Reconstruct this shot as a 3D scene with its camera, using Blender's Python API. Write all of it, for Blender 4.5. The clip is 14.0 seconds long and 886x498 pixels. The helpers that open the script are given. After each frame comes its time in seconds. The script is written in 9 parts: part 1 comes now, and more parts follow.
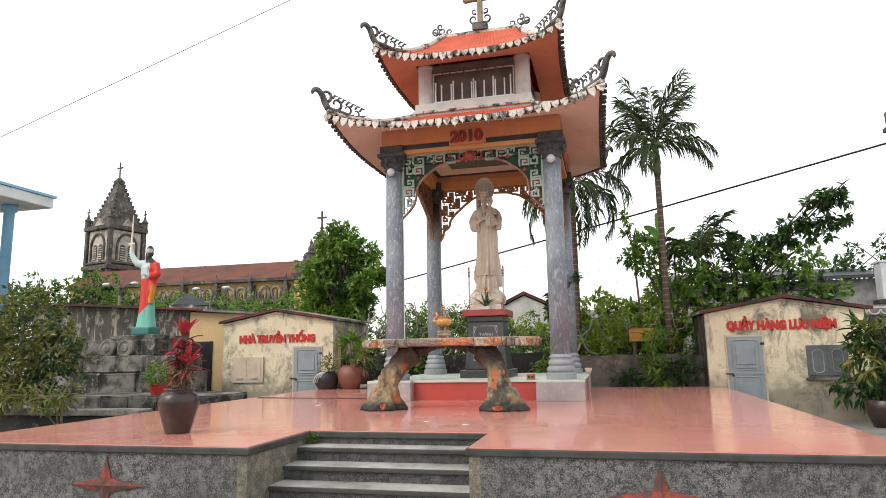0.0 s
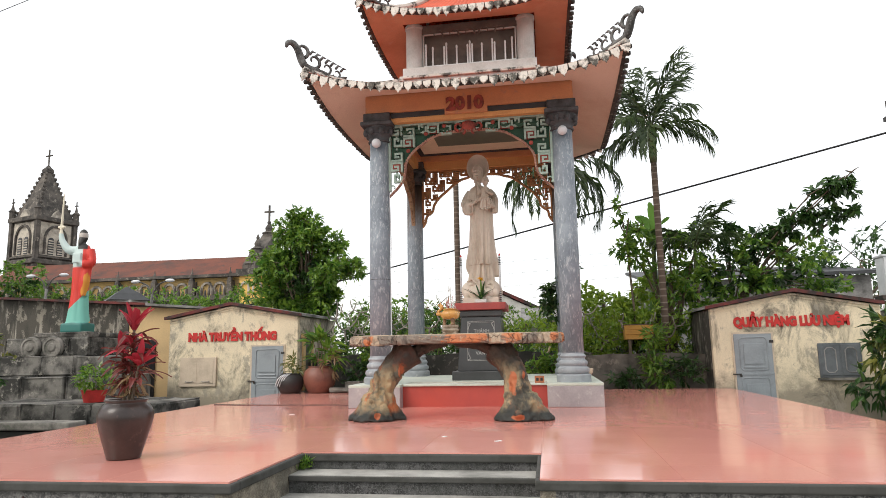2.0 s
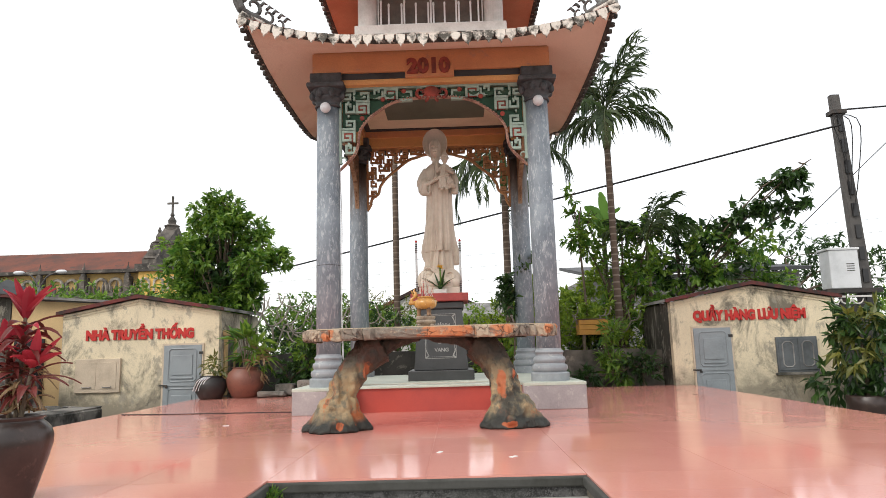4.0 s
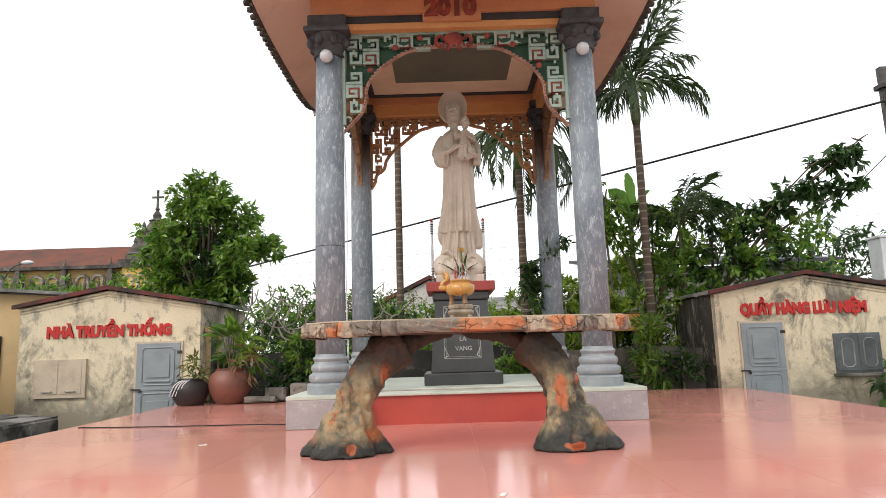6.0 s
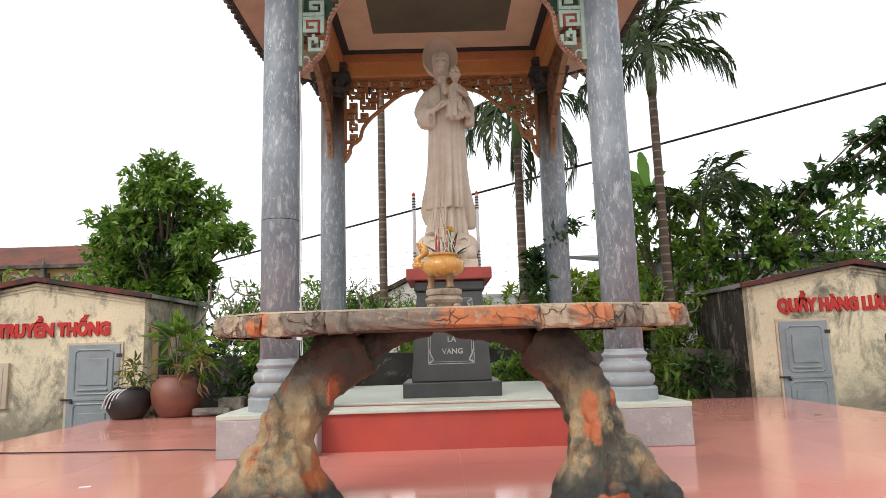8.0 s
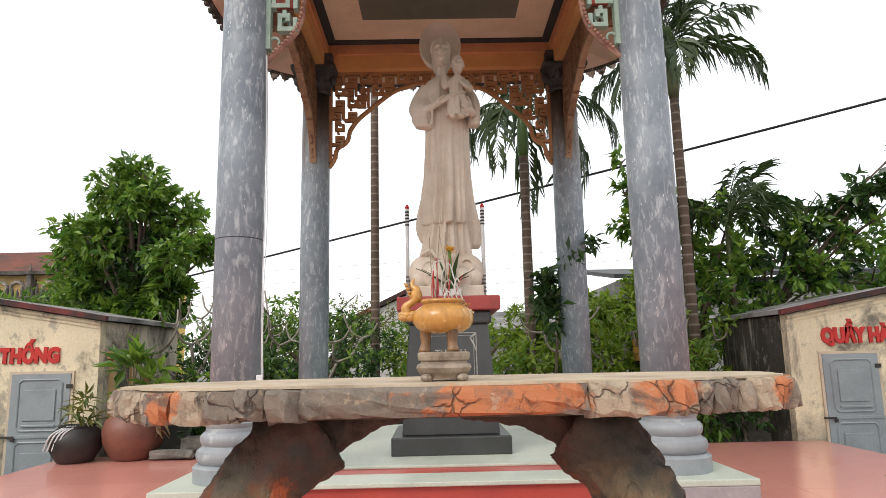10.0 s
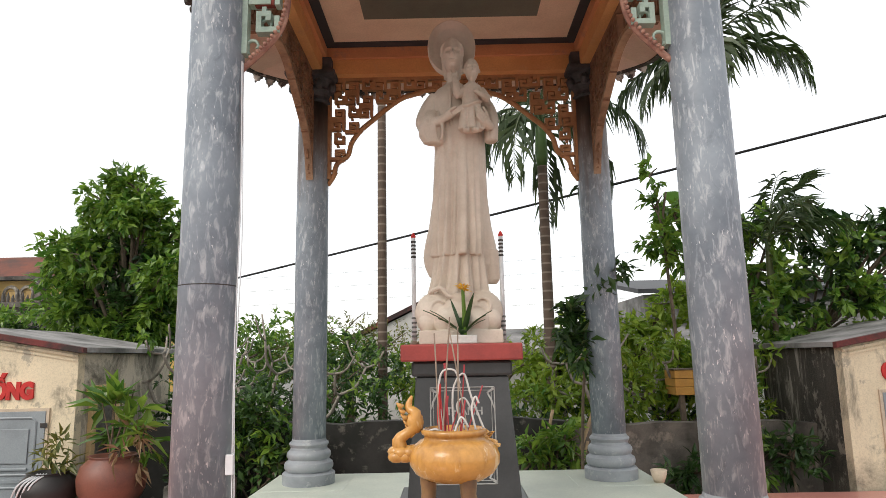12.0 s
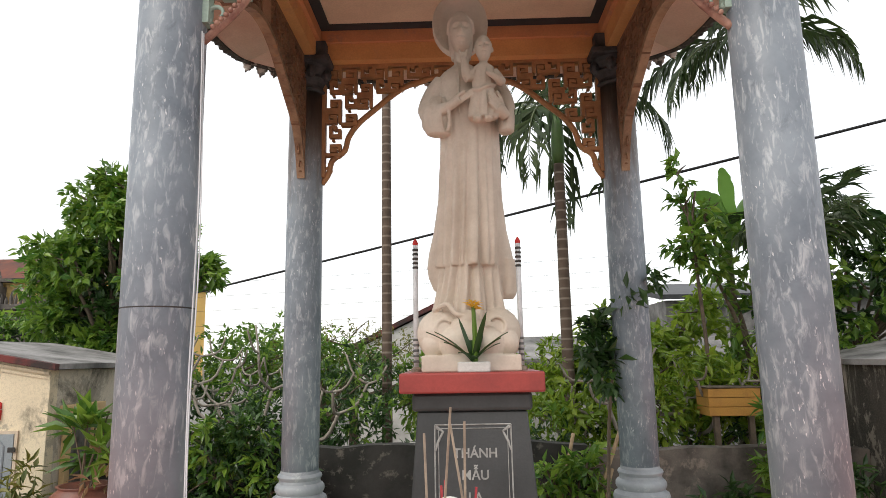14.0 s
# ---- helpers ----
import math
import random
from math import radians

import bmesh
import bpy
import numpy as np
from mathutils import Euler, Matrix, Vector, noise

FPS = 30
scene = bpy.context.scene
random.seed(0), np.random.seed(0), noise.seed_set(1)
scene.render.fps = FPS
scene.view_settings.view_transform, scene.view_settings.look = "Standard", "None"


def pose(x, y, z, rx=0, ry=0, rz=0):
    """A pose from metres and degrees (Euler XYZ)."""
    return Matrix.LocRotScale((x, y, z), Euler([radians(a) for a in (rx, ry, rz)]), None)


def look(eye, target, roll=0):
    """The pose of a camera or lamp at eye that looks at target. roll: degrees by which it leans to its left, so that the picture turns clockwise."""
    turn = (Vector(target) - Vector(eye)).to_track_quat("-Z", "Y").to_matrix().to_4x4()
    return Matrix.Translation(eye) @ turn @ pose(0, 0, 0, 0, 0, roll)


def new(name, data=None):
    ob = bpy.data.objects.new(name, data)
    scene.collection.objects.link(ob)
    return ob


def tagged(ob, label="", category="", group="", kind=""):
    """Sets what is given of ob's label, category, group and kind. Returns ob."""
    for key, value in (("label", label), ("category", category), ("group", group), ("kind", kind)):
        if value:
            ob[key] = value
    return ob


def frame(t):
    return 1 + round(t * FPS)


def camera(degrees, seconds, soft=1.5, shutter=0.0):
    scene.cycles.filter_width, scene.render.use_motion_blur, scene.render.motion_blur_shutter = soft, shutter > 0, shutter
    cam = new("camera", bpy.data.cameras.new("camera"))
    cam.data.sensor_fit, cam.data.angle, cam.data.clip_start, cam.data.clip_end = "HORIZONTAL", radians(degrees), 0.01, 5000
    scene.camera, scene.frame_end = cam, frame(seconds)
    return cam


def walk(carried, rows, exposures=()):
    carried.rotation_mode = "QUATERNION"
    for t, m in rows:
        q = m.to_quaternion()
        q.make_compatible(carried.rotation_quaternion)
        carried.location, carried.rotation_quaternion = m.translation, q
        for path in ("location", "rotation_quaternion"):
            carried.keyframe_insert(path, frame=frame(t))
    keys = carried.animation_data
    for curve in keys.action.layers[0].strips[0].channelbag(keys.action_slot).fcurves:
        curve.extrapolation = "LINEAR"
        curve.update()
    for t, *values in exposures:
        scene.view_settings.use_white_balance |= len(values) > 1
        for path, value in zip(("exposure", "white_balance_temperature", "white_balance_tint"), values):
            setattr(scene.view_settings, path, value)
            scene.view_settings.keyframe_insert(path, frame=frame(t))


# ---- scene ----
cam = camera(68.6, 14.0, soft=0.5)
PATH = [
    (0, (-0.262, 0.039, 1.575), (-0.736, 1.956, 1.888), -1.0),
    (0.5, (-0.528, 0.374, 1.586), (-0.95, 2.303, 1.898), -0.9),
    (1, (-0.823, 0.754, 1.566), (-1.182, 2.697, 1.873), -0.9),
    (1.5, (-1.099, 1.108, 1.563), (-1.44, 3.055, 1.871), -1.0),
    (2, (-1.405, 1.419, 1.571), (-1.713, 3.37, 1.881), -1.1),
    (2.5, (-1.634, 1.764, 1.576), (-1.855, 3.729, 1.879), -1.3),
    (3, (-1.866, 2.077, 1.554), (-2.008, 4.048, 1.857), -1.2),
    (3.2, (-1.958, 2.171, 1.548), (-2.065, 4.145, 1.851), -1.4),
    (5.5, (-2.705, 3.777, 1.544), (-2.707, 5.754, 1.846), -1.7),
    (6, (-2.741, 4.18, 1.554), (-2.741, 6.158, 1.851), -1.7),
    (6.5, (-2.714, 4.551, 1.544), (-2.713, 6.529, 1.838), -1.7),
    (7, (-2.667, 4.995, 1.534), (-2.656, 6.973, 1.831), -1.6),
    (7.5, (-2.674, 5.404, 1.545), (-2.661, 7.381, 1.843), -1.6),
    (8, (-2.64, 5.829, 1.56), (-2.623, 7.806, 1.861), -1.7),
    (8.2, (-2.633, 5.986, 1.565), (-2.614, 7.962, 1.872), -1.5),
    (10.3, (-2.638, 7.054, 1.946), (-2.613, 9.026, 2.276), -1.2),
    (10.5, (-2.634, 7.13, 1.993), (-2.615, 9.102, 2.327), -1.3),
    (11, (-2.625, 7.32, 2.096), (-2.612, 9.293, 2.424), -1.4),
    (11.5, (-2.602, 7.511, 2.203), (-2.605, 9.484, 2.534), -1.2),
    (12, (-2.618, 7.725, 2.282), (-2.631, 9.698, 2.609), -1.1),
    (12.5, (-2.658, 7.895, 2.347), (-2.678, 9.866, 2.682), -1.0),
    (13, (-2.643, 8.08, 2.396), (-2.669, 10.052, 2.725), -1.2),
    (13.5, (-2.598, 8.291, 2.426), (-2.63, 10.263, 2.756), -1.1),
    (14, (-2.599, 8.462, 2.464), (-2.644, 10.435, 2.793), -1.0),
]
walk(cam, [(t, look(eye, target, roll)) for t, eye, target, roll in PATH])

# ---- world and light ----
world = bpy.data.worlds.new("overcast")
scene.world = world
world.use_nodes = True
wn, wl = world.node_tree.nodes, world.node_tree.links
wn.clear()
SUN_ELEV, SUN_AZ = radians(42), radians(222)
sky = wn.new("ShaderNodeTexSky")
sky.sky_type, sky.sun_disc = "NISHITA", False
sky.sun_elevation, sky.sun_rotation = SUN_ELEV, SUN_AZ
sky.air_density, sky.dust_density = 1.0, 4.0
bg_sky, bg_cloud = wn.new("ShaderNodeBackground"), wn.new("ShaderNodeBackground")
add_w, out_w = wn.new("ShaderNodeAddShader"), wn.new("ShaderNodeOutputWorld")
bg_sky.inputs["Strength"].default_value = 0.05
bg_cloud.inputs["Color"].default_value = (0.99, 0.985, 0.965, 1)
bg_cloud.inputs["Strength"].default_value = 1.15
wl.new(sky.outputs[0], bg_sky.inputs["Color"])
wl.new(bg_sky.outputs[0], add_w.inputs[0])
wl.new(bg_cloud.outputs[0], add_w.inputs[1])
wl.new(add_w.outputs[0], out_w.inputs["Surface"])
sun = new("sun", bpy.data.lights.new("sun", "SUN"))
sun.data.energy, sun.data.angle, sun.data.color = 1.4, radians(25), (1.0, 0.96, 0.9)
sun_dir = Vector((math.sin(SUN_AZ) * math.cos(SUN_ELEV), math.cos(SUN_AZ) * math.cos(SUN_ELEV), math.sin(SUN_ELEV)))
sun.matrix_world = look(sun_dir * 60, (0, 0, 0))


# ---- materials ----
def rgba(c):
    return (c[0], c[1], c[2], 1.0)


class Nodes:
    """A small builder for node materials."""

    def __init__(self, name):
        self.m = bpy.data.materials.new(name)
        self.m.use_nodes = True
        self.t = self.m.node_tree
        self.b = self.t.nodes["Principled BSDF"]
        self.pos = self.n("ShaderNodeNewGeometry").outputs["Position"]

    def n(self, kind, **kw):
        node = self.t.nodes.new(kind)
        for k, v in kw.items():
            node.inputs[k].default_value = v
        return node

    def l(self, a, b):
        self.t.links.new(a, b)

    def noise(self, scale, detail=4.0, rough=0.6, stretch=None, distortion=0.0):
        nd = self.n("ShaderNodeTexNoise", Scale=scale, Detail=detail, Roughness=rough, Distortion=distortion)
        src = self.pos
        if stretch:
            mp = self.n("ShaderNodeMapping", Scale=stretch)
            self.l(src, mp.inputs["Vector"])
            src = mp.outputs[0]
        self.l(src, nd.inputs["Vector"])
        return nd.outputs["Fac"]

    def voronoi(self, scale, feature="F1", stretch=None, out="Distance"):
        nd = self.n("ShaderNodeTexVoronoi", Scale=scale)
        nd.feature = feature
        src = self.pos
        if stretch:
            mp = self.n("ShaderNodeMapping", Scale=stretch)
            self.l(src, mp.inputs["Vector"])
            src = mp.outputs[0]
        self.l(src, nd.inputs["Vector"])
        return nd.outputs[out]

    def ramp(self, fac, lo, hi, a=0.0, b=1.0):
        nd = self.n("ShaderNodeMapRange")
        nd.inputs["From Min"].default_value, nd.inputs["From Max"].default_value = lo, hi
        nd.inputs["To Min"].default_value, nd.inputs["To Max"].default_value = a, b
        self.l(fac, nd.inputs["Value"])
        return nd.outputs[0]

    def mix(self, fac, a, b):
        nd = self.t.nodes.new("ShaderNodeMix")
        nd.data_type = "RGBA"
        for sock, v in ((nd.inputs[6], a), (nd.inputs[7], b)):
            if isinstance(v, tuple):
                sock.default_value = rgba(v)
            else:
                self.l(v, sock)
        if isinstance(fac, float):
            nd.inputs[0].default_value = fac
        else:
            self.l(fac, nd.inputs[0])
        return nd.outputs[2]

    def mul(self, a, b):
        nd = self.t.nodes.new("ShaderNodeMath")
        nd.operation = "MULTIPLY"
        for i, v in enumerate((a, b)):
            if isinstance(v, float):
                nd.inputs[i].default_value = v
            else:
                self.l(v, nd.inputs[i])
        return nd.outputs[0]

    def done(self, col, rough=0.7, metal=0.0, bump=None, strength=0.3, dist=0.01, spec=0.5):
        if isinstance(col, tuple):
            self.b.inputs["Base Color"].default_value = rgba(col)
        else:
            self.l(col, self.b.inputs["Base Color"])
        if isinstance(rough, float):
            self.b.inputs["Roughness"].default_value = rough
        else:
            self.l(rough, self.b.inputs["Roughness"])
        self.b.inputs["Metallic"].default_value = metal
        self.b.inputs["Specular IOR Level"].default_value = spec
        if bump is not None:
            bp = self.n("ShaderNodeBump", Strength=strength, Distance=dist)
            self.l(bump, bp.inputs["Height"])
            self.l(bp.outputs[0], self.b.inputs["Normal"])
        return self.m


def worn(name, base, dark, scale=3.0, lo=0.45, hi=0.7, rough=0.8, grain=60.0, strength=0.25, stretch=None, fine=0.25, third=None):
    """Base colour with darker stains at two scales, and a fine relief."""
    k = Nodes(name)
    big = k.ramp(k.noise(scale, 6.0, 0.65, stretch), lo, hi)
    col = k.mix(big, base, dark)
    if third:
        col = k.mix(k.ramp(k.noise(scale * 2.7, 4.0, 0.7, stretch), 0.58, 0.68), col, third)
    g = k.noise(grain, 3.0, 0.6)
    col = k.mix(k.ramp(g, 0.3, 0.75, 0.0, fine), col, tuple(c * 0.35 for c in base))
    return k.done(col, rough, 0.0, g, strength, 0.004)


def foliage(name, a, b, rough=0.45, translucent=0.25):
    k = Nodes(name)
    isl = k.n("ShaderNodeNewGeometry").outputs["Random Per Island"]
    col = k.mix(isl, a, b)
    col = k.mix(k.ramp(k.noise(1.7, 2.0), 0.4, 0.7, 0.0, 0.5), col, tuple(c * 0.6 for c in a))
    m = k.done(col, rough, 0.0)
    tr, mx = k.n("ShaderNodeBsdfTranslucent"), k.n("ShaderNodeMixShader")
    mx.inputs[0].default_value = translucent
    k.l(col, tr.inputs["Color"])
    out = k.t.nodes["Material Output"]
    k.l(k.b.outputs[0], mx.inputs[1])
    k.l(tr.outputs[0], mx.inputs[2])
    k.l(mx.outputs[0], out.inputs["Surface"])
    return m


def marble(name, stained=False):
    """Blue-grey marble with short slanting white flecks."""
    k = Nodes(name)
    cloud = k.ramp(k.noise(3.2, 5.0, 0.65), 0.3, 0.7)
    col = k.mix(cloud, (0.145, 0.178, 0.213), (0.265, 0.31, 0.352))
    mp = k.n("ShaderNodeMapping", Rotation=(0.45, 0.6, 0.4), Scale=(3.2, 3.2, 1.0))
    k.l(k.pos, mp.inputs["Vector"])
    fn = k.n("ShaderNodeTexNoise", Scale=9.0, Detail=6.0, Roughness=0.6, Distortion=0.6)
    k.l(mp.outputs[0], fn.inputs["Vector"])
    fleck = k.ramp(fn.outputs["Fac"], 0.52, 0.68)
    col = k.mix(k.mul(fleck, 0.62), col, (0.56, 0.60, 0.63))
    sn = k.n("ShaderNodeTexNoise", Scale=26.0, Detail=3.0, Roughness=0.5, Distortion=0.4)
    k.l(mp.outputs[0], sn.inputs["Vector"])
    spark = k.mul(k.ramp(sn.outputs["Fac"], 0.64, 0.70), k.ramp(k.noise(5.0), 0.45, 0.6))
    col = k.mix(k.mul(spark, 0.9), col, (0.78, 0.79, 0.80))
    vein = k.ramp(k.noise(7.0, 7.0, 0.7, (1.4, 1.4, 0.7), 0.8), 0.60, 0.72, 0.0, 0.5)
    col = k.mix(vein, col, (0.085, 0.105, 0.13))
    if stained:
        # brown and black tone in streaks, stronger towards the beams
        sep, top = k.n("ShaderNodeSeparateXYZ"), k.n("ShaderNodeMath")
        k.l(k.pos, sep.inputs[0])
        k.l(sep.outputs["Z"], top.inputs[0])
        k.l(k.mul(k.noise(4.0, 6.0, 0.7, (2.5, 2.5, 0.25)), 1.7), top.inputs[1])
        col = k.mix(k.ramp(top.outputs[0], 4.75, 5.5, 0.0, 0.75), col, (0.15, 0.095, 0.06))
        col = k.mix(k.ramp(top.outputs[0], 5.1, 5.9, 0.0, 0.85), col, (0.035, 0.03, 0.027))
    return k.done(col, 0.42, 0.0, k.noise(40.0), 0.05, 0.003)


def polished_pink():
    k = Nodes("polished_pink_floor")
    rnd = k.n("ShaderNodeObjectInfo").outputs["Random"]
    col = k.mix(rnd, (0.64, 0.27, 0.225), (0.70, 0.305, 0.25))
    col = k.mix(k.ramp(k.noise(0.5, 3.0, 0.5), 0.35, 0.75, 0.0, 0.5), col, (0.72, 0.345, 0.285))
    col = k.mix(k.ramp(k.noise(140.0, 2.0), 0.45, 0.7, 0.0, 0.35), col, (0.50, 0.18, 0.14))
    col = k.mix(k.ramp(k.noise(7.0, 7.0, 0.75), 0.62, 0.78, 0.0, 0.25), col, (0.42, 0.20, 0.16))
    r = k.ramp(k.noise(2.3, 5.0), 0.3, 0.7, 0.06, 0.16)
    return k.done(col, r, 0.0, k.noise(2.6, 2.0), 0.04, 0.02, 0.75)


def granite_wash(name, a=(0.035, 0.036, 0.036), b=(0.235, 0.23, 0.22)):
    """Washed pebble plaster: pale chips in dark cement."""
    k = Nodes(name)
    chip = k.voronoi(120.0, out="Color")
    sep = k.n("ShaderNodeSeparateColor")
    k.l(chip, sep.inputs[0])
    v = k.ramp(sep.outputs[0], 0.45, 1.0)
    col = k.mix(v, a, b)
    col = k.mix(k.ramp(k.noise(14.0, 4.0, 0.65), 0.45, 0.62, 0.0, 0.55), col, tuple(min(0.5, c * 1.25) for c in b))
    col = k.mix(k.ramp(k.noise(1.6, 6.0, 0.7), 0.42, 0.66, 0.0, 0.75), col, (0.05, 0.053, 0.048))
    return k.done(col, 0.75, 0.0, k.voronoi(120.0), 0.5, 0.005)


def peeled(k, col, zones, paint):
    """Lay paint over egg-shaped zones (centre, half sizes) with ragged outlines."""
    ragged = k.ramp(k.noise(9.0, 5.0, 0.65), 0.25, 0.75, -0.45, 0.45)
    for centre, half in zones:
        mp = k.n("ShaderNodeMapping", Location=tuple(-c / h for c, h in zip(centre, half)), Scale=tuple(1 / h for h in half))
        k.l(k.pos, mp.inputs["Vector"])
        ln = k.n("ShaderNodeVectorMath")
        ln.operation = "LENGTH"
        k.l(mp.outputs[0], ln.inputs[0])
        add = k.n("ShaderNodeMath")
        k.l(ln.outputs["Value"], add.inputs[0])
        k.l(ragged, add.inputs[1])
        col = k.mix(k.ramp(add.outputs[0], 1.06, 0.86, 0.0, 0.84), col, paint)
    return col


def bark_paint(name, low):
    """Cement painted as bark: ochre, orange and black, with cracks."""
    k = Nodes(name)
    n1 = k.noise(2.6, 5.0, 0.65, (1.0, 1.0, 0.55))
    col = k.mix(k.ramp(n1, 0.52, 0.57), (0.34, 0.25, 0.135), (0.46, 0.13, 0.035))
    n2 = k.noise(5.5, 6.0, 0.7)
    col = k.mix(k.ramp(n2, 0.47, 0.60), col, (0.14, 0.13, 0.09))
    n3 = k.noise(1.9, 6.0, 0.7, (1.2, 1.2, 0.8))
    col = k.mix(k.ramp(n3, 0.53, 0.62), col, (0.05, 0.048, 0.036))
    # near black towards the foot and again below the slab
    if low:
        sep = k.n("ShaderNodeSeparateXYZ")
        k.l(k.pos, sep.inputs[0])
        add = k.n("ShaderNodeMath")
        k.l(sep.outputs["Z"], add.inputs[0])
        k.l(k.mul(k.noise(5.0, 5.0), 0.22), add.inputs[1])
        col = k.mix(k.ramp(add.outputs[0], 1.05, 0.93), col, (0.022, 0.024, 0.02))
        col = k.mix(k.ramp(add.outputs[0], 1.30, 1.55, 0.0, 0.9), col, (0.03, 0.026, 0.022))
    col = peeled(k, col, (((-1.85, 9.36, 1.20), (0.055, 0.12, 0.17)), ((-1.70, 9.36, 1.30), (0.035, 0.12, 0.14)), ((-1.79, 9.2, 0.79), (0.08, 0.09, 0.035)), ((-3.22, 9.42, 1.33), (0.05, 0.15, 0.11)), ((-3.26, 9.28, 0.86), (0.09, 0.10, 0.07)), ((-3.47, 9.2, 0.81), (0.04, 0.08, 0.04))), (0.44, 0.115, 0.04))
    crack = k.noise(4.0, 6.0, 0.75, (1.5, 1.5, 0.5), 0.6)
    col = k.mix(k.ramp(crack, 0.40, 0.30, 0.0, 0.9), col, (0.025, 0.022, 0.018))
    bump = k.n("ShaderNodeMath")
    bump.operation = "ADD"
    k.l(k.ramp(crack, 0.30, 0.5), bump.inputs[0])
    k.l(k.noise(22.0, 6.0, 0.7), bump.inputs[1])
    return k.done(col, 0.62, 0.0, bump.outputs[0], 0.7, 0.02)


def table_edge():
    """Bark plates of painted cement: each grey, buff or orange, smudged and cracked."""
    k = Nodes("painted_bark_plate")
    rnd = k.n("ShaderNodeObjectInfo").outputs["Random"]
    col = k.mix(k.ramp(rnd, 0.30, 0.45), (0.20, 0.17, 0.135), (0.40, 0.325, 0.235))
    zone = k.noise(1.3, 2.0, 0.5)
    add = k.n("ShaderNodeMath")
    k.l(k.mul(rnd, 0.55), add.inputs[0])
    k.l(k.mul(zone, 0.9), add.inputs[1])
    col = k.mix(k.ramp(add.outputs[0], 0.84, 0.90), col, (0.46, 0.19, 0.08))
    col = peeled(k, col, (((-3.62, 9.28, 1.72), (0.08, 0.2, 0.08)), ((-2.42, 9.24, 1.72), (0.30, 0.2, 0.09)), ((-1.82, 9.24, 1.72), (0.13, 0.2, 0.08)), ((-1.33, 9.4, 1.73), (0.05, 0.25, 0.06))), (0.52, 0.165, 0.05))
    col = k.mix(k.ramp(k.noise(9.0, 6.0, 0.7, None, 0.8), 0.50, 0.64, 0.0, 0.8), col, (0.10, 0.085, 0.07))
    col = k.mix(k.ramp(k.noise(17.0, 5.0, 0.7), 0.58, 0.66, 0.0, 0.7), col, (0.42, 0.33, 0.23))
    wob = k.n("ShaderNodeTexNoise", Scale=5.0, Detail=4.0)
    k.l(k.pos, wob.inputs["Vector"])
    vm = k.n("ShaderNodeVectorMath")
    vm.operation = "MULTIPLY_ADD"
    k.l(wob.outputs["Color"], vm.inputs[0])
    vm.inputs[1].default_value = (0.22, 0.22, 0.16)
    k.l(k.pos, vm.inputs[2])
    cr = k.n("ShaderNodeTexVoronoi", Scale=8.0)
    cr.feature = "DISTANCE_TO_EDGE"
    k.l(vm.outputs[0], cr.inputs["Vector"])
    edge = k.mul(k.ramp(cr.outputs["Distance"], 0.04, 0.0, 0.0, 0.75), k.ramp(k.noise(5.0, 4.0), 0.47, 0.57))
    col = k.mix(edge, col, (0.022, 0.019, 0.016))
    hgt = k.n("ShaderNodeMath")
    hgt.operation = "SUBTRACT"
    k.l(k.noise(24.0, 7.0, 0.75), hgt.inputs[0])
    k.l(edge, hgt.inputs[1])
    return k.done(col, 0.62, 0.0, hgt.outputs[0], 0.8, 0.016)


def grimy_plaster(name, base, amount=0.0):
    """Cream limewash with black mould running down and grey bare patches."""
    k = Nodes(name)
    run = k.noise(1.35, 8.0, 0.74, (1.25, 1.25, 0.8) if amount < 0.2 else (2.0, 2.0, 0.5), 0.5)
    col = k.mix(k.ramp(k.noise(1.1, 4.0), 0.35, 0.7), base, tuple(c * 0.82 for c in base))
    col = k.mix(k.ramp(run, 0.56 - amount, 0.70 - amount, 0.0, 0.9), col, tuple(c * (1.0 - 2.2 * amount) for c in (0.105, 0.098, 0.08)))
    if amount > 0.2:
        bare = k.ramp(k.noise(2.4, 6.0, 0.7, (3.2, 3.2, 0.35), 0.3), 0.55, 0.63, 0.0, 0.75)
        col = k.mix(bare, col, (0.46, 0.43, 0.37))
        col = k.mix(k.ramp(k.noise(1.2, 5.0, 0.7, (1.5, 1.5, 0.6)), 0.45, 0.6, 0.0, 0.85), col, (0.028, 0.027, 0.024))
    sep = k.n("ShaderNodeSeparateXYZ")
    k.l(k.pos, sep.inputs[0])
    # ragged darker tone that grows towards the ground
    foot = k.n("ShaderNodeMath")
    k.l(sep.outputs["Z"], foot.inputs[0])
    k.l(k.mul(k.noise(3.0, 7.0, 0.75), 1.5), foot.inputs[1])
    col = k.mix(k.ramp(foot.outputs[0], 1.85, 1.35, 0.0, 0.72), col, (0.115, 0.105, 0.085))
    patch = k.ramp(k.noise(2.6, 7.0, 0.7, (1.2, 1.2, 0.8)), 0.60 - min(amount, 0.08) * 0.6, 0.64 - min(amount, 0.08) * 0.6)
    col = k.mix(k.mul(patch, 0.7), col, (0.30, 0.275, 0.225))
    col = k.mix(k.ramp(k.noise(70.0, 3.0), 0.45, 0.75, 0.0, 0.3), col, (0.2, 0.18, 0.13))
    return k.done(col, 0.9, 0.0, k.noise(28.0, 6.0, 0.7), 0.35, 0.006)


def rooftile():
    k = Nodes("red_roof_tile")
    col = k.mix(k.ramp(k.noise(3.0, 6.0), 0.35, 0.7), (0.62, 0.105, 0.045), (0.42, 0.075, 0.035))
    col = k.mix(k.ramp(k.noise(9.0, 6.0, 0.75), 0.62, 0.75, 0.0, 0.6), col, (0.12, 0.07, 0.05))
    return k.done(col, 0.7, 0.0, k.noise(50.0), 0.2, 0.004)


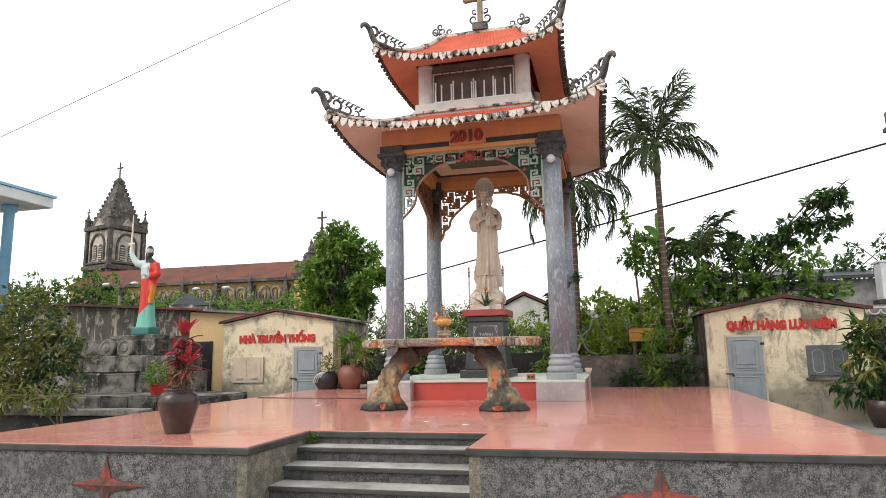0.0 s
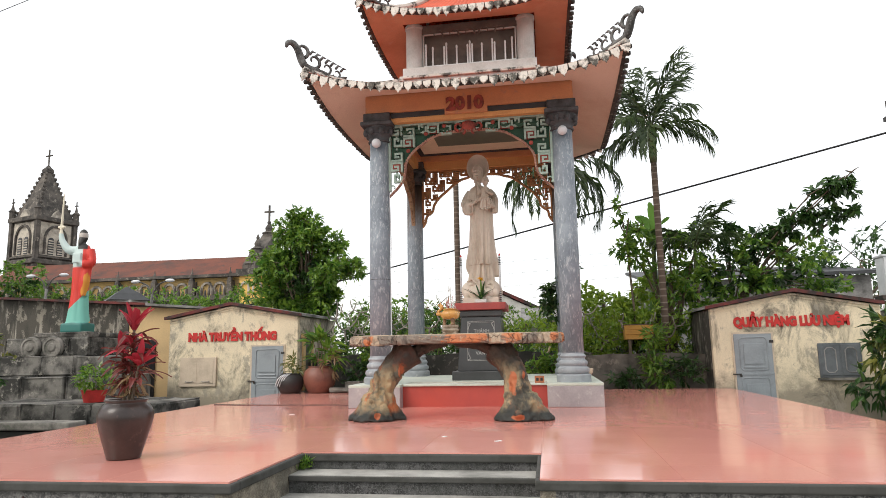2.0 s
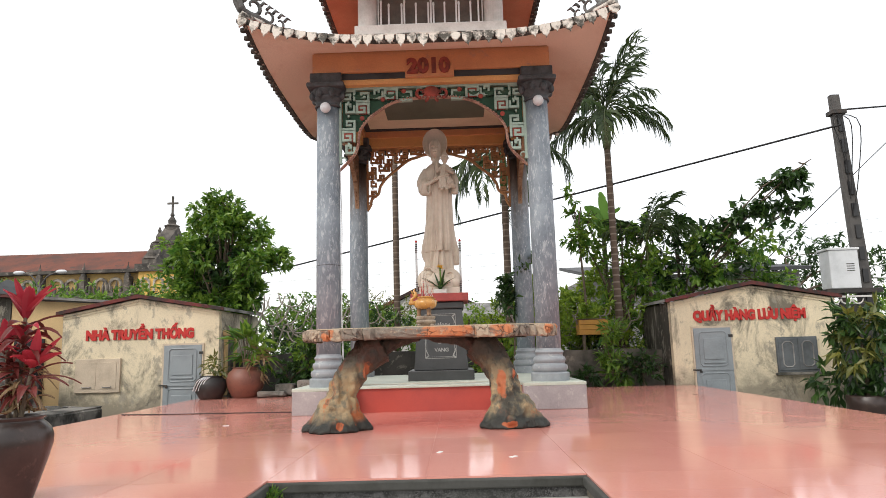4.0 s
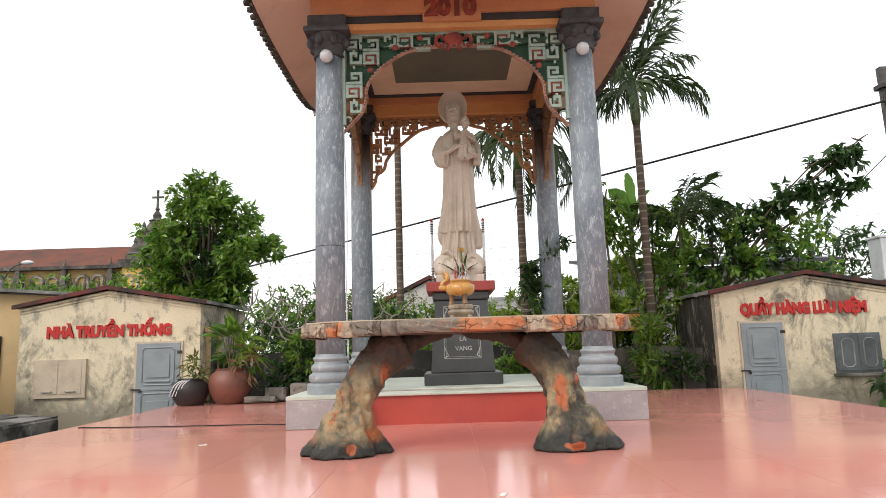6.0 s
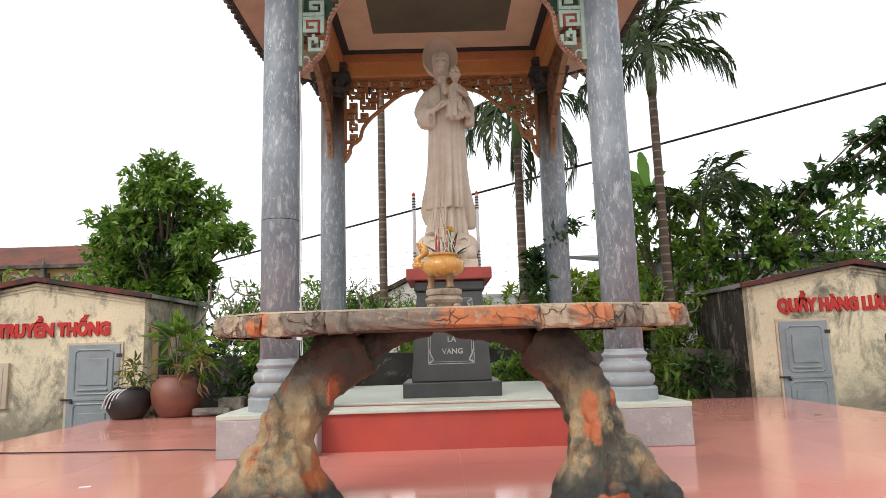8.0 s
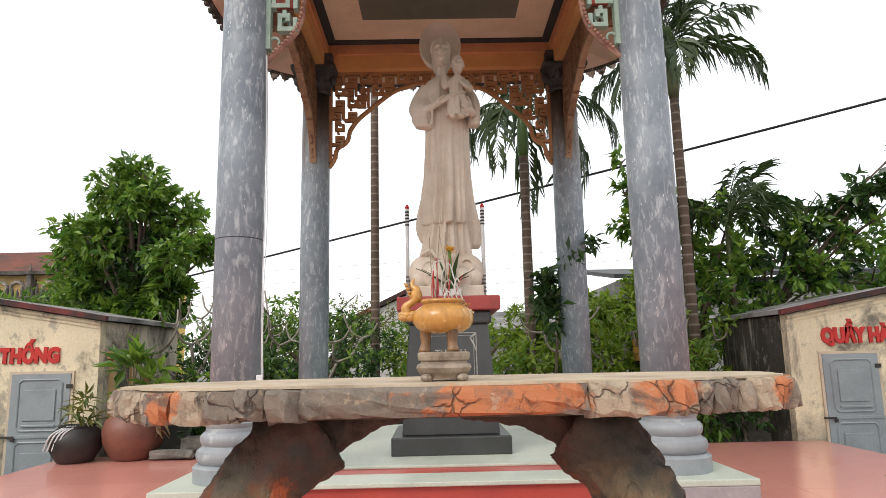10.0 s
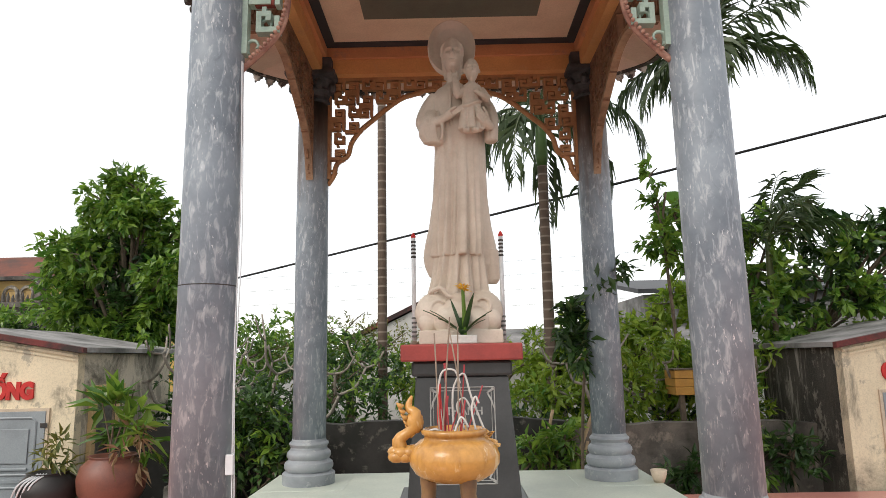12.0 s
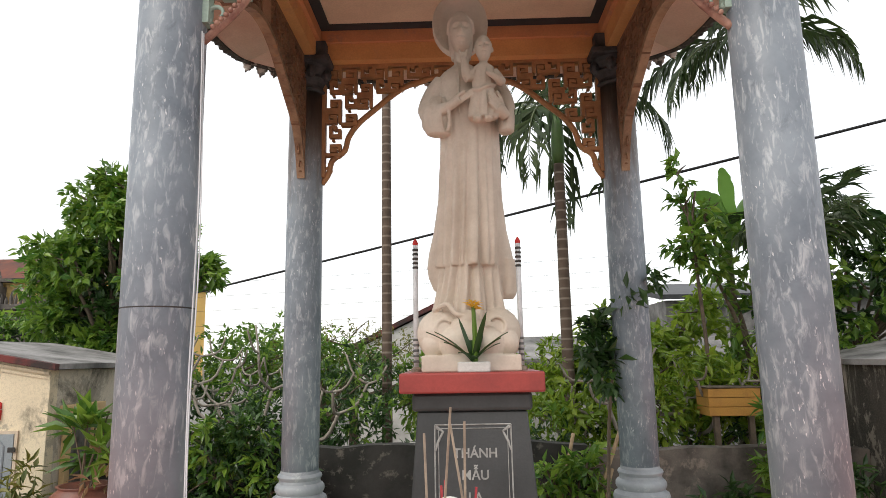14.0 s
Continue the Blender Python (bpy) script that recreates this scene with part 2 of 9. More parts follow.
def ringed(name, a, b, step):
    """Palm bark with pale leaf scars round it."""
    k = Nodes(name)
    sep = k.n("ShaderNodeSeparateXYZ")
    k.l(k.pos, sep.inputs[0])
    fr = k.n("ShaderNodeMath")
    fr.operation = "PINGPONG"
    fr.inputs[1].default_value = step / 2
    k.l(sep.outputs["Z"], fr.inputs[0])
    band = k.ramp(fr.outputs[0], step * 0.07, step * 0.12, 1.0, 0.0)
    col = k.mix(k.ramp(k.noise(5.0, 5.0), 0.35, 0.7), a, tuple(c * 0.55 for c in a))
    col = k.mix(k.mul(band, 0.8), col, b)
    return k.done(col, 0.85, 0.0, k.noise(40.0, 4.0), 0.4, 0.005)


M = {}
M["pink"] = polished_pink()
M["grout"] = worn("pink_grout", (0.50, 0.23, 0.19), (0.38, 0.17, 0.14), 2.0)
M["wash"] = granite_wash("washed_granite_plaster")
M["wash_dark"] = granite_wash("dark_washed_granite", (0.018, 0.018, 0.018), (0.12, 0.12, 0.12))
M["wash_side"] = granite_wash("weathered_buff_plaster", (0.13, 0.11, 0.08), (0.30, 0.27, 0.21))
M["tread"] = worn("pale_cement_tread", (0.42, 0.41, 0.38), (0.16, 0.16, 0.145), 2.2, 0.42, 0.70, 0.85)
M["lip"] = worn("blackened_moulding", (0.06, 0.06, 0.055), (0.025, 0.026, 0.02), 4.0)
M["star_red"] = worn("faded_red_paint", (0.33, 0.06, 0.038), (0.085, 0.055, 0.048), 8.0, 0.40, 0.55, 0.8, fine=0.5)
M["marble"] = marble("blue_grey_marble")
M["marble_dark_top"] = marble("dark_topped_blue_grey_marble", True)
M["marble_pale"] = worn("pale_grey_marble", (0.40, 0.37, 0.37), (0.27, 0.25, 0.26), 2.5, 0.4, 0.7, 0.45, third=(0.50, 0.46, 0.45))
M["marble_base"] = worn("smooth_grey_marble", (0.30, 0.325, 0.345), (0.19, 0.21, 0.23), 3.0, 0.40, 0.70, 0.45, fine=0.1, strength=0.08, third=(0.40, 0.42, 0.43))
M["capital"] = worn("sooty_grey_cement", (0.085, 0.085, 0.09), (0.03, 0.03, 0.032), 7.0, 0.4, 0.65, 0.7)
M["dark_band"] = worn("dark_grey_paint", (0.045, 0.048, 0.052), (0.025, 0.025, 0.028), 3.0, 0.45, 0.7, 0.6)
M["orange"] = worn("orange_limewash", (0.70, 0.315, 0.145), (0.52, 0.215, 0.11), 1.6, 0.38, 0.75, 0.8, third=(0.50, 0.25, 0.16))
M["soffit"] = worn("faded_peach_soffit", (0.82, 0.62, 0.50), (0.68, 0.43, 0.31), 0.8, 0.46, 0.72, 0.85, third=(0.76, 0.55, 0.44))
M["soffit_orange"] = worn("orange_soffit", (0.72, 0.36, 0.22), (0.56, 0.25, 0.15), 1.0, 0.42, 0.72, 0.85, third=(0.64, 0.35, 0.24))
M["arch_edge"] = worn("pinkish_brown_moulding", (0.46, 0.27, 0.20), (0.26, 0.12, 0.09), 9.0, 0.42, 0.62, 0.75)
# the lattice terracotta with the shade of the sides put into its colour
M["terra_shaded"] = worn("shaded_lattice_paint", (0.27, 0.14, 0.075), (0.13, 0.07, 0.045), 4.0, 0.45, 0.7, 0.85)
M["orange_in"] = worn("ochre_orange_limewash", (0.78, 0.40, 0.155), (0.60, 0.28, 0.11), 1.4, 0.4, 0.75, 0.8, third=(0.66, 0.34, 0.16))
M["ceiling"] = worn("cream_ceiling_paint", (0.78, 0.61, 0.45), (0.62, 0.46, 0.33), 1.2, 0.45, 0.75, 0.85)
M["dark_green"] = worn("dull_green_panel", (0.155, 0.155, 0.12), (0.11, 0.11, 0.085), 1.4, 0.4, 0.7, 0.7)
M["black_band"] = worn("black_border_paint", (0.045, 0.042, 0.045), (0.03, 0.03, 0.03), 3.0)
M["red_step"] = worn("red_glossy_paint", (0.47, 0.075, 0.055), (0.38, 0.06, 0.05), 2.0, 0.4, 0.7, 0.35, fine=0.15)
M["plinth_top"] = worn("pale_green_terrazzo", (0.58, 0.62, 0.53), (0.42, 0.47, 0.41), 1.5, 0.4, 0.75, 0.4)
M["eave_dark"] = worn("dark_eave_cement", (0.075, 0.065, 0.055), (0.03, 0.027, 0.024), 5.0, 0.45, 0.62, 0.85, third=(0.40, 0.36, 0.31))
M["eave_white"] = worn("stained_white_cement", (0.62, 0.58, 0.52), (0.05, 0.048, 0.042), 5.0, 0.50, 0.60, 0.85)
M["drip"] = worn("chipped_white_drip_tile", (0.72, 0.66, 0.59), (0.06, 0.055, 0.045), 5.0, 0.47, 0.58, 0.85, third=(0.33, 0.27, 0.22))
M["tile"] = rooftile()
M["cement"] = worn("dark_weathered_cement", (0.15, 0.15, 0.145), (0.04, 0.04, 0.038), 6.0, 0.42, 0.62, 0.85, third=(0.24, 0.24, 0.23))
M["white_wall"] = worn("greyish_white_paint", (0.60, 0.59, 0.56), (0.36, 0.35, 0.32), 2.5, 0.45, 0.75, 0.75)
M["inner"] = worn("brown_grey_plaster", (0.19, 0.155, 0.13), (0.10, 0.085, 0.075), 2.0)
M["teal"] = worn("pale_teal_paint", (0.36, 0.47, 0.40), (0.22, 0.30, 0.25), 5.0, 0.45, 0.7, 0.65)
M["leaf_green"] = worn("dark_green_paint", (0.03, 0.085, 0.05), (0.02, 0.05, 0.03), 5.0)
M["accent_red"] = worn("brick_red_paint", (0.36, 0.065, 0.045), (0.12, 0.035, 0.028), 7.0, 0.40, 0.62)
M["terra"] = worn("terracotta_lattice_paint", (0.48, 0.245, 0.11), (0.30, 0.14, 0.065), 4.0, 0.45, 0.7, 0.8)
M["arch_tan"] = worn("tan_arch_moulding", (0.40, 0.26, 0.16), (0.20, 0.11, 0.065), 5.0, 0.42, 0.66, 0.8, third=(0.36, 0.19, 0.09))
M["letter_red"] = worn("bright_red_lettering", (0.55, 0.035, 0.03), (0.38, 0.03, 0.025), 6.0)
M["stone_white"] = worn("white_carved_stone", (0.69, 0.60, 0.50), (0.47, 0.385, 0.30), 1.7, 0.42, 0.72, 0.6, fine=0.12, strength=0.12, third=(0.60, 0.51, 0.41))
M["slab_red"] = worn("dark_red_slab_paint", (0.36, 0.055, 0.045), (0.25, 0.04, 0.035), 4.0, rough=0.5)
M["black_stone"] = worn("black_polished_granite", (0.055, 0.057, 0.058), (0.035, 0.037, 0.037), 3.0, 0.4, 0.7, 0.3)
M["engrave"] = worn("grey_white_engraving", (0.40, 0.40, 0.38), (0.20, 0.20, 0.19), 14.0)
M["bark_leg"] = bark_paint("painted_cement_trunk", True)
M["edge"] = table_edge()
M["table_top"] = worn("weathered_buff_tabletop", (0.58, 0.48, 0.35), (0.34, 0.26, 0.18), 2.8, 0.42, 0.68, 0.55, third=(0.56, 0.34, 0.17))
M["gold"] = worn("gold_glazed_ceramic", (0.56, 0.285, 0.07), (0.25, 0.11, 0.03), 7.0, 0.44, 0.70, 0.22, third=(0.70, 0.50, 0.26), fine=0.25, stretch=(1.3, 1.3, 0.6))
M["pale_ceramic"] = worn("dusty_ceramic_stand", (0.36, 0.29, 0.22), (0.17, 0.125, 0.09), 9.0, 0.42, 0.62, 0.5)
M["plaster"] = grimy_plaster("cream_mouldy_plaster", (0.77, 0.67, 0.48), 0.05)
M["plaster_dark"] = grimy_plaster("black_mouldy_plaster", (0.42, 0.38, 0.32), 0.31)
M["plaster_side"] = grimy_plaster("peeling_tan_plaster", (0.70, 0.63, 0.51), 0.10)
M["cream"] = worn("cream_paint", (0.66, 0.47, 0.24), (0.52, 0.37, 0.2), 1.0)
M["trim_red"] = worn("dull_red_trim", (0.16, 0.032, 0.028), (0.028, 0.022, 0.02), 2.2, 0.40, 0.56)
M["roof_grey"] = worn("weathered_cement_sheet", (0.33, 0.32, 0.31), (0.07, 0.07, 0.065), 1.6, 0.4, 0.65, 0.75)
M["door"] = worn("blue_grey_door_paint", (0.29, 0.325, 0.345), (0.20, 0.225, 0.24), 2.5, 0.45, 0.75, 0.5)
M["shutter_grey"] = worn("dark_grey_shutter_paint", (0.135, 0.15, 0.16), (0.07, 0.08, 0.085), 3.0, 0.42, 0.7, 0.6)
M["iron"] = worn("dark_iron", (0.03, 0.028, 0.026), (0.06, 0.04, 0.03), 8.0, rough=0.6)
M["shutter"] = worn("cream_shutter_paint", (0.60, 0.50, 0.38), (0.45, 0.37, 0.28), 3.0)
M["rock_dark"] = worn("dark_mossy_stone", (0.20, 0.19, 0.17), (0.022, 0.022, 0.019), 1.9, 0.40, 0.56, 0.9, third=(0.32, 0.30, 0.26))
M["pot"] = worn("dark_brown_glazed_pot", (0.05, 0.032, 0.027), (0.025, 0.018, 0.016), 4.0, 0.4, 0.7, 0.3, third=(0.075, 0.048, 0.04))
M["jar_red"] = worn("red_brown_jar", (0.20, 0.075, 0.05), (0.10, 0.045, 0.035), 4.0, rough=0.5)
M["jar_black"] = worn("black_clay_jar", (0.022, 0.02, 0.02), (0.04, 0.035, 0.03), 4.0, rough=0.5)
M["soil"] = worn("dark_soil", (0.05, 0.038, 0.026), (0.03, 0.022, 0.016), 9.0)
M["rock"] = worn("grey_mossy_stone", (0.24, 0.225, 0.20), (0.055, 0.055, 0.045), 2.6, 0.42, 0.62, 0.9, third=(0.10, 0.105, 0.08))
M["wall_moss"] = worn("black_mossy_cement", (0.035, 0.034, 0.03), (0.012, 0.013, 0.01), 2.0, 0.4, 0.65, 0.9, third=(0.13, 0.12, 0.10))
M["wall_grime"] = worn("grimy_grey_cement", (0.17, 0.15, 0.125), (0.035, 0.033, 0.028), 1.6, 0.40, 0.62, 0.9, third=(0.26, 0.22, 0.18))
M["ground"] = worn("grey_cement_ground", (0.24, 0.23, 0.215), (0.15, 0.145, 0.13), 0.6, 0.4, 0.7, 0.9)
M["leaf_a"] = foliage("mid_green_leaves", (0.06, 0.165, 0.024), (0.27, 0.41, 0.058), 0.29, 0.44)
# also serves as the shaded inside of lighter crowns
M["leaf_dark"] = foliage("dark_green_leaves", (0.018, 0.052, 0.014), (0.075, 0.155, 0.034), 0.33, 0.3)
M["leaf_bright"] = foliage("yellow_green_leaves", (0.15, 0.27, 0.028), (0.34, 0.44, 0.05), 0.35, 0.45)
M["leaf_olive"] = foliage("olive_leaves", (0.075, 0.11, 0.024), (0.27, 0.25, 0.05), 0.4, 0.35)
M["leaf_palm"] = foliage("palm_leaflets", (0.035, 0.07, 0.022), (0.085, 0.13, 0.04), 0.4, 0.25)
M["leaf_red"] = foliage("crimson_leaves", (0.42, 0.03, 0.05), (0.60, 0.07, 0.10))
M["leaf_maroon"] = foliage("maroon_leaves", (0.13, 0.026, 0.024), (0.27, 0.06, 0.045))
M["leaf_dry"] = foliage("dry_tan_leaves", (0.30, 0.21, 0.11), (0.20, 0.13, 0.07))
M["banana"] = foliage("banana_leaf", (0.14, 0.30, 0.05), (0.20, 0.38, 0.07), 0.4, 0.4)
M["bark"] = worn("brown_bark", (0.15, 0.115, 0.08), (0.07, 0.055, 0.04), 6.0, rough=0.9)
M["bark_pale"] = worn("pale_grey_bark", (0.31, 0.28, 0.235), (0.15, 0.13, 0.105), 6.0, rough=0.85)
M["palm_bark"] = ringed("ringed_palm_bark", (0.125, 0.088, 0.064), (0.24, 0.20, 0.16), 0.15)
M["stake"] = worn("peeled_tan_wood", (0.42, 0.31, 0.18), (0.25, 0.17, 0.10), 6.0, rough=0.8)
M["green_shaft"] = worn("green_palm_sheath", (0.10, 0.20, 0.05), (0.07, 0.13, 0.04), 3.0, rough=0.4)
M["palm_rib"] = worn("dull_green_palm_rib", (0.09, 0.12, 0.045), (0.05, 0.06, 0.03), 4.0, rough=0.5)
M["crownshaft"] = worn("green_crownshaft", (0.13, 0.16, 0.06), (0.075, 0.085, 0.04), 3.0, rough=0.5)
M["wire"] = worn("black_cable", (0.012, 0.012, 0.013), (0.02, 0.02, 0.02), 3.0)
M["pole"] = worn("dark_grey_concrete", (0.10, 0.095, 0.09), (0.055, 0.05, 0.05), 3.0)
M["white_plastic"] = worn("white_enamel", (0.68, 0.70, 0.72), (0.55, 0.57, 0.58), 3.0, rough=0.4, fine=0.08)
M["yellow_wall"] = worn("ochre_church_wall", (0.62, 0.42, 0.16), (0.40, 0.28, 0.13), 0.5)
M["old_stone"] = worn("blackened_old_stone", (0.13, 0.115, 0.10), (0.033, 0.031, 0.029), 0.9, 0.4, 0.65, 0.95, third=(0.27, 0.24, 0.20))
M["pale_stone"] = worn("pale_weathered_stone", (0.54, 0.49, 0.41), (0.17, 0.15, 0.13), 1.1, 0.42, 0.65, 0.95)
M["church_tile"] = worn("old_brown_red_tile", (0.18, 0.055, 0.032), (0.075, 0.038, 0.03), 0.55, 0.38, 0.66, 0.9, third=(0.055, 0.042, 0.036))
# near-black sheets in place of the shade inside holes, slots and doorways
M["opening_dark"] = worn("dark_opening", (0.02, 0.02, 0.022), (0.03, 0.03, 0.03), 2.0, rough=0.3)
M["blue"] = worn("sky_blue_paint", (0.27, 0.56, 0.80), (0.21, 0.46, 0.68), 1.0)
M["yellow_crate"] = worn("orange_yellow_paint", (0.48, 0.25, 0.05), (0.34, 0.17, 0.04), 4.0)
M["white_paint"] = worn("clean_white_paint", (0.78, 0.78, 0.77), (0.62, 0.62, 0.60), 2.0, fine=0.08)
M["petal"] = foliage("yellow_petals", (0.85, 0.48, 0.02), (0.9, 0.6, 0.05))
M["ash"] = worn("white_curled_ash", (0.62, 0.60, 0.57), (0.45, 0.43, 0.40), 20.0)
M["incense"] = worn("red_incense_stick", (0.42, 0.05, 0.06), (0.25, 0.04, 0.04), 20.0)


# ---- mesh helpers ----
def part(name, bm, material, parent=None, label="", smooth=False):
    """Link a bmesh as one mesh object, under a thing or a part."""
    me = bpy.data.meshes.new(name)
    bm.to_mesh(me)
    bm.free()
    me.materials.append(material)
    if smooth:
        me.polygons.foreach_set("use_smooth", [True] * len(me.polygons))
    ob = new(name, me)
    if parent is not None:
        ob.parent = parent
    if label:
        ob["label"] = label
    return ob


def thing(name, label, category, at=(0, 0, 0), group="", kind=""):
    ob = new(name)
    ob.location = at
    ob.empty_display_size = 0.1
    bpy.context.view_layer.update()
    return tagged(ob, label, category, group, kind)


def keep(ob, parent):
    """Hang ob, built in world places, under a parent that is not at the origin."""
    ob.parent = parent
    ob.matrix_parent_inverse = Matrix.Translation(parent.location).inverted()
    return ob


def wpart(name, bm, material, parent, label="", smooth=False):
    """A part whose bmesh is in world places."""
    return keep(part(name, bm, material, None, label, smooth), parent)


def box(bm, lo, hi, bevel=0.0):
    g = bmesh.ops.create_cube(bm, size=1.0)
    vs = g["verts"]
    for v in vs:
        v.co = Vector([lo[i] + (v.co[i] + 0.5) * (hi[i] - lo[i]) for i in range(3)])
    if bevel > 0:
        es = list({e for v in vs for e in v.link_edges})
        bmesh.ops.bevel(bm, geom=es, offset=bevel, segments=2, affect="EDGES", profile=0.5)
    return bm


def boxm(lo, hi, bevel=0.0):
    return box(bmesh.new(), lo, hi, bevel)


def lathe(bm, prof, at=(0, 0, 0), n=32, sx=1.0, sy=1.0):
    """Turn a profile of (radius, height) round the upright axis."""
    rings = []
    for r, z in prof:
        rings.append([bm.verts.new((at[0] + sx * r * math.cos(2 * math.pi * i / n), at[1] + sy * r * math.sin(2 * math.pi * i / n), at[2] + z)) for i in range(n)])
    for a, b in zip(rings, rings[1:]):
        for i in range(n):
            bm.faces.new((a[i], a[(i + 1) % n], b[(i + 1) % n], b[i]))
    if prof[0][0] > 1e-4:
        bm.faces.new(rings[0][::-1])
    if prof[-1][0] > 1e-4:
        bm.faces.new(rings[-1])
    return bm


def tube(bm, pts, radii, n=8):
    """A tapered tube along points."""
    pts = [Vector(p) for p in pts]
    if not isinstance(radii, (list, tuple)):
        radii = [radii] * len(pts)
    rings, side = [], None
    for i, p in enumerate(pts):
        d = (pts[min(i + 1, len(pts) - 1)] - pts[max(i - 1, 0)]).normalized()
        if side is None:
            side = d.cross(Vector((0, 0, 1)) if abs(d.z) < 0.9 else Vector((0, 1, 0))).normalized()
        side = (side - d * side.dot(d)).normalized()
        up = d.cross(side)
        rings.append([bm.verts.new(p + (side * math.cos(2 * math.pi * k / n) + up * math.sin(2 * math.pi * k / n)) * radii[i]) for k in range(n)])
    for a, b in zip(rings, rings[1:]):
        for k in range(n):
            bm.faces.new((a[k], a[(k + 1) % n], b[(k + 1) % n], b[k]))
    bm.faces.new(rings[0][::-1])
    bm.faces.new(rings[-1])
    return bm


def prism(bm, outline, axis, a, b):
    """An outline in the two other axes, extruded from a to b along an axis."""
    def at(p, v):
        return {"x": (v, p[0], p[1]), "y": (p[0], v, p[1]), "z": (p[0], p[1], v)}[axis]
    lo = [bm.verts.new(at(p, a)) for p in outline]
    hi = [bm.verts.new(at(p, b)) for p in outline]
    n = len(outline)
    bm.faces.new(lo)
    bm.faces.new(hi[::-1])
    for i in range(n):
        bm.faces.new((lo[i], hi[i], hi[(i + 1) % n], lo[(i + 1) % n]))
    bmesh.ops.recalc_face_normals(bm, faces=bm.faces)
    return bm


def ball(bm, at, r, sx=1.0, sy=1.0, sz=1.0, seg=16):
    bmesh.ops.create_uvsphere(bm, u_segments=seg, v_segments=max(6, seg // 2), radius=r, matrix=Matrix.Translation(at) @ Matrix.Diagonal((sx, sy, sz, 1)))
    return bm


def spline(pts, n):
    """A smooth run of n points through the given ones."""
    pts = [Vector(p) for p in pts]
    out = []
    m = len(pts) - 1
    for k in range(n):
        f = k * m / (n - 1)
        i = min(int(f), m - 1)
        u = f - i
        p0, p1, p2, p3 = pts[max(i - 1, 0)], pts[i], pts[i + 1], pts[min(i + 2, m)]
        out.append(0.5 * (2 * p1 + (p2 - p0) * u + (2 * p0 - 5 * p1 + 4 * p2 - p3) * u * u + (3 * p1 - p0 - 3 * p2 + p3) * u ** 3))
    return out


def lettering(name, body, size, deep, m, material, parent, fit=None, bold=0.0, label=""):
    """Solid letters with the built-in font; fit stretches them to a width."""
    cu = bpy.data.curves.new(name, "FONT")
    cu.body, cu.size, cu.extrude, cu.align_x, cu.offset = body, size, deep, "CENTER", bold
    cu.resolution_u = 3
    tmp = new(name + "_outline", cu)
    bpy.context.view_layer.update()
    me = bpy.data.meshes.new_from_object(tmp.evaluated_get(bpy.context.evaluated_depsgraph_get()))
    bpy.data.objects.remove(tmp)
    bpy.data.curves.remove(cu)
    xs = [v.co.x for v in me.vertices]
    k = fit / (max(xs) - min(xs)) if fit else 1.0
    mid = (max(xs) + min(xs)) / 2
    me.transform(m @ Matrix.Diagonal((k, 1, 1, 1)) @ Matrix.Translation((-mid, 0, 0)))
    me.materials.clear()
    me.materials.append(material)
    ob = new(name, me)
    if label:
        ob["label"] = label
    return keep(ob, parent)


def leaf_mesh(name, places, normals, ups, lengths, widths, material, bend=0.25):
    """Many folded leaves as one mesh: six points and four faces each."""
    n = len(places)
    P, N, U = (np.asarray(a, float) for a in (places, normals, ups))
    L, W = np.asarray(lengths, float)[:, None], np.asarray(widths, float)[:, None]
    U /= np.linalg.norm(U, axis=1)[:, None] + 1e-9
    S = np.cross(U, N)
    S /= np.linalg.norm(S, axis=1)[:, None] + 1e-9
    N = np.cross(S, U)
    v = np.empty((n, 6, 3))
    v[:, 0] = P
    v[:, 1] = P + U * L * 0.45 + S * W * 0.5 + N * L * bend * 0.25
    v[:, 2] = P + U * L * 0.45 - S * W * 0.5 + N * L * bend * 0.25
    v[:, 3] = P + U * L * 0.5 - N * W * 0.08
    v[:, 4] = P + U * L - N * L * bend * 0.5
    v[:, 5] = P + U * L * 0.02
    base = (np.arange(n) * 6)[:, None]
    f = np.concatenate([base + np.array([[0, 1, 3]]), base + np.array([[0, 3, 2]]), base + np.array([[1, 4, 3]]), base + np.array([[3, 4, 2]])], axis=0)
    me = bpy.data.meshes.new(name)
    me.from_pydata(v.reshape(-1, 3).tolist(), [], f.tolist())
    me.materials.append(material)
    return new(name, me)


def cloud(rng, blobs, n, droop=0.2, per=9):
    """Leaves in tufts near the outside of rounded masses (x, y, z, rx, ry, rz), with the ways they grow."""
    vol = np.array([b[3] * b[4] + b[4] * b[5] + b[3] * b[5] for b in blobs])
    m = n // per + 1
    which = rng.choice(len(blobs), m, p=vol / vol.sum())
    B = np.array(blobs)[which]
    d = rng.normal(size=(m, 3))
    d /= np.linalg.norm(d, axis=1)[:, None]
    r = rng.uniform(0.2, 1.0, m) ** 0.5 * rng.uniform(0.8, 1.22, m)
    C = np.repeat(B[:, :3] + d * B[:, 3:6] * r[:, None], per, axis=0)[:n]
    D = np.repeat(d, per, axis=0)[:n]
    U = D * 0.55 + rng.normal(size=(n, 3)) * 0.75
    U[:, 2] -= droop
    P = C + rng.normal(size=(n, 3)) * 0.035
    N = rng.normal(size=(n, 3)) * 0.5 + np.array([0, 0, 1.0])
    return P, N, U


def crown(name, seed, blobs, n, length, width, material, parent, droop=0.2, label=""):
    rng = np.random.default_rng(seed)
    P, N, U = cloud(rng, blobs, n, droop)
    ob = leaf_mesh(name, P, N, U, rng.uniform(0.7, 1.25, n) * length, rng.uniform(0.7, 1.2, n) * width, material)
    if label:
        ob["label"] = label
    return keep(ob, parent)

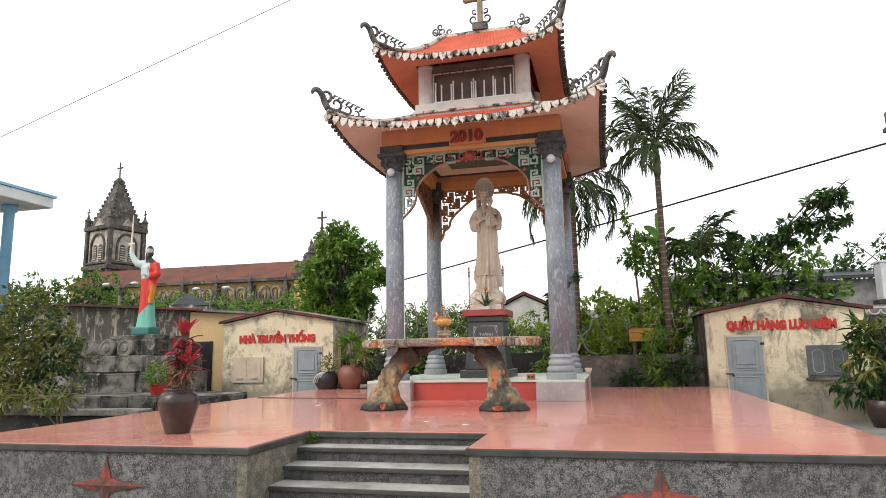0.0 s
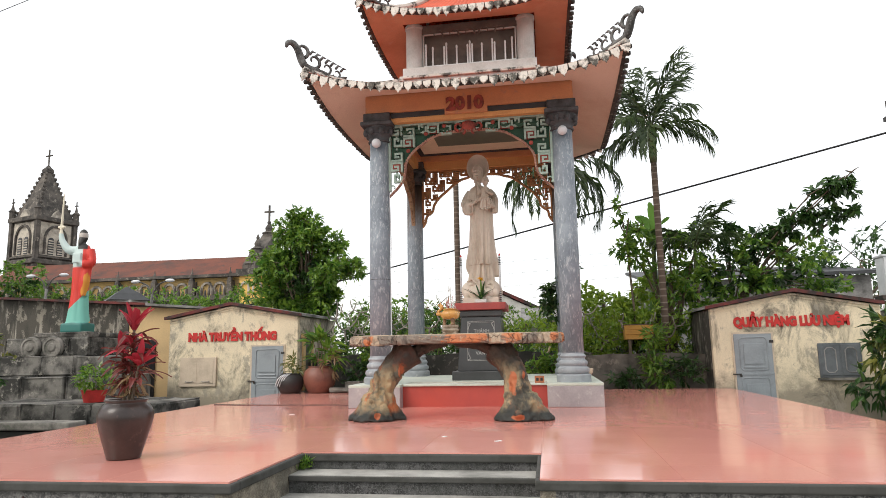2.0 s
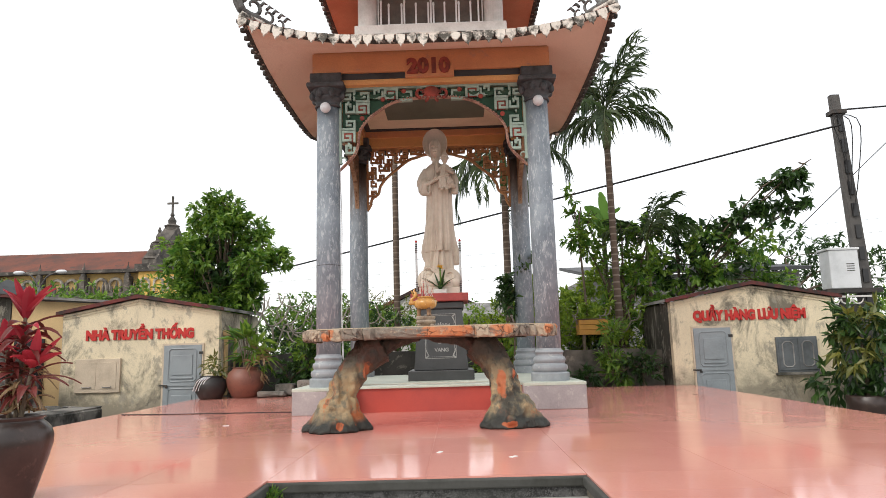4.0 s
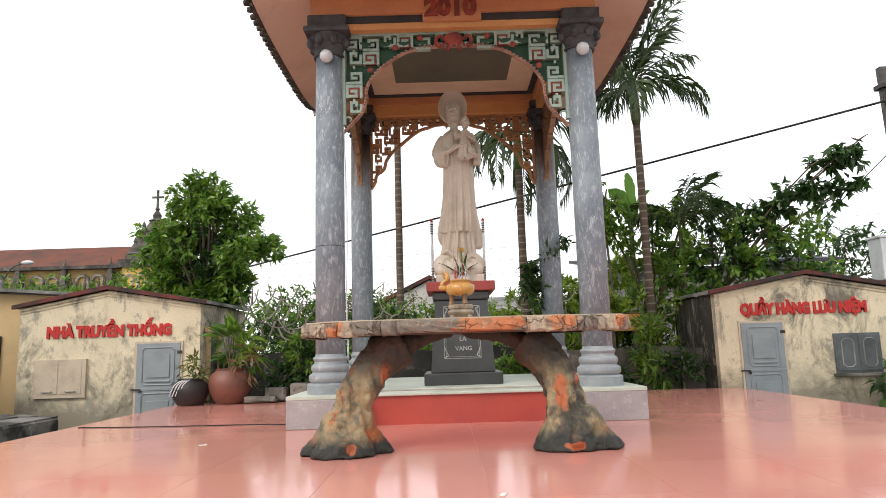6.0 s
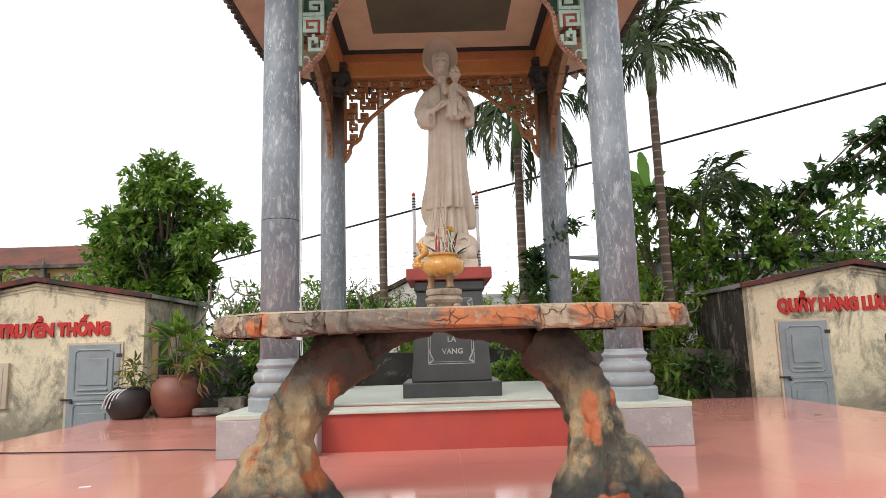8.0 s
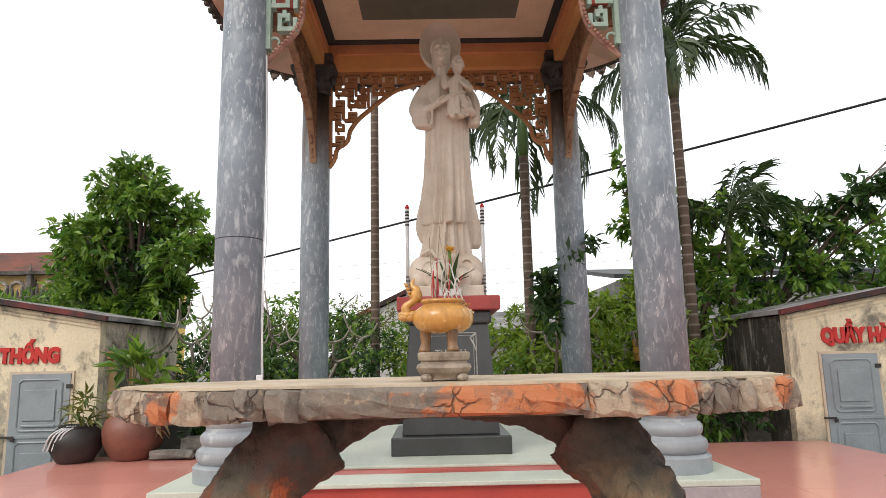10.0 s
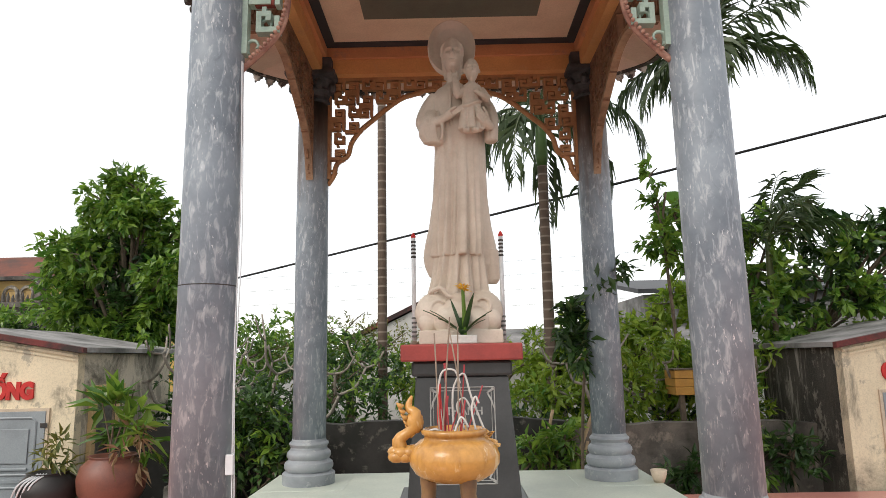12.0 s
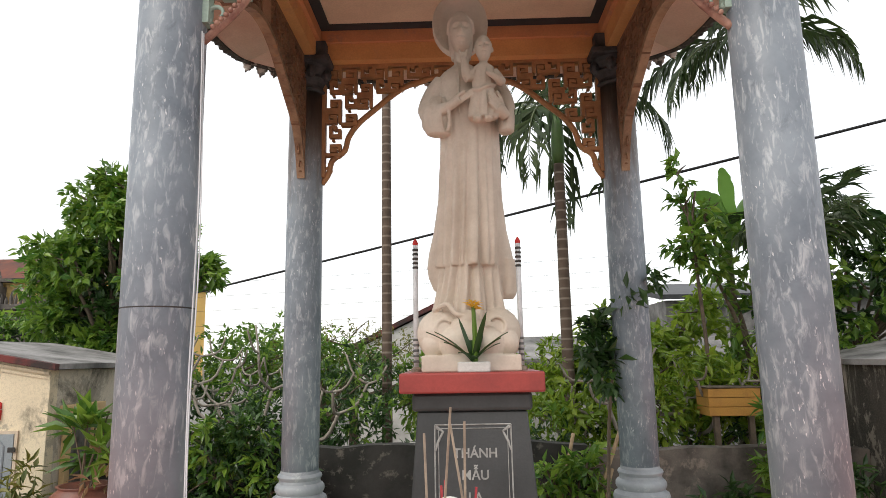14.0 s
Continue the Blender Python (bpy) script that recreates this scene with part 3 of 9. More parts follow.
# ---- the plan ----
CX, CY = -2.54, 12.96          # middle of the pavilion
FLOOR, GROUND = 0.74, 0.04
COL = 1.49                     # half the spacing of the columns across
FRONT, BACK = 11.52, 14.40     # the two rows of columns
PL, PR, PB = -7.18, 2.12, 15.22

# ---- ground and terrace ----
ground = part("ground", boxm((-900, -900, GROUND - 0.5), (900, 900, GROUND)), M["ground"])
tagged(ground, "grey cement yard and far ground", "ground", kind="structure")

terrace = thing("terrace", "raised terrace with washed granite walls and polished pink floor", "terrace", kind="structure")
NL, NR, NB = -3.53, -1.50, 6.92
FL, FR = 5.62, 5.86
part("core", boxm((PL + 0.02, NB + 0.02, GROUND), (PR - 0.02, PB, FLOOR - 0.03)), M["grout"], terrace)
part("side_wall", boxm((PL, FL + 0.12, GROUND), (PL + 0.15, PB, FLOOR - 0.05)), M["wash"], terrace)
part("side_wall", boxm((PR - 0.15, FR + 0.12, GROUND), (PR, PB, FLOOR - 0.05)), M["wash"], terrace)
part("front_wall", boxm((PL, FL, GROUND), (NL - 0.1, FL + 0.12, FLOOR - 0.05)), M["wash"], terrace)
part("front_wall", boxm((NR + 0.1, FR, GROUND), (PR, FR + 0.12, FLOOR - 0.05)), M["wash"], terrace)
part("stair_cheek", boxm((NL - 0.1, FL, GROUND), (NL, NB + 0.02, FLOOR - 0.05)), M["wash_side"], terrace)
part("stair_cheek", boxm((NR, FR, GROUND), (NR + 0.1, NB + 0.02, FLOOR - 0.05)), M["wash_side"], terrace)
part("core", boxm((PL + 0.16, FL + 0.13, GROUND), (NL - 0.11, NB + 0.01, FLOOR - 0.03)), M["grout"], terrace)
part("core", boxm((NR + 0.11, FR + 0.13, GROUND), (PR - 0.16, NB + 0.01, FLOOR - 0.03)), M["grout"], terrace)
E0 = 0.03
for lo, hi in (((PL - E0, FL - E0), (NL + E0, FL + 0.10)), ((NL - 0.10, FL + 0.10), (NL + E0, NB - E0)), ((NL - 0.10, NB - E0), (NR + 0.10, NB + 0.08)),
               ((NR - E0, FR + 0.10), (NR + 0.10, NB - E0)), ((NR - E0, FR - E0), (PR + E0, FR + 0.10)),
               ((PL - E0, FL + 0.10), (PL + 0.10, PB)), ((PR - 0.10, FR + 0.10), (PR + E0, PB))):
    part("moulding", boxm((lo[0], lo[1], FLOOR - 0.075), (hi[0], hi[1], FLOOR - 0.012), 0.012), M["lip"], terrace)
# four-pointed stars on the front walls
def star(at_x, at_y, at_z):
    bm = bmesh.new()
    out = []
    for i in range(8):
        r = 0.42 if i % 4 == 0 else (0.27 if i % 2 == 0 else 0.09)
        a = math.pi / 4 * i
        out.append((at_x + r * math.cos(a), at_z + r * math.sin(a)))
    prism(bm, out, "y", at_y - 0.015, at_y + 0.01)
    mid = bm.verts.new((at_x, at_y - 0.04, at_z))
    face = [f for f in bm.faces if all(abs(v.co.y - (at_y - 0.015)) < 1e-5 for v in f.verts)][0]
    vs = list(face.verts)
    bm.faces.remove(face)
    for i in range(len(vs)):
        bm.faces.new((vs[i], vs[(i + 1) % len(vs)], mid))
    part("star", bm, M["star_red"], terrace, "faded red four-pointed star relief")
star(-5.05, FL, 0.36)
star(0.10, FR, 0.36)

stairs = thing("stairs", "flight of low dark granite steps with pale cement treads", "steps", kind="structure")
RISE, TREAD = 0.14, 0.305
for i in range(1, 5):
    z, y = FLOOR - RISE * i, NB - TREAD * i
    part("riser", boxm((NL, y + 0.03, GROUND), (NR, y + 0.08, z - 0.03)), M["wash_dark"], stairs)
    part("tread", boxm((NL, y + 0.02, z - 0.03), (NR, y + TREAD + 0.03, z)), M["tread"], stairs)
    part("nosing", boxm((NL + 0.002, y, z - 0.045), (NR - 0.002, y + 0.03, z - 0.004), 0.008), M["lip"], stairs)
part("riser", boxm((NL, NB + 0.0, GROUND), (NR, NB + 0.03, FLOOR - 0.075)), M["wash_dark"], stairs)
rng = np.random.default_rng(4)
n = 140
weeds = leaf_mesh("weed_tuft", np.stack([rng.normal(-3.49, 0.025, n), rng.normal(6.88, 0.03, n), rng.uniform(0.60, 0.68, n)], 1), rng.normal(size=(n, 3)),
                  np.stack([rng.normal(0, 0.6, n), rng.normal(-0.2, 0.5, n), rng.uniform(0.4, 1, n)], 1), rng.uniform(0.03, 0.09, n), rng.uniform(0.008, 0.016, n), M["leaf_a"])
tagged(weeds, "small green weeds in the corner of the steps", "weeds", kind="stuff")

# ---- the pavilion ----
pav = thing("pavilion", "two-tiered shrine pavilion on grey marble columns with upswept eaves", "pavilion")
TOPZ = 1.075
part("plinth_core", boxm((CX - 1.86, 11.62, FLOOR), (CX + 1.86, 14.85, TOPZ - 0.02)), M["red_step"], pav)
part("step_face", boxm((CX - COL + 0.402, 11.32, FLOOR), (CX + COL - 0.402, 11.62, TOPZ - 0.03)), M["red_step"], pav, "red painted step face")
part("plinth_top", boxm((CX - COL + 0.403, 11.29, TOPZ - 0.03), (CX + COL - 0.403, 11.63, TOPZ), 0.006), M["plinth_top"], pav)
part("plinth_top", boxm((CX - 1.90, 11.94, TOPZ - 0.02), (CX + 1.90, 14.90, TOPZ + 0.003), 0.006), M["plinth_top"], pav, "pale green plinth floor")
for sx in (-1, 1):
    for y in (FRONT, BACK):
        x = CX + sx * COL
        part("pier", boxm((x - 0.40, y - 0.40, FLOOR), (x + 0.40, y + 0.40, TOPZ - 0.035), 0.008), M["marble_pale"], pav, "veined pale marble pier")
        part("pier_cap", boxm((x - 0.402, y - 0.402, TOPZ - 0.035), (x + 0.402, y + 0.402, TOPZ + 0.006), 0.006), M["plinth_top"], pav)


def column(x, y):
    col = new("column")
    col.parent = pav
    b = TOPZ + 0.004
    bm = lathe(bmesh.new(), [(0.255, b), (0.257, b + 0.10), (0.240, b + 0.115), (0.214, b + 0.12), (0.226, b + 0.132), (0.238, b + 0.155), (0.240, b + 0.18), (0.232, b + 0.205), (0.206, b + 0.222), (0.198, b + 0.235),
                             (0.208, b + 0.25), (0.216, b + 0.27), (0.214, b + 0.295), (0.200, b + 0.315), (0.182, b + 0.325), (0.178, b + 0.35), (0.188, b + 0.365), (0.194, b + 0.38), (0.188, b + 0.395), (0.172, b + 0.405), (0.165, b + 0.43)], (x, y, 0), 40)
    base = part("base", bm, M["marble_base"], col, "smooth pale grey moulded base", smooth=True)
    base.data.set_sharp_from_angle(angle=radians(38))
    rings = [(0.165, b + 0.43), (0.1655, 2.3), (0.1665, 2.301), (0.166, 3.4), (0.163, 4.4), (0.158, 4.98)]
    part("shaft", lathe(bmesh.new(), rings, (x, y, 0), 40), M["marble"] if y == FRONT else M["marble_dark_top"], col, "" if y == FRONT else "grey marble shaft turning brown and black towards the top", smooth=True)
    bm = lathe(bmesh.new(), [(0.16, 5.06), (0.185, 5.065), (0.19, 5.085), (0.175, 5.10), (0.172, 5.13), (0.185, 5.16), (0.215, 5.20), (0.20, 5.23), (0.235, 5.29), (0.245, 5.33)], (x, y, 0), 24)
    for v in bm.verts:
        v.co.z = 4.98 + (v.co.z - 5.06) * 0.93
    for k in range(8):
        a = math.pi / 4 * k + 0.39
        ball(bm, (x + 0.225 * math.cos(a), y + 0.225 * math.sin(a), 5.15), 0.05, 1, 1, 1.3, 8)
    box(bm, (x - 0.265, y - 0.265, 5.23), (x + 0.265, y + 0.265, 5.30), 0.02)
    box(bm, (x - 0.224, y - 0.224, 5.30), (x + 0.224, y + 0.224, 5.448), 0.015)
    part("capital", bm, M["capital"], col, "sooty grey leaf capital")
    return col


for sx in (-1, 1):
    for y in (FRONT, BACK):
        column(CX + sx * COL, y)

# beams between the columns, in coloured courses
H = COL + 0.16
def course(z0, z1, mat, deep, name="beam"):
    o = H + deep
    for sy, y in ((-1, FRONT), (1, BACK)):
        part(name, boxm((CX - COL + 0.226, y - 0.13 - deep, z0), (CX + COL - 0.226, y + 0.13 + deep, z1)), mat, pav)
    for sx in (-1, 1):
        x = CX + sx * COL
        part(name, boxm((x - 0.13 - deep, FRONT + 0.226, z0), (x + 0.13 + deep, BACK - 0.226, z1)), mat, pav)
course(5.285, 5.36, M["orange_in"], 0.0)
course(5.36, 5.45, M["orange_in"], 0.0)
for y0, y1 in ((FRONT - 0.145, FRONT - 0.131), (BACK + 0.131, BACK + 0.145)):
    part("dark_course", boxm((CX - COL + 0.226, y0, 5.362), (CX + COL - 0.226, y1, 5.448)), M["dark_band"], pav)
for x0, x1 in ((CX - COL - 0.145, CX - COL - 0.131), (CX + COL + 0.131, CX + COL + 0.145)):
    part("dark_course", boxm((x0, FRONT + 0.226, 5.362), (x1, BACK - 0.226, 5.448)), M["dark_band"], pav)
OH = COL + 0.19
for lo, hi in (((CX - OH, FRONT - 0.19), (CX + OH, FRONT + 0.17)), ((CX - OH, BACK - 0.17), (CX + OH, BACK + 0.19)),
               ((CX - OH, FRONT + 0.17), (CX - OH + 0.36, BACK - 0.17)), ((CX + OH - 0.36, FRONT + 0.17), (CX + OH, BACK - 0.17))):
    part("upper_beam", boxm((lo[0], lo[1], 5.45), (hi[0], hi[1], 5.80)), M["orange"], pav)
# ceiling inside
part("ceiling_panel", boxm((CX - OH + 0.05, FRONT, 5.58), (CX + OH - 0.05, BACK, 5.66)), M["ceiling"], pav, "cream painted ceiling")
IX, IY0, IY1 = COL - 0.165, FRONT + 0.175, BACK - 0.175
for lo, hi in (((CX - IX, IY0), (CX + IX, IY0 + 0.10)), ((CX - IX, IY1 - 0.10), (CX + IX, IY1)), ((CX - IX, IY0 + 0.10), (CX - IX + 0.10, IY1 - 0.10)), ((CX + IX - 0.10, IY0 + 0.10), (CX + IX, IY1 - 0.10))):
    part("ceiling_border", boxm((lo[0], lo[1], 5.565), (hi[0], hi[1], 5.58)), M["black_band"], pav)
part("ceiling_recess", boxm((CX - 0.85, 12.24, 5.572), (CX + 0.85, 13.66, 5.58)), M["dark_green"], pav, "dull green ceiling rectangle")
part("date_board", boxm((CX - 0.36, FRONT - 0.194, 5.352), (CX + 0.33, FRONT - 0.142, 5.66)), M["orange"], pav)
lettering("date", "2010", 0.29, 0.02, pose(CX - 0.03, FRONT - 0.198, 5.412, 90, 0, 0), M["accent_red"], pav, 0.62, 0.016, "red relief numerals")


# roofs with upswept corners
def eave_point(s, k, he, ze, rise, flare):
    """A point of the eave: s from -1 to 1 along side k."""
    w = abs(s) ** 3.2
    x, y, z = s * (he + flare * w), -(he + flare * w), ze + rise * w
    for _ in range(k):
        x, y = -y, x
    return x, y, z


def roof_point(s, v, k, he, tx, ty, ze, zt, rise, flare):
    e = eave_point(s, k, he, ze, rise, flare)
    a, b = (tx, ty) if k % 2 == 0 else (ty, tx)
    x, y = s * a, -b
    for _ in range(k):
        x, y = -y, x
    g = 0.45 * v + 0.55 * v * v
    w = abs(s) ** 3.2
    z = ze + (zt - ze) * g + rise * w * (1 - v) ** 2
    return e[0] + (x - e[0]) * v, e[1] + (y - e[1]) * v, z


def roof(name, he, tx, ty, ze, zt, rise, flare, inner, zi, ribs, drips, drip_h, under):
    rf = new(name)
    rf.parent = pav
    args = (he, tx, ty, ze, zt, rise, flare)
    # ribbed tile slopes
    for k in range(4):
        bm = bmesh.new()
        nu, nv = ribs * 4, 9
        grid = []
        for i in range(nu + 1):
            s = -1 + 2 * i / nu
            lift = 0.022 * abs(math.sin(math.pi * i / 4))
            rowv = []
            for j in range(nv + 1):
                p = roof_point(s, j / nv, k, *args)
                rowv.append(bm.verts.new((CX + p[0], CY + p[1], p[2] + 0.012 + lift * (1 - 0.3 * j / nv) + 0.006 * ((j % 2)))))
            grid.append(rowv)
        for i in range(nu):
            for j in range(nv):
                bm.faces.new((grid[i][j], grid[i + 1][j], grid[i + 1][j + 1], grid[i][j + 1]))
        part("tile_slope", bm, M["tile"], rf, "red clay tile slope")
        # fascia board under the tiles, coloured dark for the gaps between drip tiles
        bm = bmesh.new()
        m = 48
        rows = []
        for i in range(m + 1):
            e = eave_point(-1 + 2 * i / m, k, he, ze, rise, flare)
            f = (he - 0.06) / he
            rows.append([bm.verts.new((CX + e[0], CY + e[1], e[2] + 0.02)), bm.verts.new((CX + e[0] * 0.995, CY + e[1] * 0.995, e[2] - 0.07)),
                         bm.verts.new((CX + e[0] * f, CY + e[1] * f, e[2] - 0.07)), bm.verts.new((CX + e[0] * f, CY + e[1] * f, e[2] + 0.02))])
        for a, b in zip(rows, rows[1:]):
            for q in range(4):
                bm.faces.new((a[q], b[q], b[(q + 1) % 4], a[(q + 1) % 4]))
        part("fascia", bm, M["eave_dark"], rf, "dark eave moulding")
        # soffit
        bm = bmesh.new()
        rows = []
        for i in range(m + 1):
            s = -1 + 2 * i / m
            e = eave_point(s, k, he - 0.05, ze - 0.055, rise, flare)
            x, y = s * inner, -inner
            for _ in range(k):
                x, y = -y, x
            rows.append([bm.verts.new((CX + e[0] + (x - e[0]) * q / 5, CY + e[1] + (y - e[1]) * q / 5, e[2] + (zi - e[2]) * (q / 5) ** (0.75))) for q in range(6)])
        for a, b in zip(rows, rows[1:]):
            for q in range(5):
                bm.faces.new((a[q], a[q + 1], b[q + 1], b[q]))
        part("soffit", bm, under, rf, "faded peach plaster soffit", smooth=True)
    # hip ridges
    for k in range(4):
        bm = bmesh.new()
        pts = []
        for j in range(11):
            p = roof_point(1.0, j / 10, k, *args)
            pts.append((CX + p[0], CY + p[1], p[2] + 0.055))
        tube(bm, pts, [0.055] + [0.06] * 9 + [0.05], 8)
        part("hip_ridge", bm, M["eave_white"], rf)
    # hanging drip tiles
    shape = [(-0.5, 0.0), (-0.5, -0.45), (-0.36, -0.52), (-0.3, -0.72), (-0.12, -0.78), (0.0, -1.0), (0.12, -0.78), (0.3, -0.72), (0.36, -0.52), (0.5, -0.45), (0.5, 0.0)]
    pitch = 2 * he / drips
    bm = prism(bmesh.new(), [(p[0] * pitch * 0.95, p[1] * drip_h) for p in shape], "y", -0.014, 0.014)
    me = bpy.data.meshes.new("drip_tile")
    bm.to_mesh(me)
    bm.free()
    me.materials.append(M["drip"])
    rr = random.Random(7)
    bm = lathe(bmesh.new(), [(0.001, -0.05), (0.03, -0.045), (0.038, -0.02), (0.038, 0.05)], (0, 0, 0), 10)
    bm.transform(Matrix.Rotation(-math.pi / 2, 4, "X") @ Matrix.Diagonal((1, 1, 1, 1)))
    end_me = bpy.data.meshes.new("tile_end")
    bm.to_mesh(end_me)
    bm.free()
    end_me.materials.append(M["eave_dark"])
    for k in (1, 3):
        ends = int(2 * he / 0.125)
        for i in range(ends):
            e = eave_point(-1 + (2 * i + 1) / ends, k, he, ze, rise, flare)
            d = new("tile_end", end_me)
            d.parent = rf
            d.matrix_basis = pose(CX + e[0] * 1.008, CY + e[1] * 1.008, e[2] + 0.01 - 0.02 * rr.random(), 0, 0, 90 * k)
    for k in (0, 2):
        for i in range(drips):
            s = -1 + (2 * i + 1) / drips
            e = eave_point(s, k, he, ze, rise, flare)
            e2 = eave_point(s + 0.01, k, he, ze, rise, flare)
            slope = math.degrees(math.atan2(e2[2] - e[2], math.hypot(e2[0] - e[0], e2[1] - e[1])))
            d = new("drip_tile", me)
            d.parent = rf
            kk = 1.012
            d.matrix_basis = pose(CX + e[0] * kk, CY + e[1] * kk, e[2] + 0.012, rr.uniform(-5, 3), -slope + rr.uniform(-5, 5), 90 * k) @ Matrix.Diagonal((rr.uniform(0.85, 1.04), 1, rr.uniform(0.7, 1.12), 1))
    return rf


lower = roof("lower_roof", 2.40, 1.16, 1.16, 5.575, 6.125, 0.315, 0.05, 1.66, 5.74, 40, 34, 0.165, M["soffit"])
upper = roof("upper_roof", 1.73, 0.80, 0.05, 7.13, 8.31, 0.29, 0.05, 1.14, 7.22, 28, 25, 0.165, M["soffit_orange"])


def scroll(bm, c, a0, a1, r0, r1, w, ux, n=14, lift=(0, 0, 1)):
    """A curled tendril round a point in an upright plane along ux."""
    pts, rad = [], []
    for i in range(n):
        f = i / (n - 1)
        a, r = a0 + (a1 - a0) * f, r0 + (r1 - r0) * f
        pts.append(Vector(c) + Vector(ux) * (r * math.cos(a)) + Vector((0, 0, 1)) * (r * math.sin(a)))
        rad.append(w * (1.0 - 0.55 * f))
    tube(bm, pts, rad, 6)


def finial(rf, k, he, ze, rise, flare, size):
    c = eave_point(1.0, k, he, ze, rise, flare)
    base = Vector((CX + c[0], CY + c[1], c[2] + 0.05))
    u = Vector((c[0], c[1], 0)).normalized()
    bm = bmesh.new()
    z = Vector((0, 0, 1))
    S = size
    main = spline([base - u * 0.30 * S + z * 0.02, base - u * 0.06 * S + z * 0.05, base + u * 0.03 * S + z * 0.16 * S, base + u * 0.10 * S + z * 0.33 * S, base + u * 0.20 * S + z * 0.43 * S, base + u * 0.29 * S + z * 0.40 * S, base + u * 0.31 * S + z * 0.32 * S], 18)
    tube(bm, main, [0.06 * S] * 4 + [0.068 * S] * 4 + [0.064 * S, 0.06 * S, 0.057 * S, 0.055 * S, 0.053 * S, 0.05 * S, 0.045 * S, 0.038 * S, 0.03 * S, 0.016 * S], 8)
    scroll(bm, base + u * 0.02 * S + z * 0.34 * S, -1.2, 4.2, 0.13 * S, 0.04 * S, 0.036 * S, -u)
    scroll(bm, base - u * 0.20 * S + z * 0.20 * S, -2.0, 3.6, 0.15 * S, 0.04 * S, 0.036 * S, -u)
    scroll(bm, base - u * 0.44 * S + z * 0.13 * S, -2.4, 3.0, 0.13 * S, 0.03 * S, 0.028 * S, -u)
    scroll(bm, base - u * 0.64 * S + z * 0.08 * S, -2.6, 2.4, 0.10 * S, 0.03 * S, 0.026 * S, -u)
    tube(bm, spline([base - u * 0.1 * S, base - u * 0.35 * S + z * 0.03, base - u * 0.6 * S - z * 0.02, base - u * 0.85 * S + z * 0.05 * S], 10), [0.036 * S] * 7 + [0.034 * S, 0.028 * S, 0.012 * S], 6)
    for q in range(7):
        a = base - u * (0.12 + 0.1 * q) * S + z * (0.30 - 0.028 * q) * S
        tube(bm, [a, a - u * 0.05 * S + z * 0.07 * S, a - u * 0.12 * S + z * 0.06 * S], [0.024 * S, 0.024 * S, 0.006 * S], 5)
    part("finial", bm, M["cement"], rf, "grey cement dragon-tail scroll", smooth=True)


for k in range(4):
    finial(lower, k, 2.40, 5.575, 0.315, 0.05, 0.9)
    finial(upper, k, 1.73, 7.13, 0.29, 0.05, 0.86)

# ridge, its ornaments and the cross
part("ridge", boxm((CX - 0.82, CY - 0.06, 8.26), (CX + 0.82, CY + 0.06, 8.40), 0.02), M["eave_white"], upper)
for sx in (-1, 1):
    bm = bmesh.new()
    b = Vector((CX + sx * 0.84, CY, 8.39))
    for c, r in (((0.0, 0.10), 0.10), ((-0.16, 0.08), 0.08), ((0.15, 0.12), 0.09), ((0.05, 0.22), 0.07)):
        scroll(bm, b + Vector((sx * c[0], 0, c[1])), -2.0, 4.2, r, r * 0.3, 0.022, (sx, 0, 0))
    tube(bm, [b - Vector((sx * 0.28, 0, 0.02)), b + Vector((0, 0, 0.02)), b + Vector((sx * 0.22, 0, 0.12))], [0.03, 0.04, 0.015], 6)
    part("ridge_ornament", bm, M["cement"], upper, "grey cement scroll", smooth=True)
bm = bmesh.new()
box(bm, (CX - 0.16, CY - 0.12, 8.38), (CX + 0.16, CY + 0.12, 8.56), 0.02)
for sx in (-1, 1):
    scroll(bm, (CX + sx * 0.14, CY, 8.68), -2.2, 3.6, 0.11, 0.03, 0.024, (sx, 0, 0))
    scroll(bm, (CX + sx * 0.12, CY, 8.86), -2.2, 3.0, 0.07, 0.02, 0.02, (sx, 0, 0))
part("cross_foot", bm, M["cement"], upper)
bm = bmesh.new()
box(bm, (CX - 0.055, CY - 0.05, 8.56), (CX + 0.055, CY + 0.05, 9.52), 0.012)
box(bm, (CX - 0.30, CY - 0.047, 9.10), (CX + 0.30, CY + 0.047, 9.21), 0.012)
for x, z in ((-0.30, 9.155), (0.30, 9.155), (0, 9.53)):
    ball(bm, (CX + x, CY, z), 0.08, 1, 0.8, 1, 10)
part("cross", bm, worn("yellow_grey_stone", (0.32, 0.27, 0.16), (0.16, 0.14, 0.10), 6.0), upper, "yellowish stone cross")

# upper storey
storey = new("upper_storey")
storey.parent = pav
part("low_wall", boxm((CX - 1.15, CY - 1.15, 5.95), (CX + 1.15, CY + 1.15, 6.41), 0.01), M["white_wall"], storey, "greyish white low wall")
part("cornice", boxm((CX - 1.20, CY - 1.20, 6.20), (CX + 1.20, CY + 1.20, 6.25), 0.012), M["eave_white"], storey)
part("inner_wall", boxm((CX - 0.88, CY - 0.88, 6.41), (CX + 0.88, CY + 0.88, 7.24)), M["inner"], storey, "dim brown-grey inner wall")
for sx in (-1, 1):
    for sy in (-1, 1):
        part("pillar", lathe(bmesh.new(), [(0.15, 6.41), (0.15, 7.16), (0.165, 7.18), (0.165, 7.23)], (CX + sx * 0.97, CY + sy * 0.97, 0), 24), M["white_wall"], storey, smooth=False)
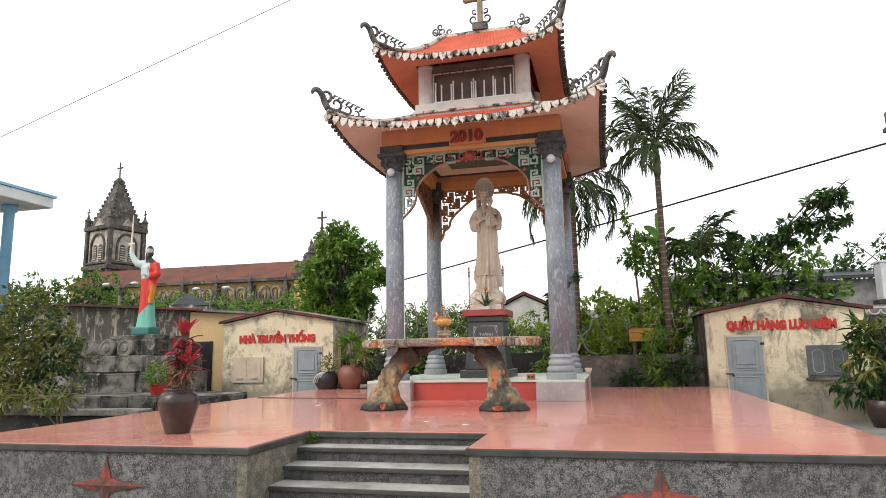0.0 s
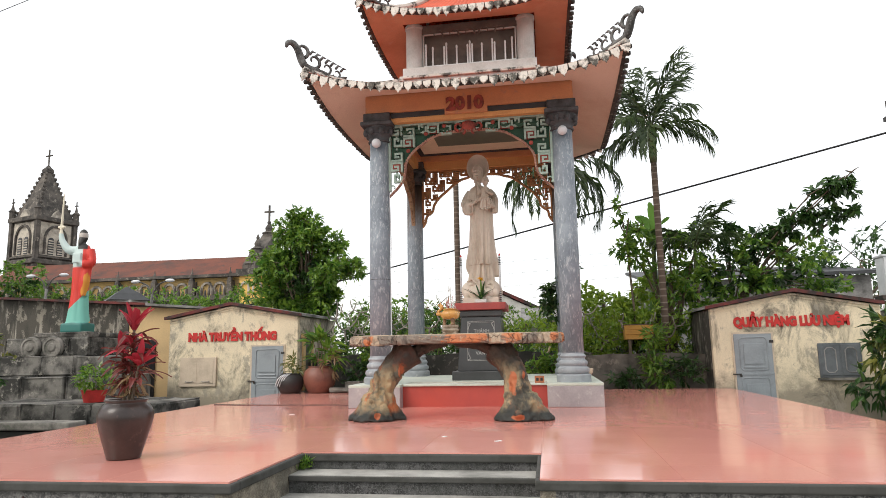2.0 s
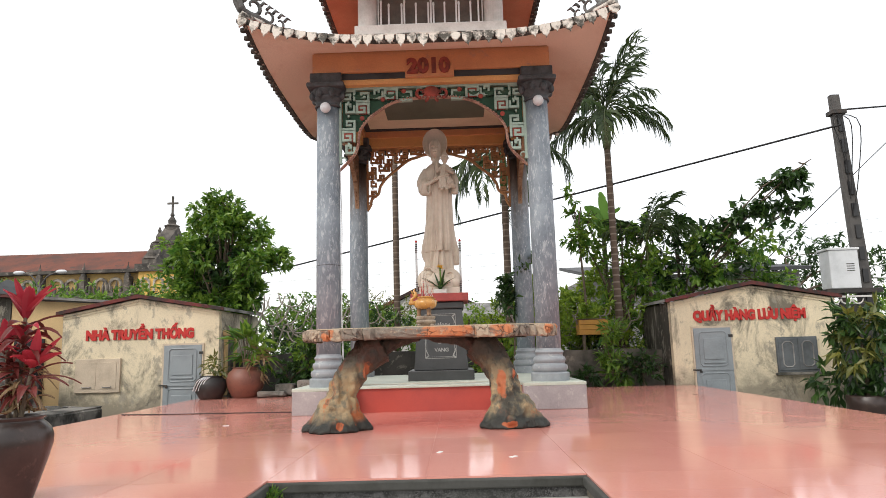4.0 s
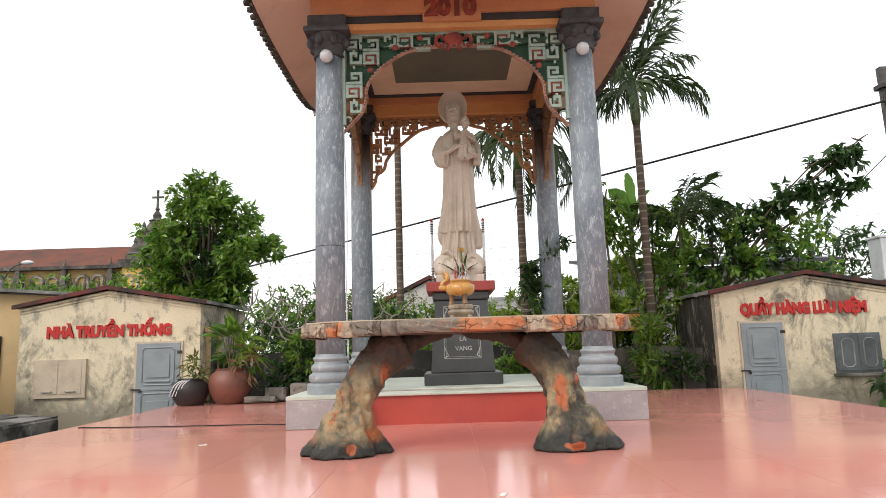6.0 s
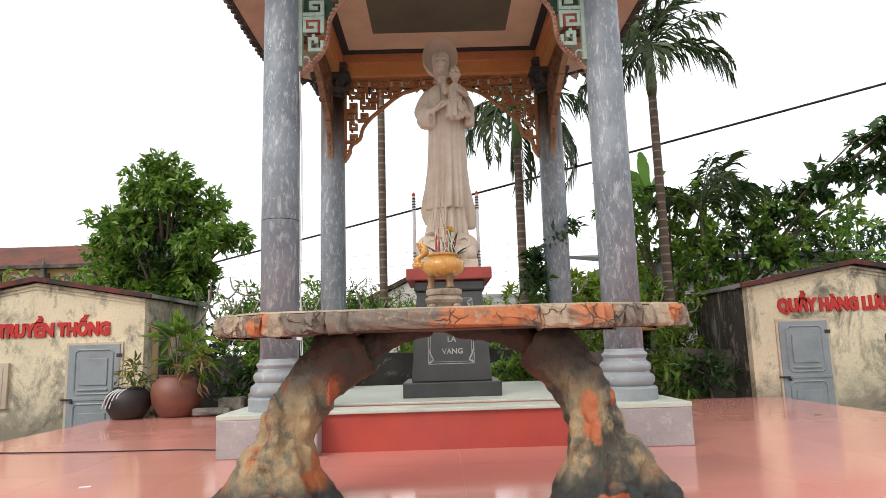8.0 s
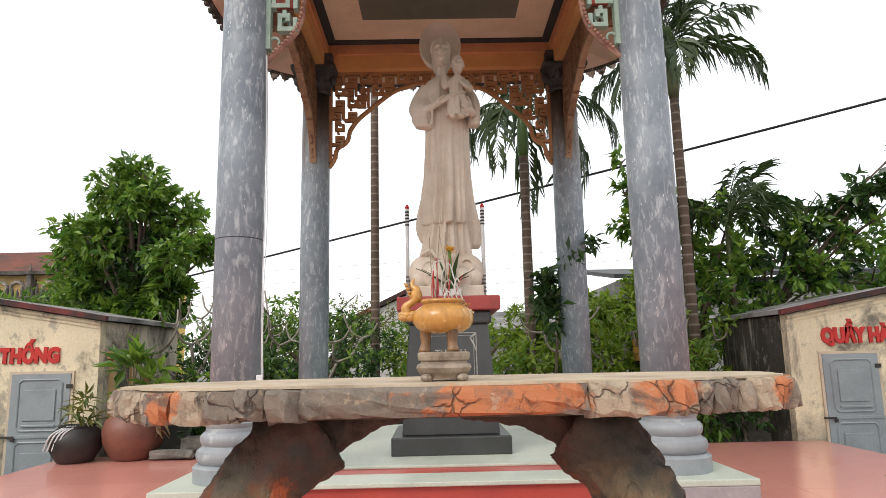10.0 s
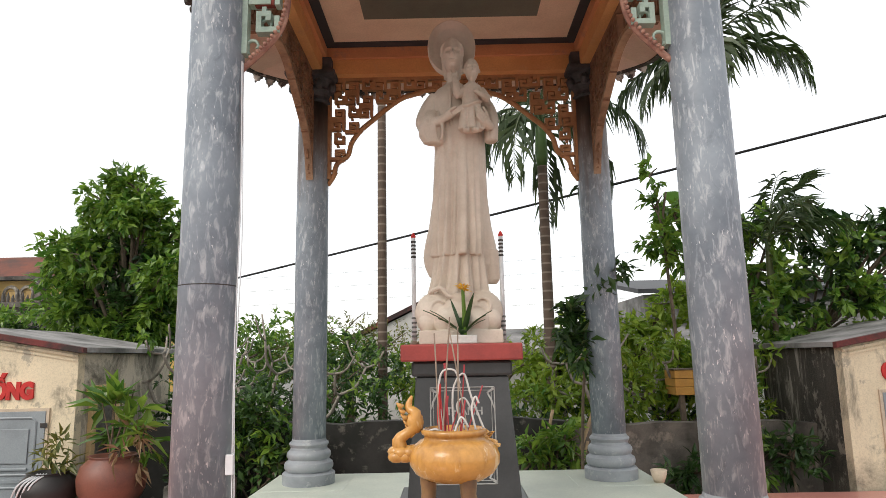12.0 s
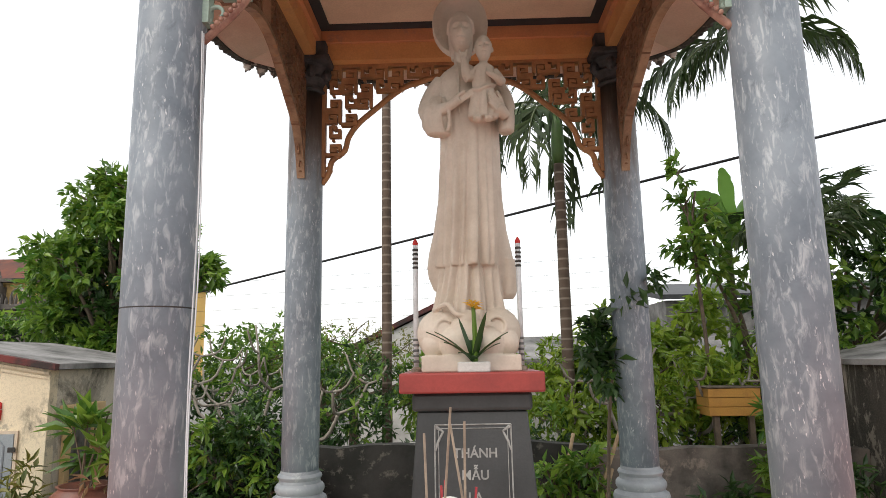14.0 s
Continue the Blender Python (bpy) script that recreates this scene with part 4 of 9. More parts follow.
for k in range(4):
    R4 = Matrix.Translation((CX, CY, 0)) @ Matrix.Rotation(math.pi / 2 * k, 4, "Z")
    def put4(name, bm, mat, lab=""):
        bm.transform(R4)
        return part(name, bm, mat, storey, lab)
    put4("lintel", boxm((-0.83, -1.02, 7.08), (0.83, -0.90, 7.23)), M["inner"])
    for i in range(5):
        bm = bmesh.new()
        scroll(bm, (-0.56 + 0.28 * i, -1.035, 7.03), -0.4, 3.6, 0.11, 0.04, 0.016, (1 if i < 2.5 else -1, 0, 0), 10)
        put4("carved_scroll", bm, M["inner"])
    put4("rail", boxm((-0.80, -1.024, 7.045), (0.80, -0.996, 7.065)), M["white_wall"])
    for x in (-0.80, 0.80):
        put4("side_bar", boxm((x - 0.01, -1.02, 6.475), (x + 0.01, -0.998, 7.045)), M["white_wall"])
    put4("rail", boxm((-0.80, -1.03, 6.44), (0.80, -0.99, 6.475)), M["white_paint"])
    for i, x in enumerate((-0.76, -0.64, -0.44, -0.40, -0.22, -0.03, 0.01, 0.05, 0.22, 0.40, 0.44, 0.62, 0.74)):
        h = 6.78 if i % 3 else 6.84
        bm = boxm((x - 0.013, -1.022, 6.475), (x + 0.013, -0.998, h), 0.004)
        ball(bm, (x, -1.01, h + 0.015), 0.02, 1, 1, 1.8, 6)
        put4("baluster", bm, M["white_paint"])

# fretwork under the beams
def strip(bm, pts, w, y0, y1, rr):
    """Square-cornered strip through points in the upright plane."""
    for i in range(len(pts) - 1):
        (x0, z0), (x1, z1) = pts[i], pts[i + 1]
        j = rr.uniform(0, 0.006)
        h = w / 2
        if abs(x1 - x0) > abs(z1 - z0):
            a, b = min(x0, x1), max(x0, x1)
            box(bm, (a - h, y0 - j, z0 - h), (b + h, y1 + j, z0 + h))
        else:
            a, b = min(z0, z1), max(z0, z1)
            box(bm, (x0 - h + 0.001, y0 - j, a + h), (x0 + h - 0.001, y1 + j, b - h))


FRETS = (
    ((0.0, 0.0), (0.0, 1.0), (1.0, 1.0), (1.0, 0.25), (0.36, 0.25), (0.36, 0.64), (0.66, 0.64)),
    ((1.0, 0.0), (0.0, 0.0), (0.0, 0.72), (0.64, 0.72), (0.64, 0.36), (0.34, 0.36)),
    ((0.0, 1.0), (0.0, 0.3), (0.7, 0.3), (0.7, 1.0), (0.34, 1.0), (0.34, 0.62)),
)
ARCH = ((1.335, 4.10), (1.27, 4.20), (1.235, 4.33), (1.12, 4.42), (1.08, 4.56), (0.98, 4.70), (0.84, 4.82), (0.66, 4.97), (0.52, 5.06), (0.38, 5.10), (0.26, 5.14), (0.0, 5.155))


ARCH_FRONT = ((1.335, 4.07), (1.27, 4.13), (1.18, 4.22), (1.10, 4.33), (1.065, 4.45), (1.04, 4.64), (0.93, 4.805), (0.77, 4.93), (0.59, 5.04), (0.36, 5.098), (0.2, 5.106), (0.0, 5.11))
ARCH_SIDE = ((1.335, 4.12), (1.30, 4.22), (1.255, 4.34), (1.20, 4.44), (1.10, 4.55), (0.97, 4.63), (0.80, 4.71), (0.62, 4.79), (0.45, 4.87), (0.30, 4.93), (0.15, 4.965), (0.0, 4.975))


def arch_z(x, arch):
    x = abs(x)
    for (xa, za), (xb, zb) in zip(arch, arch[1:]):
        if xb <= x <= xa:
            return za + (zb - za) * (x - xa) / (xb - xa)
    return arch[0][1]


def fretwork(name, half, top, y0, y1, turn, at, mats, label, painted, arch):
    """An arched openwork panel in a plane, turned and set in place."""
    fw = new(name)
    fw.parent = pav
    fw["label"] = label
    m = Matrix.Translation(at) @ Matrix.Rotation(turn, 4, "Z")
    kx = half / 1.335
    rr = random.Random(3)
    def put(nm, bm, mat, lab="", smooth=False):
        bm.transform(m)
        return part(nm, bm, mat, fw, lab, smooth)
    c = 0.205 if painted else 0.150
    for sx in (-1, 1):
        red = bmesh.new()
        grn = bmesh.new()
        for ix in range(6 if painted else 8):
            for iz in range(7 if painted else 9):
                x0, z0 = 1.30 - (ix + 1) * c, top - 0.02 - (iz + 1) * c
                low = max(arch_z(x0, arch), arch_z(x0 + c, arch)) - (0.13 if painted and ix == 0 else 0.0)
                if z0 < low - (0.085 if painted else 0.11):
                    continue
                key = FRETS[(ix + 2 * iz) % 3]
                s = c * 0.80
                pts = [(sx * kx * (x0 + 0.1 * c + p[0] * s), z0 + 0.1 * c + p[1] * s) for p in key]
                pts = [(x, max(z, arch_z(x / kx, arch) + 0.01)) for x, z in pts]
                if painted and ((ix, iz) in ((3, 0), (0, 3), (0, 5), (1, 1))):
                    put("red_panel", boxm((min(sx * kx * (x0 + 0.04), sx * kx * (x0 + 0.17)), y0 + 0.004, z0 + 0.04), (max(sx * kx * (x0 + 0.04), sx * kx * (x0 + 0.17)), y1 - 0.004, z0 + 0.17), 0.01), M["accent_red"])
                bm = bmesh.new()
                strip(bm, pts, 0.034 if painted else 0.033, y0, y1, rr)
                # ties to the neighbours
                strip(bm, [(sx * kx * (x0 + c * 0.5), z0 + 0.9 * c), (sx * kx * (x0 + c * 0.5), z0 + 1.2 * c)], 0.03, y0 + 0.003, y1 - 0.003, rr)
                put("fret_key", bm, mats[0])
        if painted:
            for ix in range(4):
                x = sx * (0.30 + 0.22 * ix)
                tube(grn, spline([(x, (y0 + y1) / 2, top - 0.08), (x + sx * 0.05, (y0 + y1) / 2, top - 0.14), (x + sx * 0.15, (y0 + y1) / 2, top - 0.12), (x + sx * 0.19, (y0 + y1) / 2, top - 0.05)], 8), [0.02, 0.035, 0.045, 0.05, 0.045, 0.035, 0.02, 0.008], 6)
            for ix in range(3):
                put("rosette", ball(bmesh.new(), (sx * (1.0 - 0.30 * ix), y0 - 0.012, arch_z(1.0 - 0.30 * ix, arch) + 0.12), 0.036, 1, 0.35, 1, 10), M["accent_red"])
            put("leaf_scroll", grn, M["leaf_green"])
            red.free()
        else:
            red.free()
            grn.free()
        # moulded edge of the arch
        bm = bmesh.new()
        pts = [(sx * kx * x, (y0 + y1) / 2, z) for x, z in arch]
        if turn:
            # a broad plain soffit strip along the curve
            run = spline(pts, 40)
            rows = []
            for i, p in enumerate(run):
                d = (run[min(i + 1, 39)] - run[max(i - 1, 0)]).normalized()
                nrm = Vector((-d.z, 0, d.x)) * (0.020 if d.x * sx < 0 else -0.020)
                rows.append([bm.verts.new((p.x + nrm.x * e, w_, p.z + nrm.z * e)) for e, w_ in ((-1, y0 - 0.006), (-1, y1 + 0.006), (1, y1 + 0.006), (1, y0 - 0.006))])
            for a, b in zip(rows, rows[1:]):
                for q in range(4):
                    bm.faces.new((a[q], b[q], b[(q + 1) % 4], a[(q + 1) % 4]))
            bm.faces.new(rows[0])
            bm.faces.new(rows[-1][::-1])
            bmesh.ops.recalc_face_normals(bm, faces=bm.faces)
        else:
            tube(bm, spline(pts, 40), 0.021 if painted else 0.028, 6)
        if painted:
            for p in spline(pts, 46)[4:]:
                ball(bm, (p.x, y0 - 0.012, p.z), 0.014, 1, 1, 1, 6)
        put("arch_edge", bm, mats[1], smooth=not turn)
        bm = boxm((min(sx * half, sx * (half - 0.035)), y0 - 0.004, 4.16), (max(sx * half, sx * (half - 0.035)), y1 + 0.004, top))
        put("stile", bm, mats[0])
        bm = bmesh.new()
        scroll(bm, (sx * (half - 0.07), (y0 + y1) / 2, 4.22), -1.0, 4.0, 0.06, 0.02, 0.016, (sx, 0, 0), 10)
        scroll(bm, (sx * (half - 0.15), (y0 + y1) / 2, 4.36), -1.0, 4.0, 0.05, 0.02, 0.014, (sx, 0, 0), 10)
        put("curl", bm, mats[0], smooth=True)
    bm = bmesh.new()
    box(bm, (-half, y0 - 0.004, top - 0.03), (half, y1 + 0.004, top))
    put("top_bar", bm, mats[0])
    if painted:
        bm = bmesh.new()
        ball(bm, (0, y0 - 0.01, top - 0.10), 0.085, 1.4, 0.4, 1.0, 14)
        for sx in (-1, 1):
            scroll(bm, (sx * 0.15, y0 - 0.01, top - 0.11), -1.5, 3.6, 0.08, 0.02, 0.028, (sx, 0, 0))
            scroll(bm, (sx * 0.10, y0 - 0.01, top - 0.18), -1.5, 3.2, 0.06, 0.02, 0.022, (-sx, 0, 0))
        put("mask", bm, M["accent_red"], "dark red carved boss", True)
        # added dark sheet for the dark gaps of the upper fretwork
        for sx in (-1, 1):
            edge = [(x, z) for x, z in arch if z > 4.6]
            side = [(sx * kx * x, z + 0.012) for x, z in edge] + [(0.0, top - 0.032), (sx * (half - 0.04), top - 0.032), (sx * (half - 0.04), 4.66)]
            put("backing", prism(bmesh.new(), side if sx > 0 else side[::-1], "y", y1 + 0.003, y1 + 0.018), M["leaf_green"], "dark green sheet filling the fretwork gaps")
    return fw


HW = COL - 0.157
fretwork("front_fretwork", HW, 5.285, -0.03, 0.03, 0.0, (CX, FRONT, 0), (M["teal"], M["arch_edge"]), "pale teal openwork arch panel with red accents", True, ARCH_FRONT)
fretwork("back_fretwork", HW, 5.285, -0.03, 0.03, 0.0, (CX, BACK, 0), (M["terra"], M["terra"]), "terracotta painted openwork arch panel", False, ARCH)
# side panels: same paint, coloured darker for the shade they stand in
for sx in (-1, 1):
    fretwork("side_fretwork", (BACK - FRONT) / 2 - 0.157, 5.285, -0.03, 0.03, math.pi / 2, (CX + sx * COL, CY, 0), (M["terra_shaded"], M["arch_tan"]), "terracotta openwork arch panel with shade in its colour", False, ARCH_SIDE)

# round lamps on the front columns, with their cable
for sx in (-1, 1):
    lamp = thing("globe_lamp", "white round lamp fixed to a marble column", "lamp", (CX + sx * COL - sx * 0.0, FRONT - 0.20, 4.93), "lamps on the columns")
    part("globe", ball(bmesh.new(), (0, -0.02, 0), 0.075, 1, 1, 1, 20), M["white_plastic"], lamp, smooth=True)
    part("bracket", lathe(bmesh.new(), [(0.04, 0.04), (0.04, 0.06), (0.03, 0.07)], (0, 0.02, 0), 16), M["iron"], lamp)
cable = thing("lamp_cable", "thin white cable with a junction box down a column", "cable", (CX - COL + 0.17, FRONT - 0.06, TOPZ))
x, y = CX - COL + 0.172, FRONT - 0.05
wpart("wire", tube(bmesh.new(), spline([(x, y, 4.1), (x + 0.02, y, 3.2), (x + 0.012, y, 2.4), (x + 0.02, y, 1.7), (x + 0.03, y - 0.01, TOPZ + 0.40)], 24), 0.004, 6), M["white_plastic"], cable)
wpart("wire", tube(bmesh.new(), spline([(x, y + 0.02, 4.1), (x + 0.035, y, 3.0), (x + 0.02, y, 2.2), (x + 0.035, y, 1.6), (x + 0.05, y, TOPZ + 0.02)], 24), 0.0035, 6), M["white_plastic"], cable)
wpart("junction_box", boxm((x - 0.01, y - 0.03, 1.66), (x + 0.035, y + 0.0, 1.77), 0.005), M["white_plastic"], cable)
crack = thing("hairline", "dark hairline joint round a marble column", "joint", (CX - COL, FRONT, 2.715))
wpart("line", lathe(bmesh.new(), [(0.1664, 2.710), (0.1676, 2.712), (0.1676, 2.715), (0.1664, 2.717)], (CX - COL, FRONT, 0), 40), M["iron"], crack)

# ---- pedestal and statue ----
ped = thing("pedestal", "black granite pedestal with a red slab on top and engraved lettering", "pedestal", (CX, 12.86, TOPZ))
PY = 12.86
PX = -2.53
wpart("foot", boxm((PX - 0.49, PY - 0.49, TOPZ), (PX + 0.49, PY + 0.49, TOPZ + 0.15), 0.012), M["black_stone"], ped)
bm = bmesh.new()
a, b, z0, z1 = 0.405, 0.335, TOPZ + 0.15, 2.14
prism(bm, [(-1, -1), (1, -1), (1, 1), (-1, 1)], "z", z0, z1)
for v in bm.verts:
    k = a if v.co.z < z0 + 0.01 else b
    v.co.x, v.co.y = PX + v.co.x * k, PY + v.co.y * k
bmesh.ops.bevel(bm, geom=list(bm.edges), offset=0.01, segments=1, affect="EDGES")
wpart("body", bm, M["black_stone"], ped)
wpart("neck", boxm((PX - 0.365, PY - 0.365, 2.14), (PX + 0.365, PY + 0.365, 2.25), 0.02), M["black_stone"], ped)
wpart("slab", boxm((PX - 0.438, PY - 0.438, 2.25), (PX + 0.438, PY + 0.438, 2.372), 0.012), M["slab_red"], ped, "dark red painted slab")
lean = math.degrees(math.atan2(a - b, z1 - z0))
for body, z, size in (("THÁNH", 1.87, 0.076), ("MẪU", 1.745, 0.076), ("LA", 1.62, 0.076), ("VANG", 1.50, 0.076)):
    f = (z - z0) / (z1 - z0)
    y = PY - (a + (b - a) * f) - 0.004
    lettering("engraved_word", body, size, 0.003, pose(PX + 0.01, y, z, 90 - lean, 0, 0), M["engrave"], ped, None, 0.0015)
def on_face(x, z):
    f = (z - z0) / (z1 - z0)
    return (PX + x, PY - (a + (b - a) * f) - 0.003, z)
for d in (0.0, 0.022):
    x0, zb, zt = 0.23 - d, 1.40 + d, 2.06 - d
    for p, q in (((-x0, zb), (x0, zb)), ((x0, zb), (x0, zt)), ((x0, zt), (-x0, zt)), ((-x0, zt), (-x0, zb))):
        wpart("engraved_line", tube(bmesh.new(), [on_face(*p), on_face(*q)], 0.0045 if d == 0 else 0.0025, 4), M["engrave"], ped)
for sx in (-1, 1):
    for zz, s in ((1.41, 1), (2.05, -1)):
        bm = bmesh.new()
        tube(bm, [on_face(sx * 0.225, zz), on_face(sx * 0.18, zz + 0.03 * s), on_face(sx * 0.212, zz + 0.09 * s), on_face(sx * 0.225, zz + 0.14 * s)], [0.012, 0.008, 0.008, 0.003], 5)
        wpart("engraved_corner", bm, M["engrave"], ped)


def loft(bm, secs, n=48, fold=0.0, folds=9, seed=0.0):
    """Rounded upright sections (x, y, z, half width, half depth), with cloth folds."""
    rings = []
    for j, (x, y, z, hx, hy, fo) in enumerate(secs):
        ring = []
        for i in range(n):
            t = 2 * math.pi * i / n
            a_ = folds * t + seed + 0.6 * math.sin(3 * t + seed) + 0.5 * math.sin(j * 0.5 + seed)
            k = 1 + fo * (0.45 * math.sin(a_) - 1.5 * (1 - abs(math.sin(0.5 * a_ + 0.7))) ** 5)
            ring.append(bm.verts.new((x + hx * k * math.cos(t), y + hy * k * math.sin(t), z)))
        rings.append(ring)
    for p, q in zip(rings, rings[1:]):
        for i in range(n):
            bm.faces.new((p[i], p[(i + 1) % n], q[(i + 1) % n], q[i]))
    bm.faces.new(rings[0][::-1])
    bm.faces.new(rings[-1])
    return bm


def sculpt(ob, voxel, smooth=3):
    """Fuse the shells of a carved figure into one skin."""
    mod = ob.modifiers.new("skin", "REMESH")
    mod.mode, mod.voxel_size, mod.use_smooth_shade = "VOXEL", voxel, True
    sm = ob.modifiers.new("soften", "SMOOTH")
    sm.factor, sm.iterations = 0.5, smooth
    return ob


def creased(bm, secs, creases, n=168):
    """Cloth lofted upright: sections (x, y, z, half width, half depth, amount); creases (turn at the top, turn at the foot, depth, width) in degrees."""
    rings = []
    z_lo, z_hi = secs[0][2], secs[-1][2]
    for x, y, z, hx, hy, amount in secs:
        f = (z - z_lo) / (z_hi - z_lo)
        ring = []
        for i in range(n):
            t = 360.0 * i / n
            k = 1.0
            for top, foot, deep, wide in creases:
                u = (t - (foot + (top - foot) * f) + 180) % 360 - 180
                u /= wide
                k -= 2.7 * amount * deep * (math.exp(-(u / 0.4) ** 2) if u < 0 else math.exp(-u * u))
            a = radians(t)
            ring.append(bm.verts.new((x + hx * k * math.cos(a), y + hy * k * math.sin(a), z)))
        rings.append(ring)
    for p, q in zip(rings, rings[1:]):
        for i in range(n):
            bm.faces.new((p[i], p[(i + 1) % n], q[(i + 1) % n], q[i]))
    bm.faces.new(rings[0][::-1])
    bm.faces.new(rings[-1])
    return bm


def carved_head(bm, x, y, z, s):
    """An oval head of height 0.30 s, looking ahead, with brow, eyes, nose and mouth."""
    n, m = 60, 34
    rings = []
    for j in range(m + 1):
        f = j / m
        v = -1 + 2 * f
        r = math.sqrt(max(0.0, 1 - abs(v) ** 2.3))
        jaw = 0.80 + 0.20 * min(1.0, f / 0.45)
        ring = []
        for i in range(n):
            t = 2 * math.pi * i / n
            px, py, pz = 0.083 * r * jaw * math.cos(t), 0.105 * r * (0.88 + 0.12 * jaw) * math.sin(t), 0.15 * v
            if py < -0.02:
                g = lambda cx, cz, wx, wz: math.exp(-((px - cx) / wx) ** 2 - ((pz - cz) / wz) ** 2)
                py += 0.034 * (g(-0.034, 0.012, 0.017, 0.012) + g(0.034, 0.012, 0.017, 0.012))
                py -= 0.014 * (g(-0.034, 0.010, 0.010, 0.006) + g(0.034, 0.010, 0.010, 0.006))
                py -= 0.014 * (g(-0.036, 0.038, 0.024, 0.008) + g(0.036, 0.038, 0.024, 0.008))
                py -= 0.040 * g(0.0, -0.028, 0.014, 0.015) + 0.024 * g(0.0, -0.004, 0.009, 0.022)
                py -= 0.016 * g(0.0, -0.072, 0.026, 0.010) - 0.016 * g(0.0, -0.058, 0.024, 0.006) - 0.012 * g(0.0, -0.09, 0.02, 0.006)
                py -= 0.012 * g(0.0, -0.115, 0.024, 0.018)
            ring.append(bm.verts.new((x + s * px, y + s * py, z + s * pz)))
        rings.append(ring)
    for p, q in zip(rings, rings[1:]):
        for i in range(n):
            bm.faces.new((p[i], p[(i + 1) % n], q[(i + 1) % n], q[i]))
    bm.faces.new(rings[0][::-1])
    bm.faces.new(rings[-1])


def palm_of(bm, wrist, tips, r, fr):
    """An open palm from a wrist point to several finger tips."""
    w = Vector(wrist)
    mid = sum((Vector(p) for p in tips), Vector()) / len(tips)
    knuckle = w.lerp(mid, 0.52)
    tube(bm, spline([w, w.lerp(knuckle, 0.5), knuckle], 5), [r, r * 1.08, r * 1.12, r * 1.08, r * 0.9], 12)
    for p in tips:
        p = Vector(p)
        root = knuckle + (p - mid) * 0.85
        tube(bm, spline([root - (mid - w) * 0.12, root.lerp(p, 0.5) + Vector((0, -0.006, 0)), p], 6), [fr, fr * 1.05, fr, fr * 0.95, fr * 0.85, fr * 0.5], 8)


def madonna():
    bm = bmesh.new()
    x, y = -2.515, 12.84
    # square base and billowing clouds
    box(bm, (x - 0.325, y - 0.27, 2.372), (x + 0.30, y + 0.27, 2.475), 0.008)
    for dx, dy, dz, r, sz in ((-0.20, -0.05, 0.16, 0.165, 1.0), (0.155, -0.04, 0.165, 0.17, 1.0), (-0.03, -0.13, 0.13, 0.155, 0.95), (-0.12, -0.17, 0.10, 0.10, 1.1), (0.10, -0.18, 0.09, 0.11, 1.0), (0.0, 0.09, 0.17, 0.25, 0.9),
                              (-0.25, -0.12, 0.09, 0.085, 1.0), (0.21, -0.14, 0.10, 0.09, 1.0), (-0.02, -0.17, 0.24, 0.075, 0.9), (0.20, 0.12, 0.14, 0.15, 1.0), (-0.22, 0.12, 0.14, 0.15, 1.0)):
        ball(bm, (x + dx, y + dy, 2.455 + dz), r, 1.0, 0.95, sz, 22)
    for dx, dz, r, w in ((-0.17, 0.20, 0.085, 0.020), (0.15, 0.21, 0.09, 0.020), (-0.02, 0.12, 0.07, 0.018)):
        scroll(bm, (x + dx, y - 0.235 + 0.25 * abs(dx), 2.455 + dz), -2.6, 2.4, r, r * 0.45, w, (1 if dx > 0 else -1, 0, 0), 18)
    # pleated gown down to the clouds
    pleats = [(-90 + 17 * q + 4 * math.sin(q * 2.1), -90 + 21 * q + 5 * math.sin(q * 1.7), 1.0 - 0.35 * (q % 2), 8 + 2 * (q % 3)) for q in range(-4, 5)]
    creased(bm, [(x - 0.02, y, 2.70, 0.262, 0.20, 0.13), (x - 0.018, y, 2.76, 0.255, 0.192, 0.13), (x - 0.012, y, 2.84, 0.236, 0.178, 0.12), (x - 0.005, y, 2.95, 0.218, 0.165, 0.11), (x, y, 3.06, 0.208, 0.155, 0.10), (x, y, 3.16, 0.19, 0.14, 0.08)], pleats)
    tube(bm, spline([(x - 0.25, y - 0.12, 2.765), (x - 0.16, y - 0.185, 2.80), (x - 0.10, y - 0.205, 2.735), (x + 0.0, y - 0.215, 2.72)], 14), 0.018, 8)
    # tunic, with long creases that open towards the hem
    folds = ((-108, -118, 1.0, 13), (-93, -101, 0.75, 10), (-72, -70, 1.0, 14), (-58, -48, 0.55, 10), (-128, -142, 0.75, 14), (-40, -30, 0.7, 14), (-152, -163, 0.6, 16), (-20, -12, 0.5, 14))
    secs = [(x - 0.002, y, 3.062, 0.226, 0.185, 0.12), (x - 0.002, y, 3.075, 0.236, 0.196, 0.13), (x, y, 3.12, 0.238, 0.194, 0.13), (x + 0.004, y, 3.24, 0.236, 0.186, 0.12), (x + 0.008, y, 3.36, 0.231, 0.178, 0.11), (x + 0.012, y, 3.50, 0.225, 0.172, 0.10), (x + 0.014, y, 3.64, 0.220, 0.166, 0.085),
            (x + 0.017, y, 3.80, 0.213, 0.158, 0.07), (x + 0.019, y, 3.94, 0.209, 0.152, 0.05), (x + 0.015, y, 4.10, 0.209, 0.146, 0.03), (x + 0.006, y, 4.24, 0.21, 0.14, 0.015), (x - 0.002, y, 4.34, 0.208, 0.132, 0.0), (x - 0.008, y, 4.41, 0.193, 0.118, 0.0), (x - 0.016, y, 4.46, 0.15, 0.10, 0.0), (x - 0.022, y, 4.50, 0.085, 0.078, 0.0), (x - 0.026, y, 4.525, 0.05, 0.055, 0.0)]
    creased(bm, secs, folds)
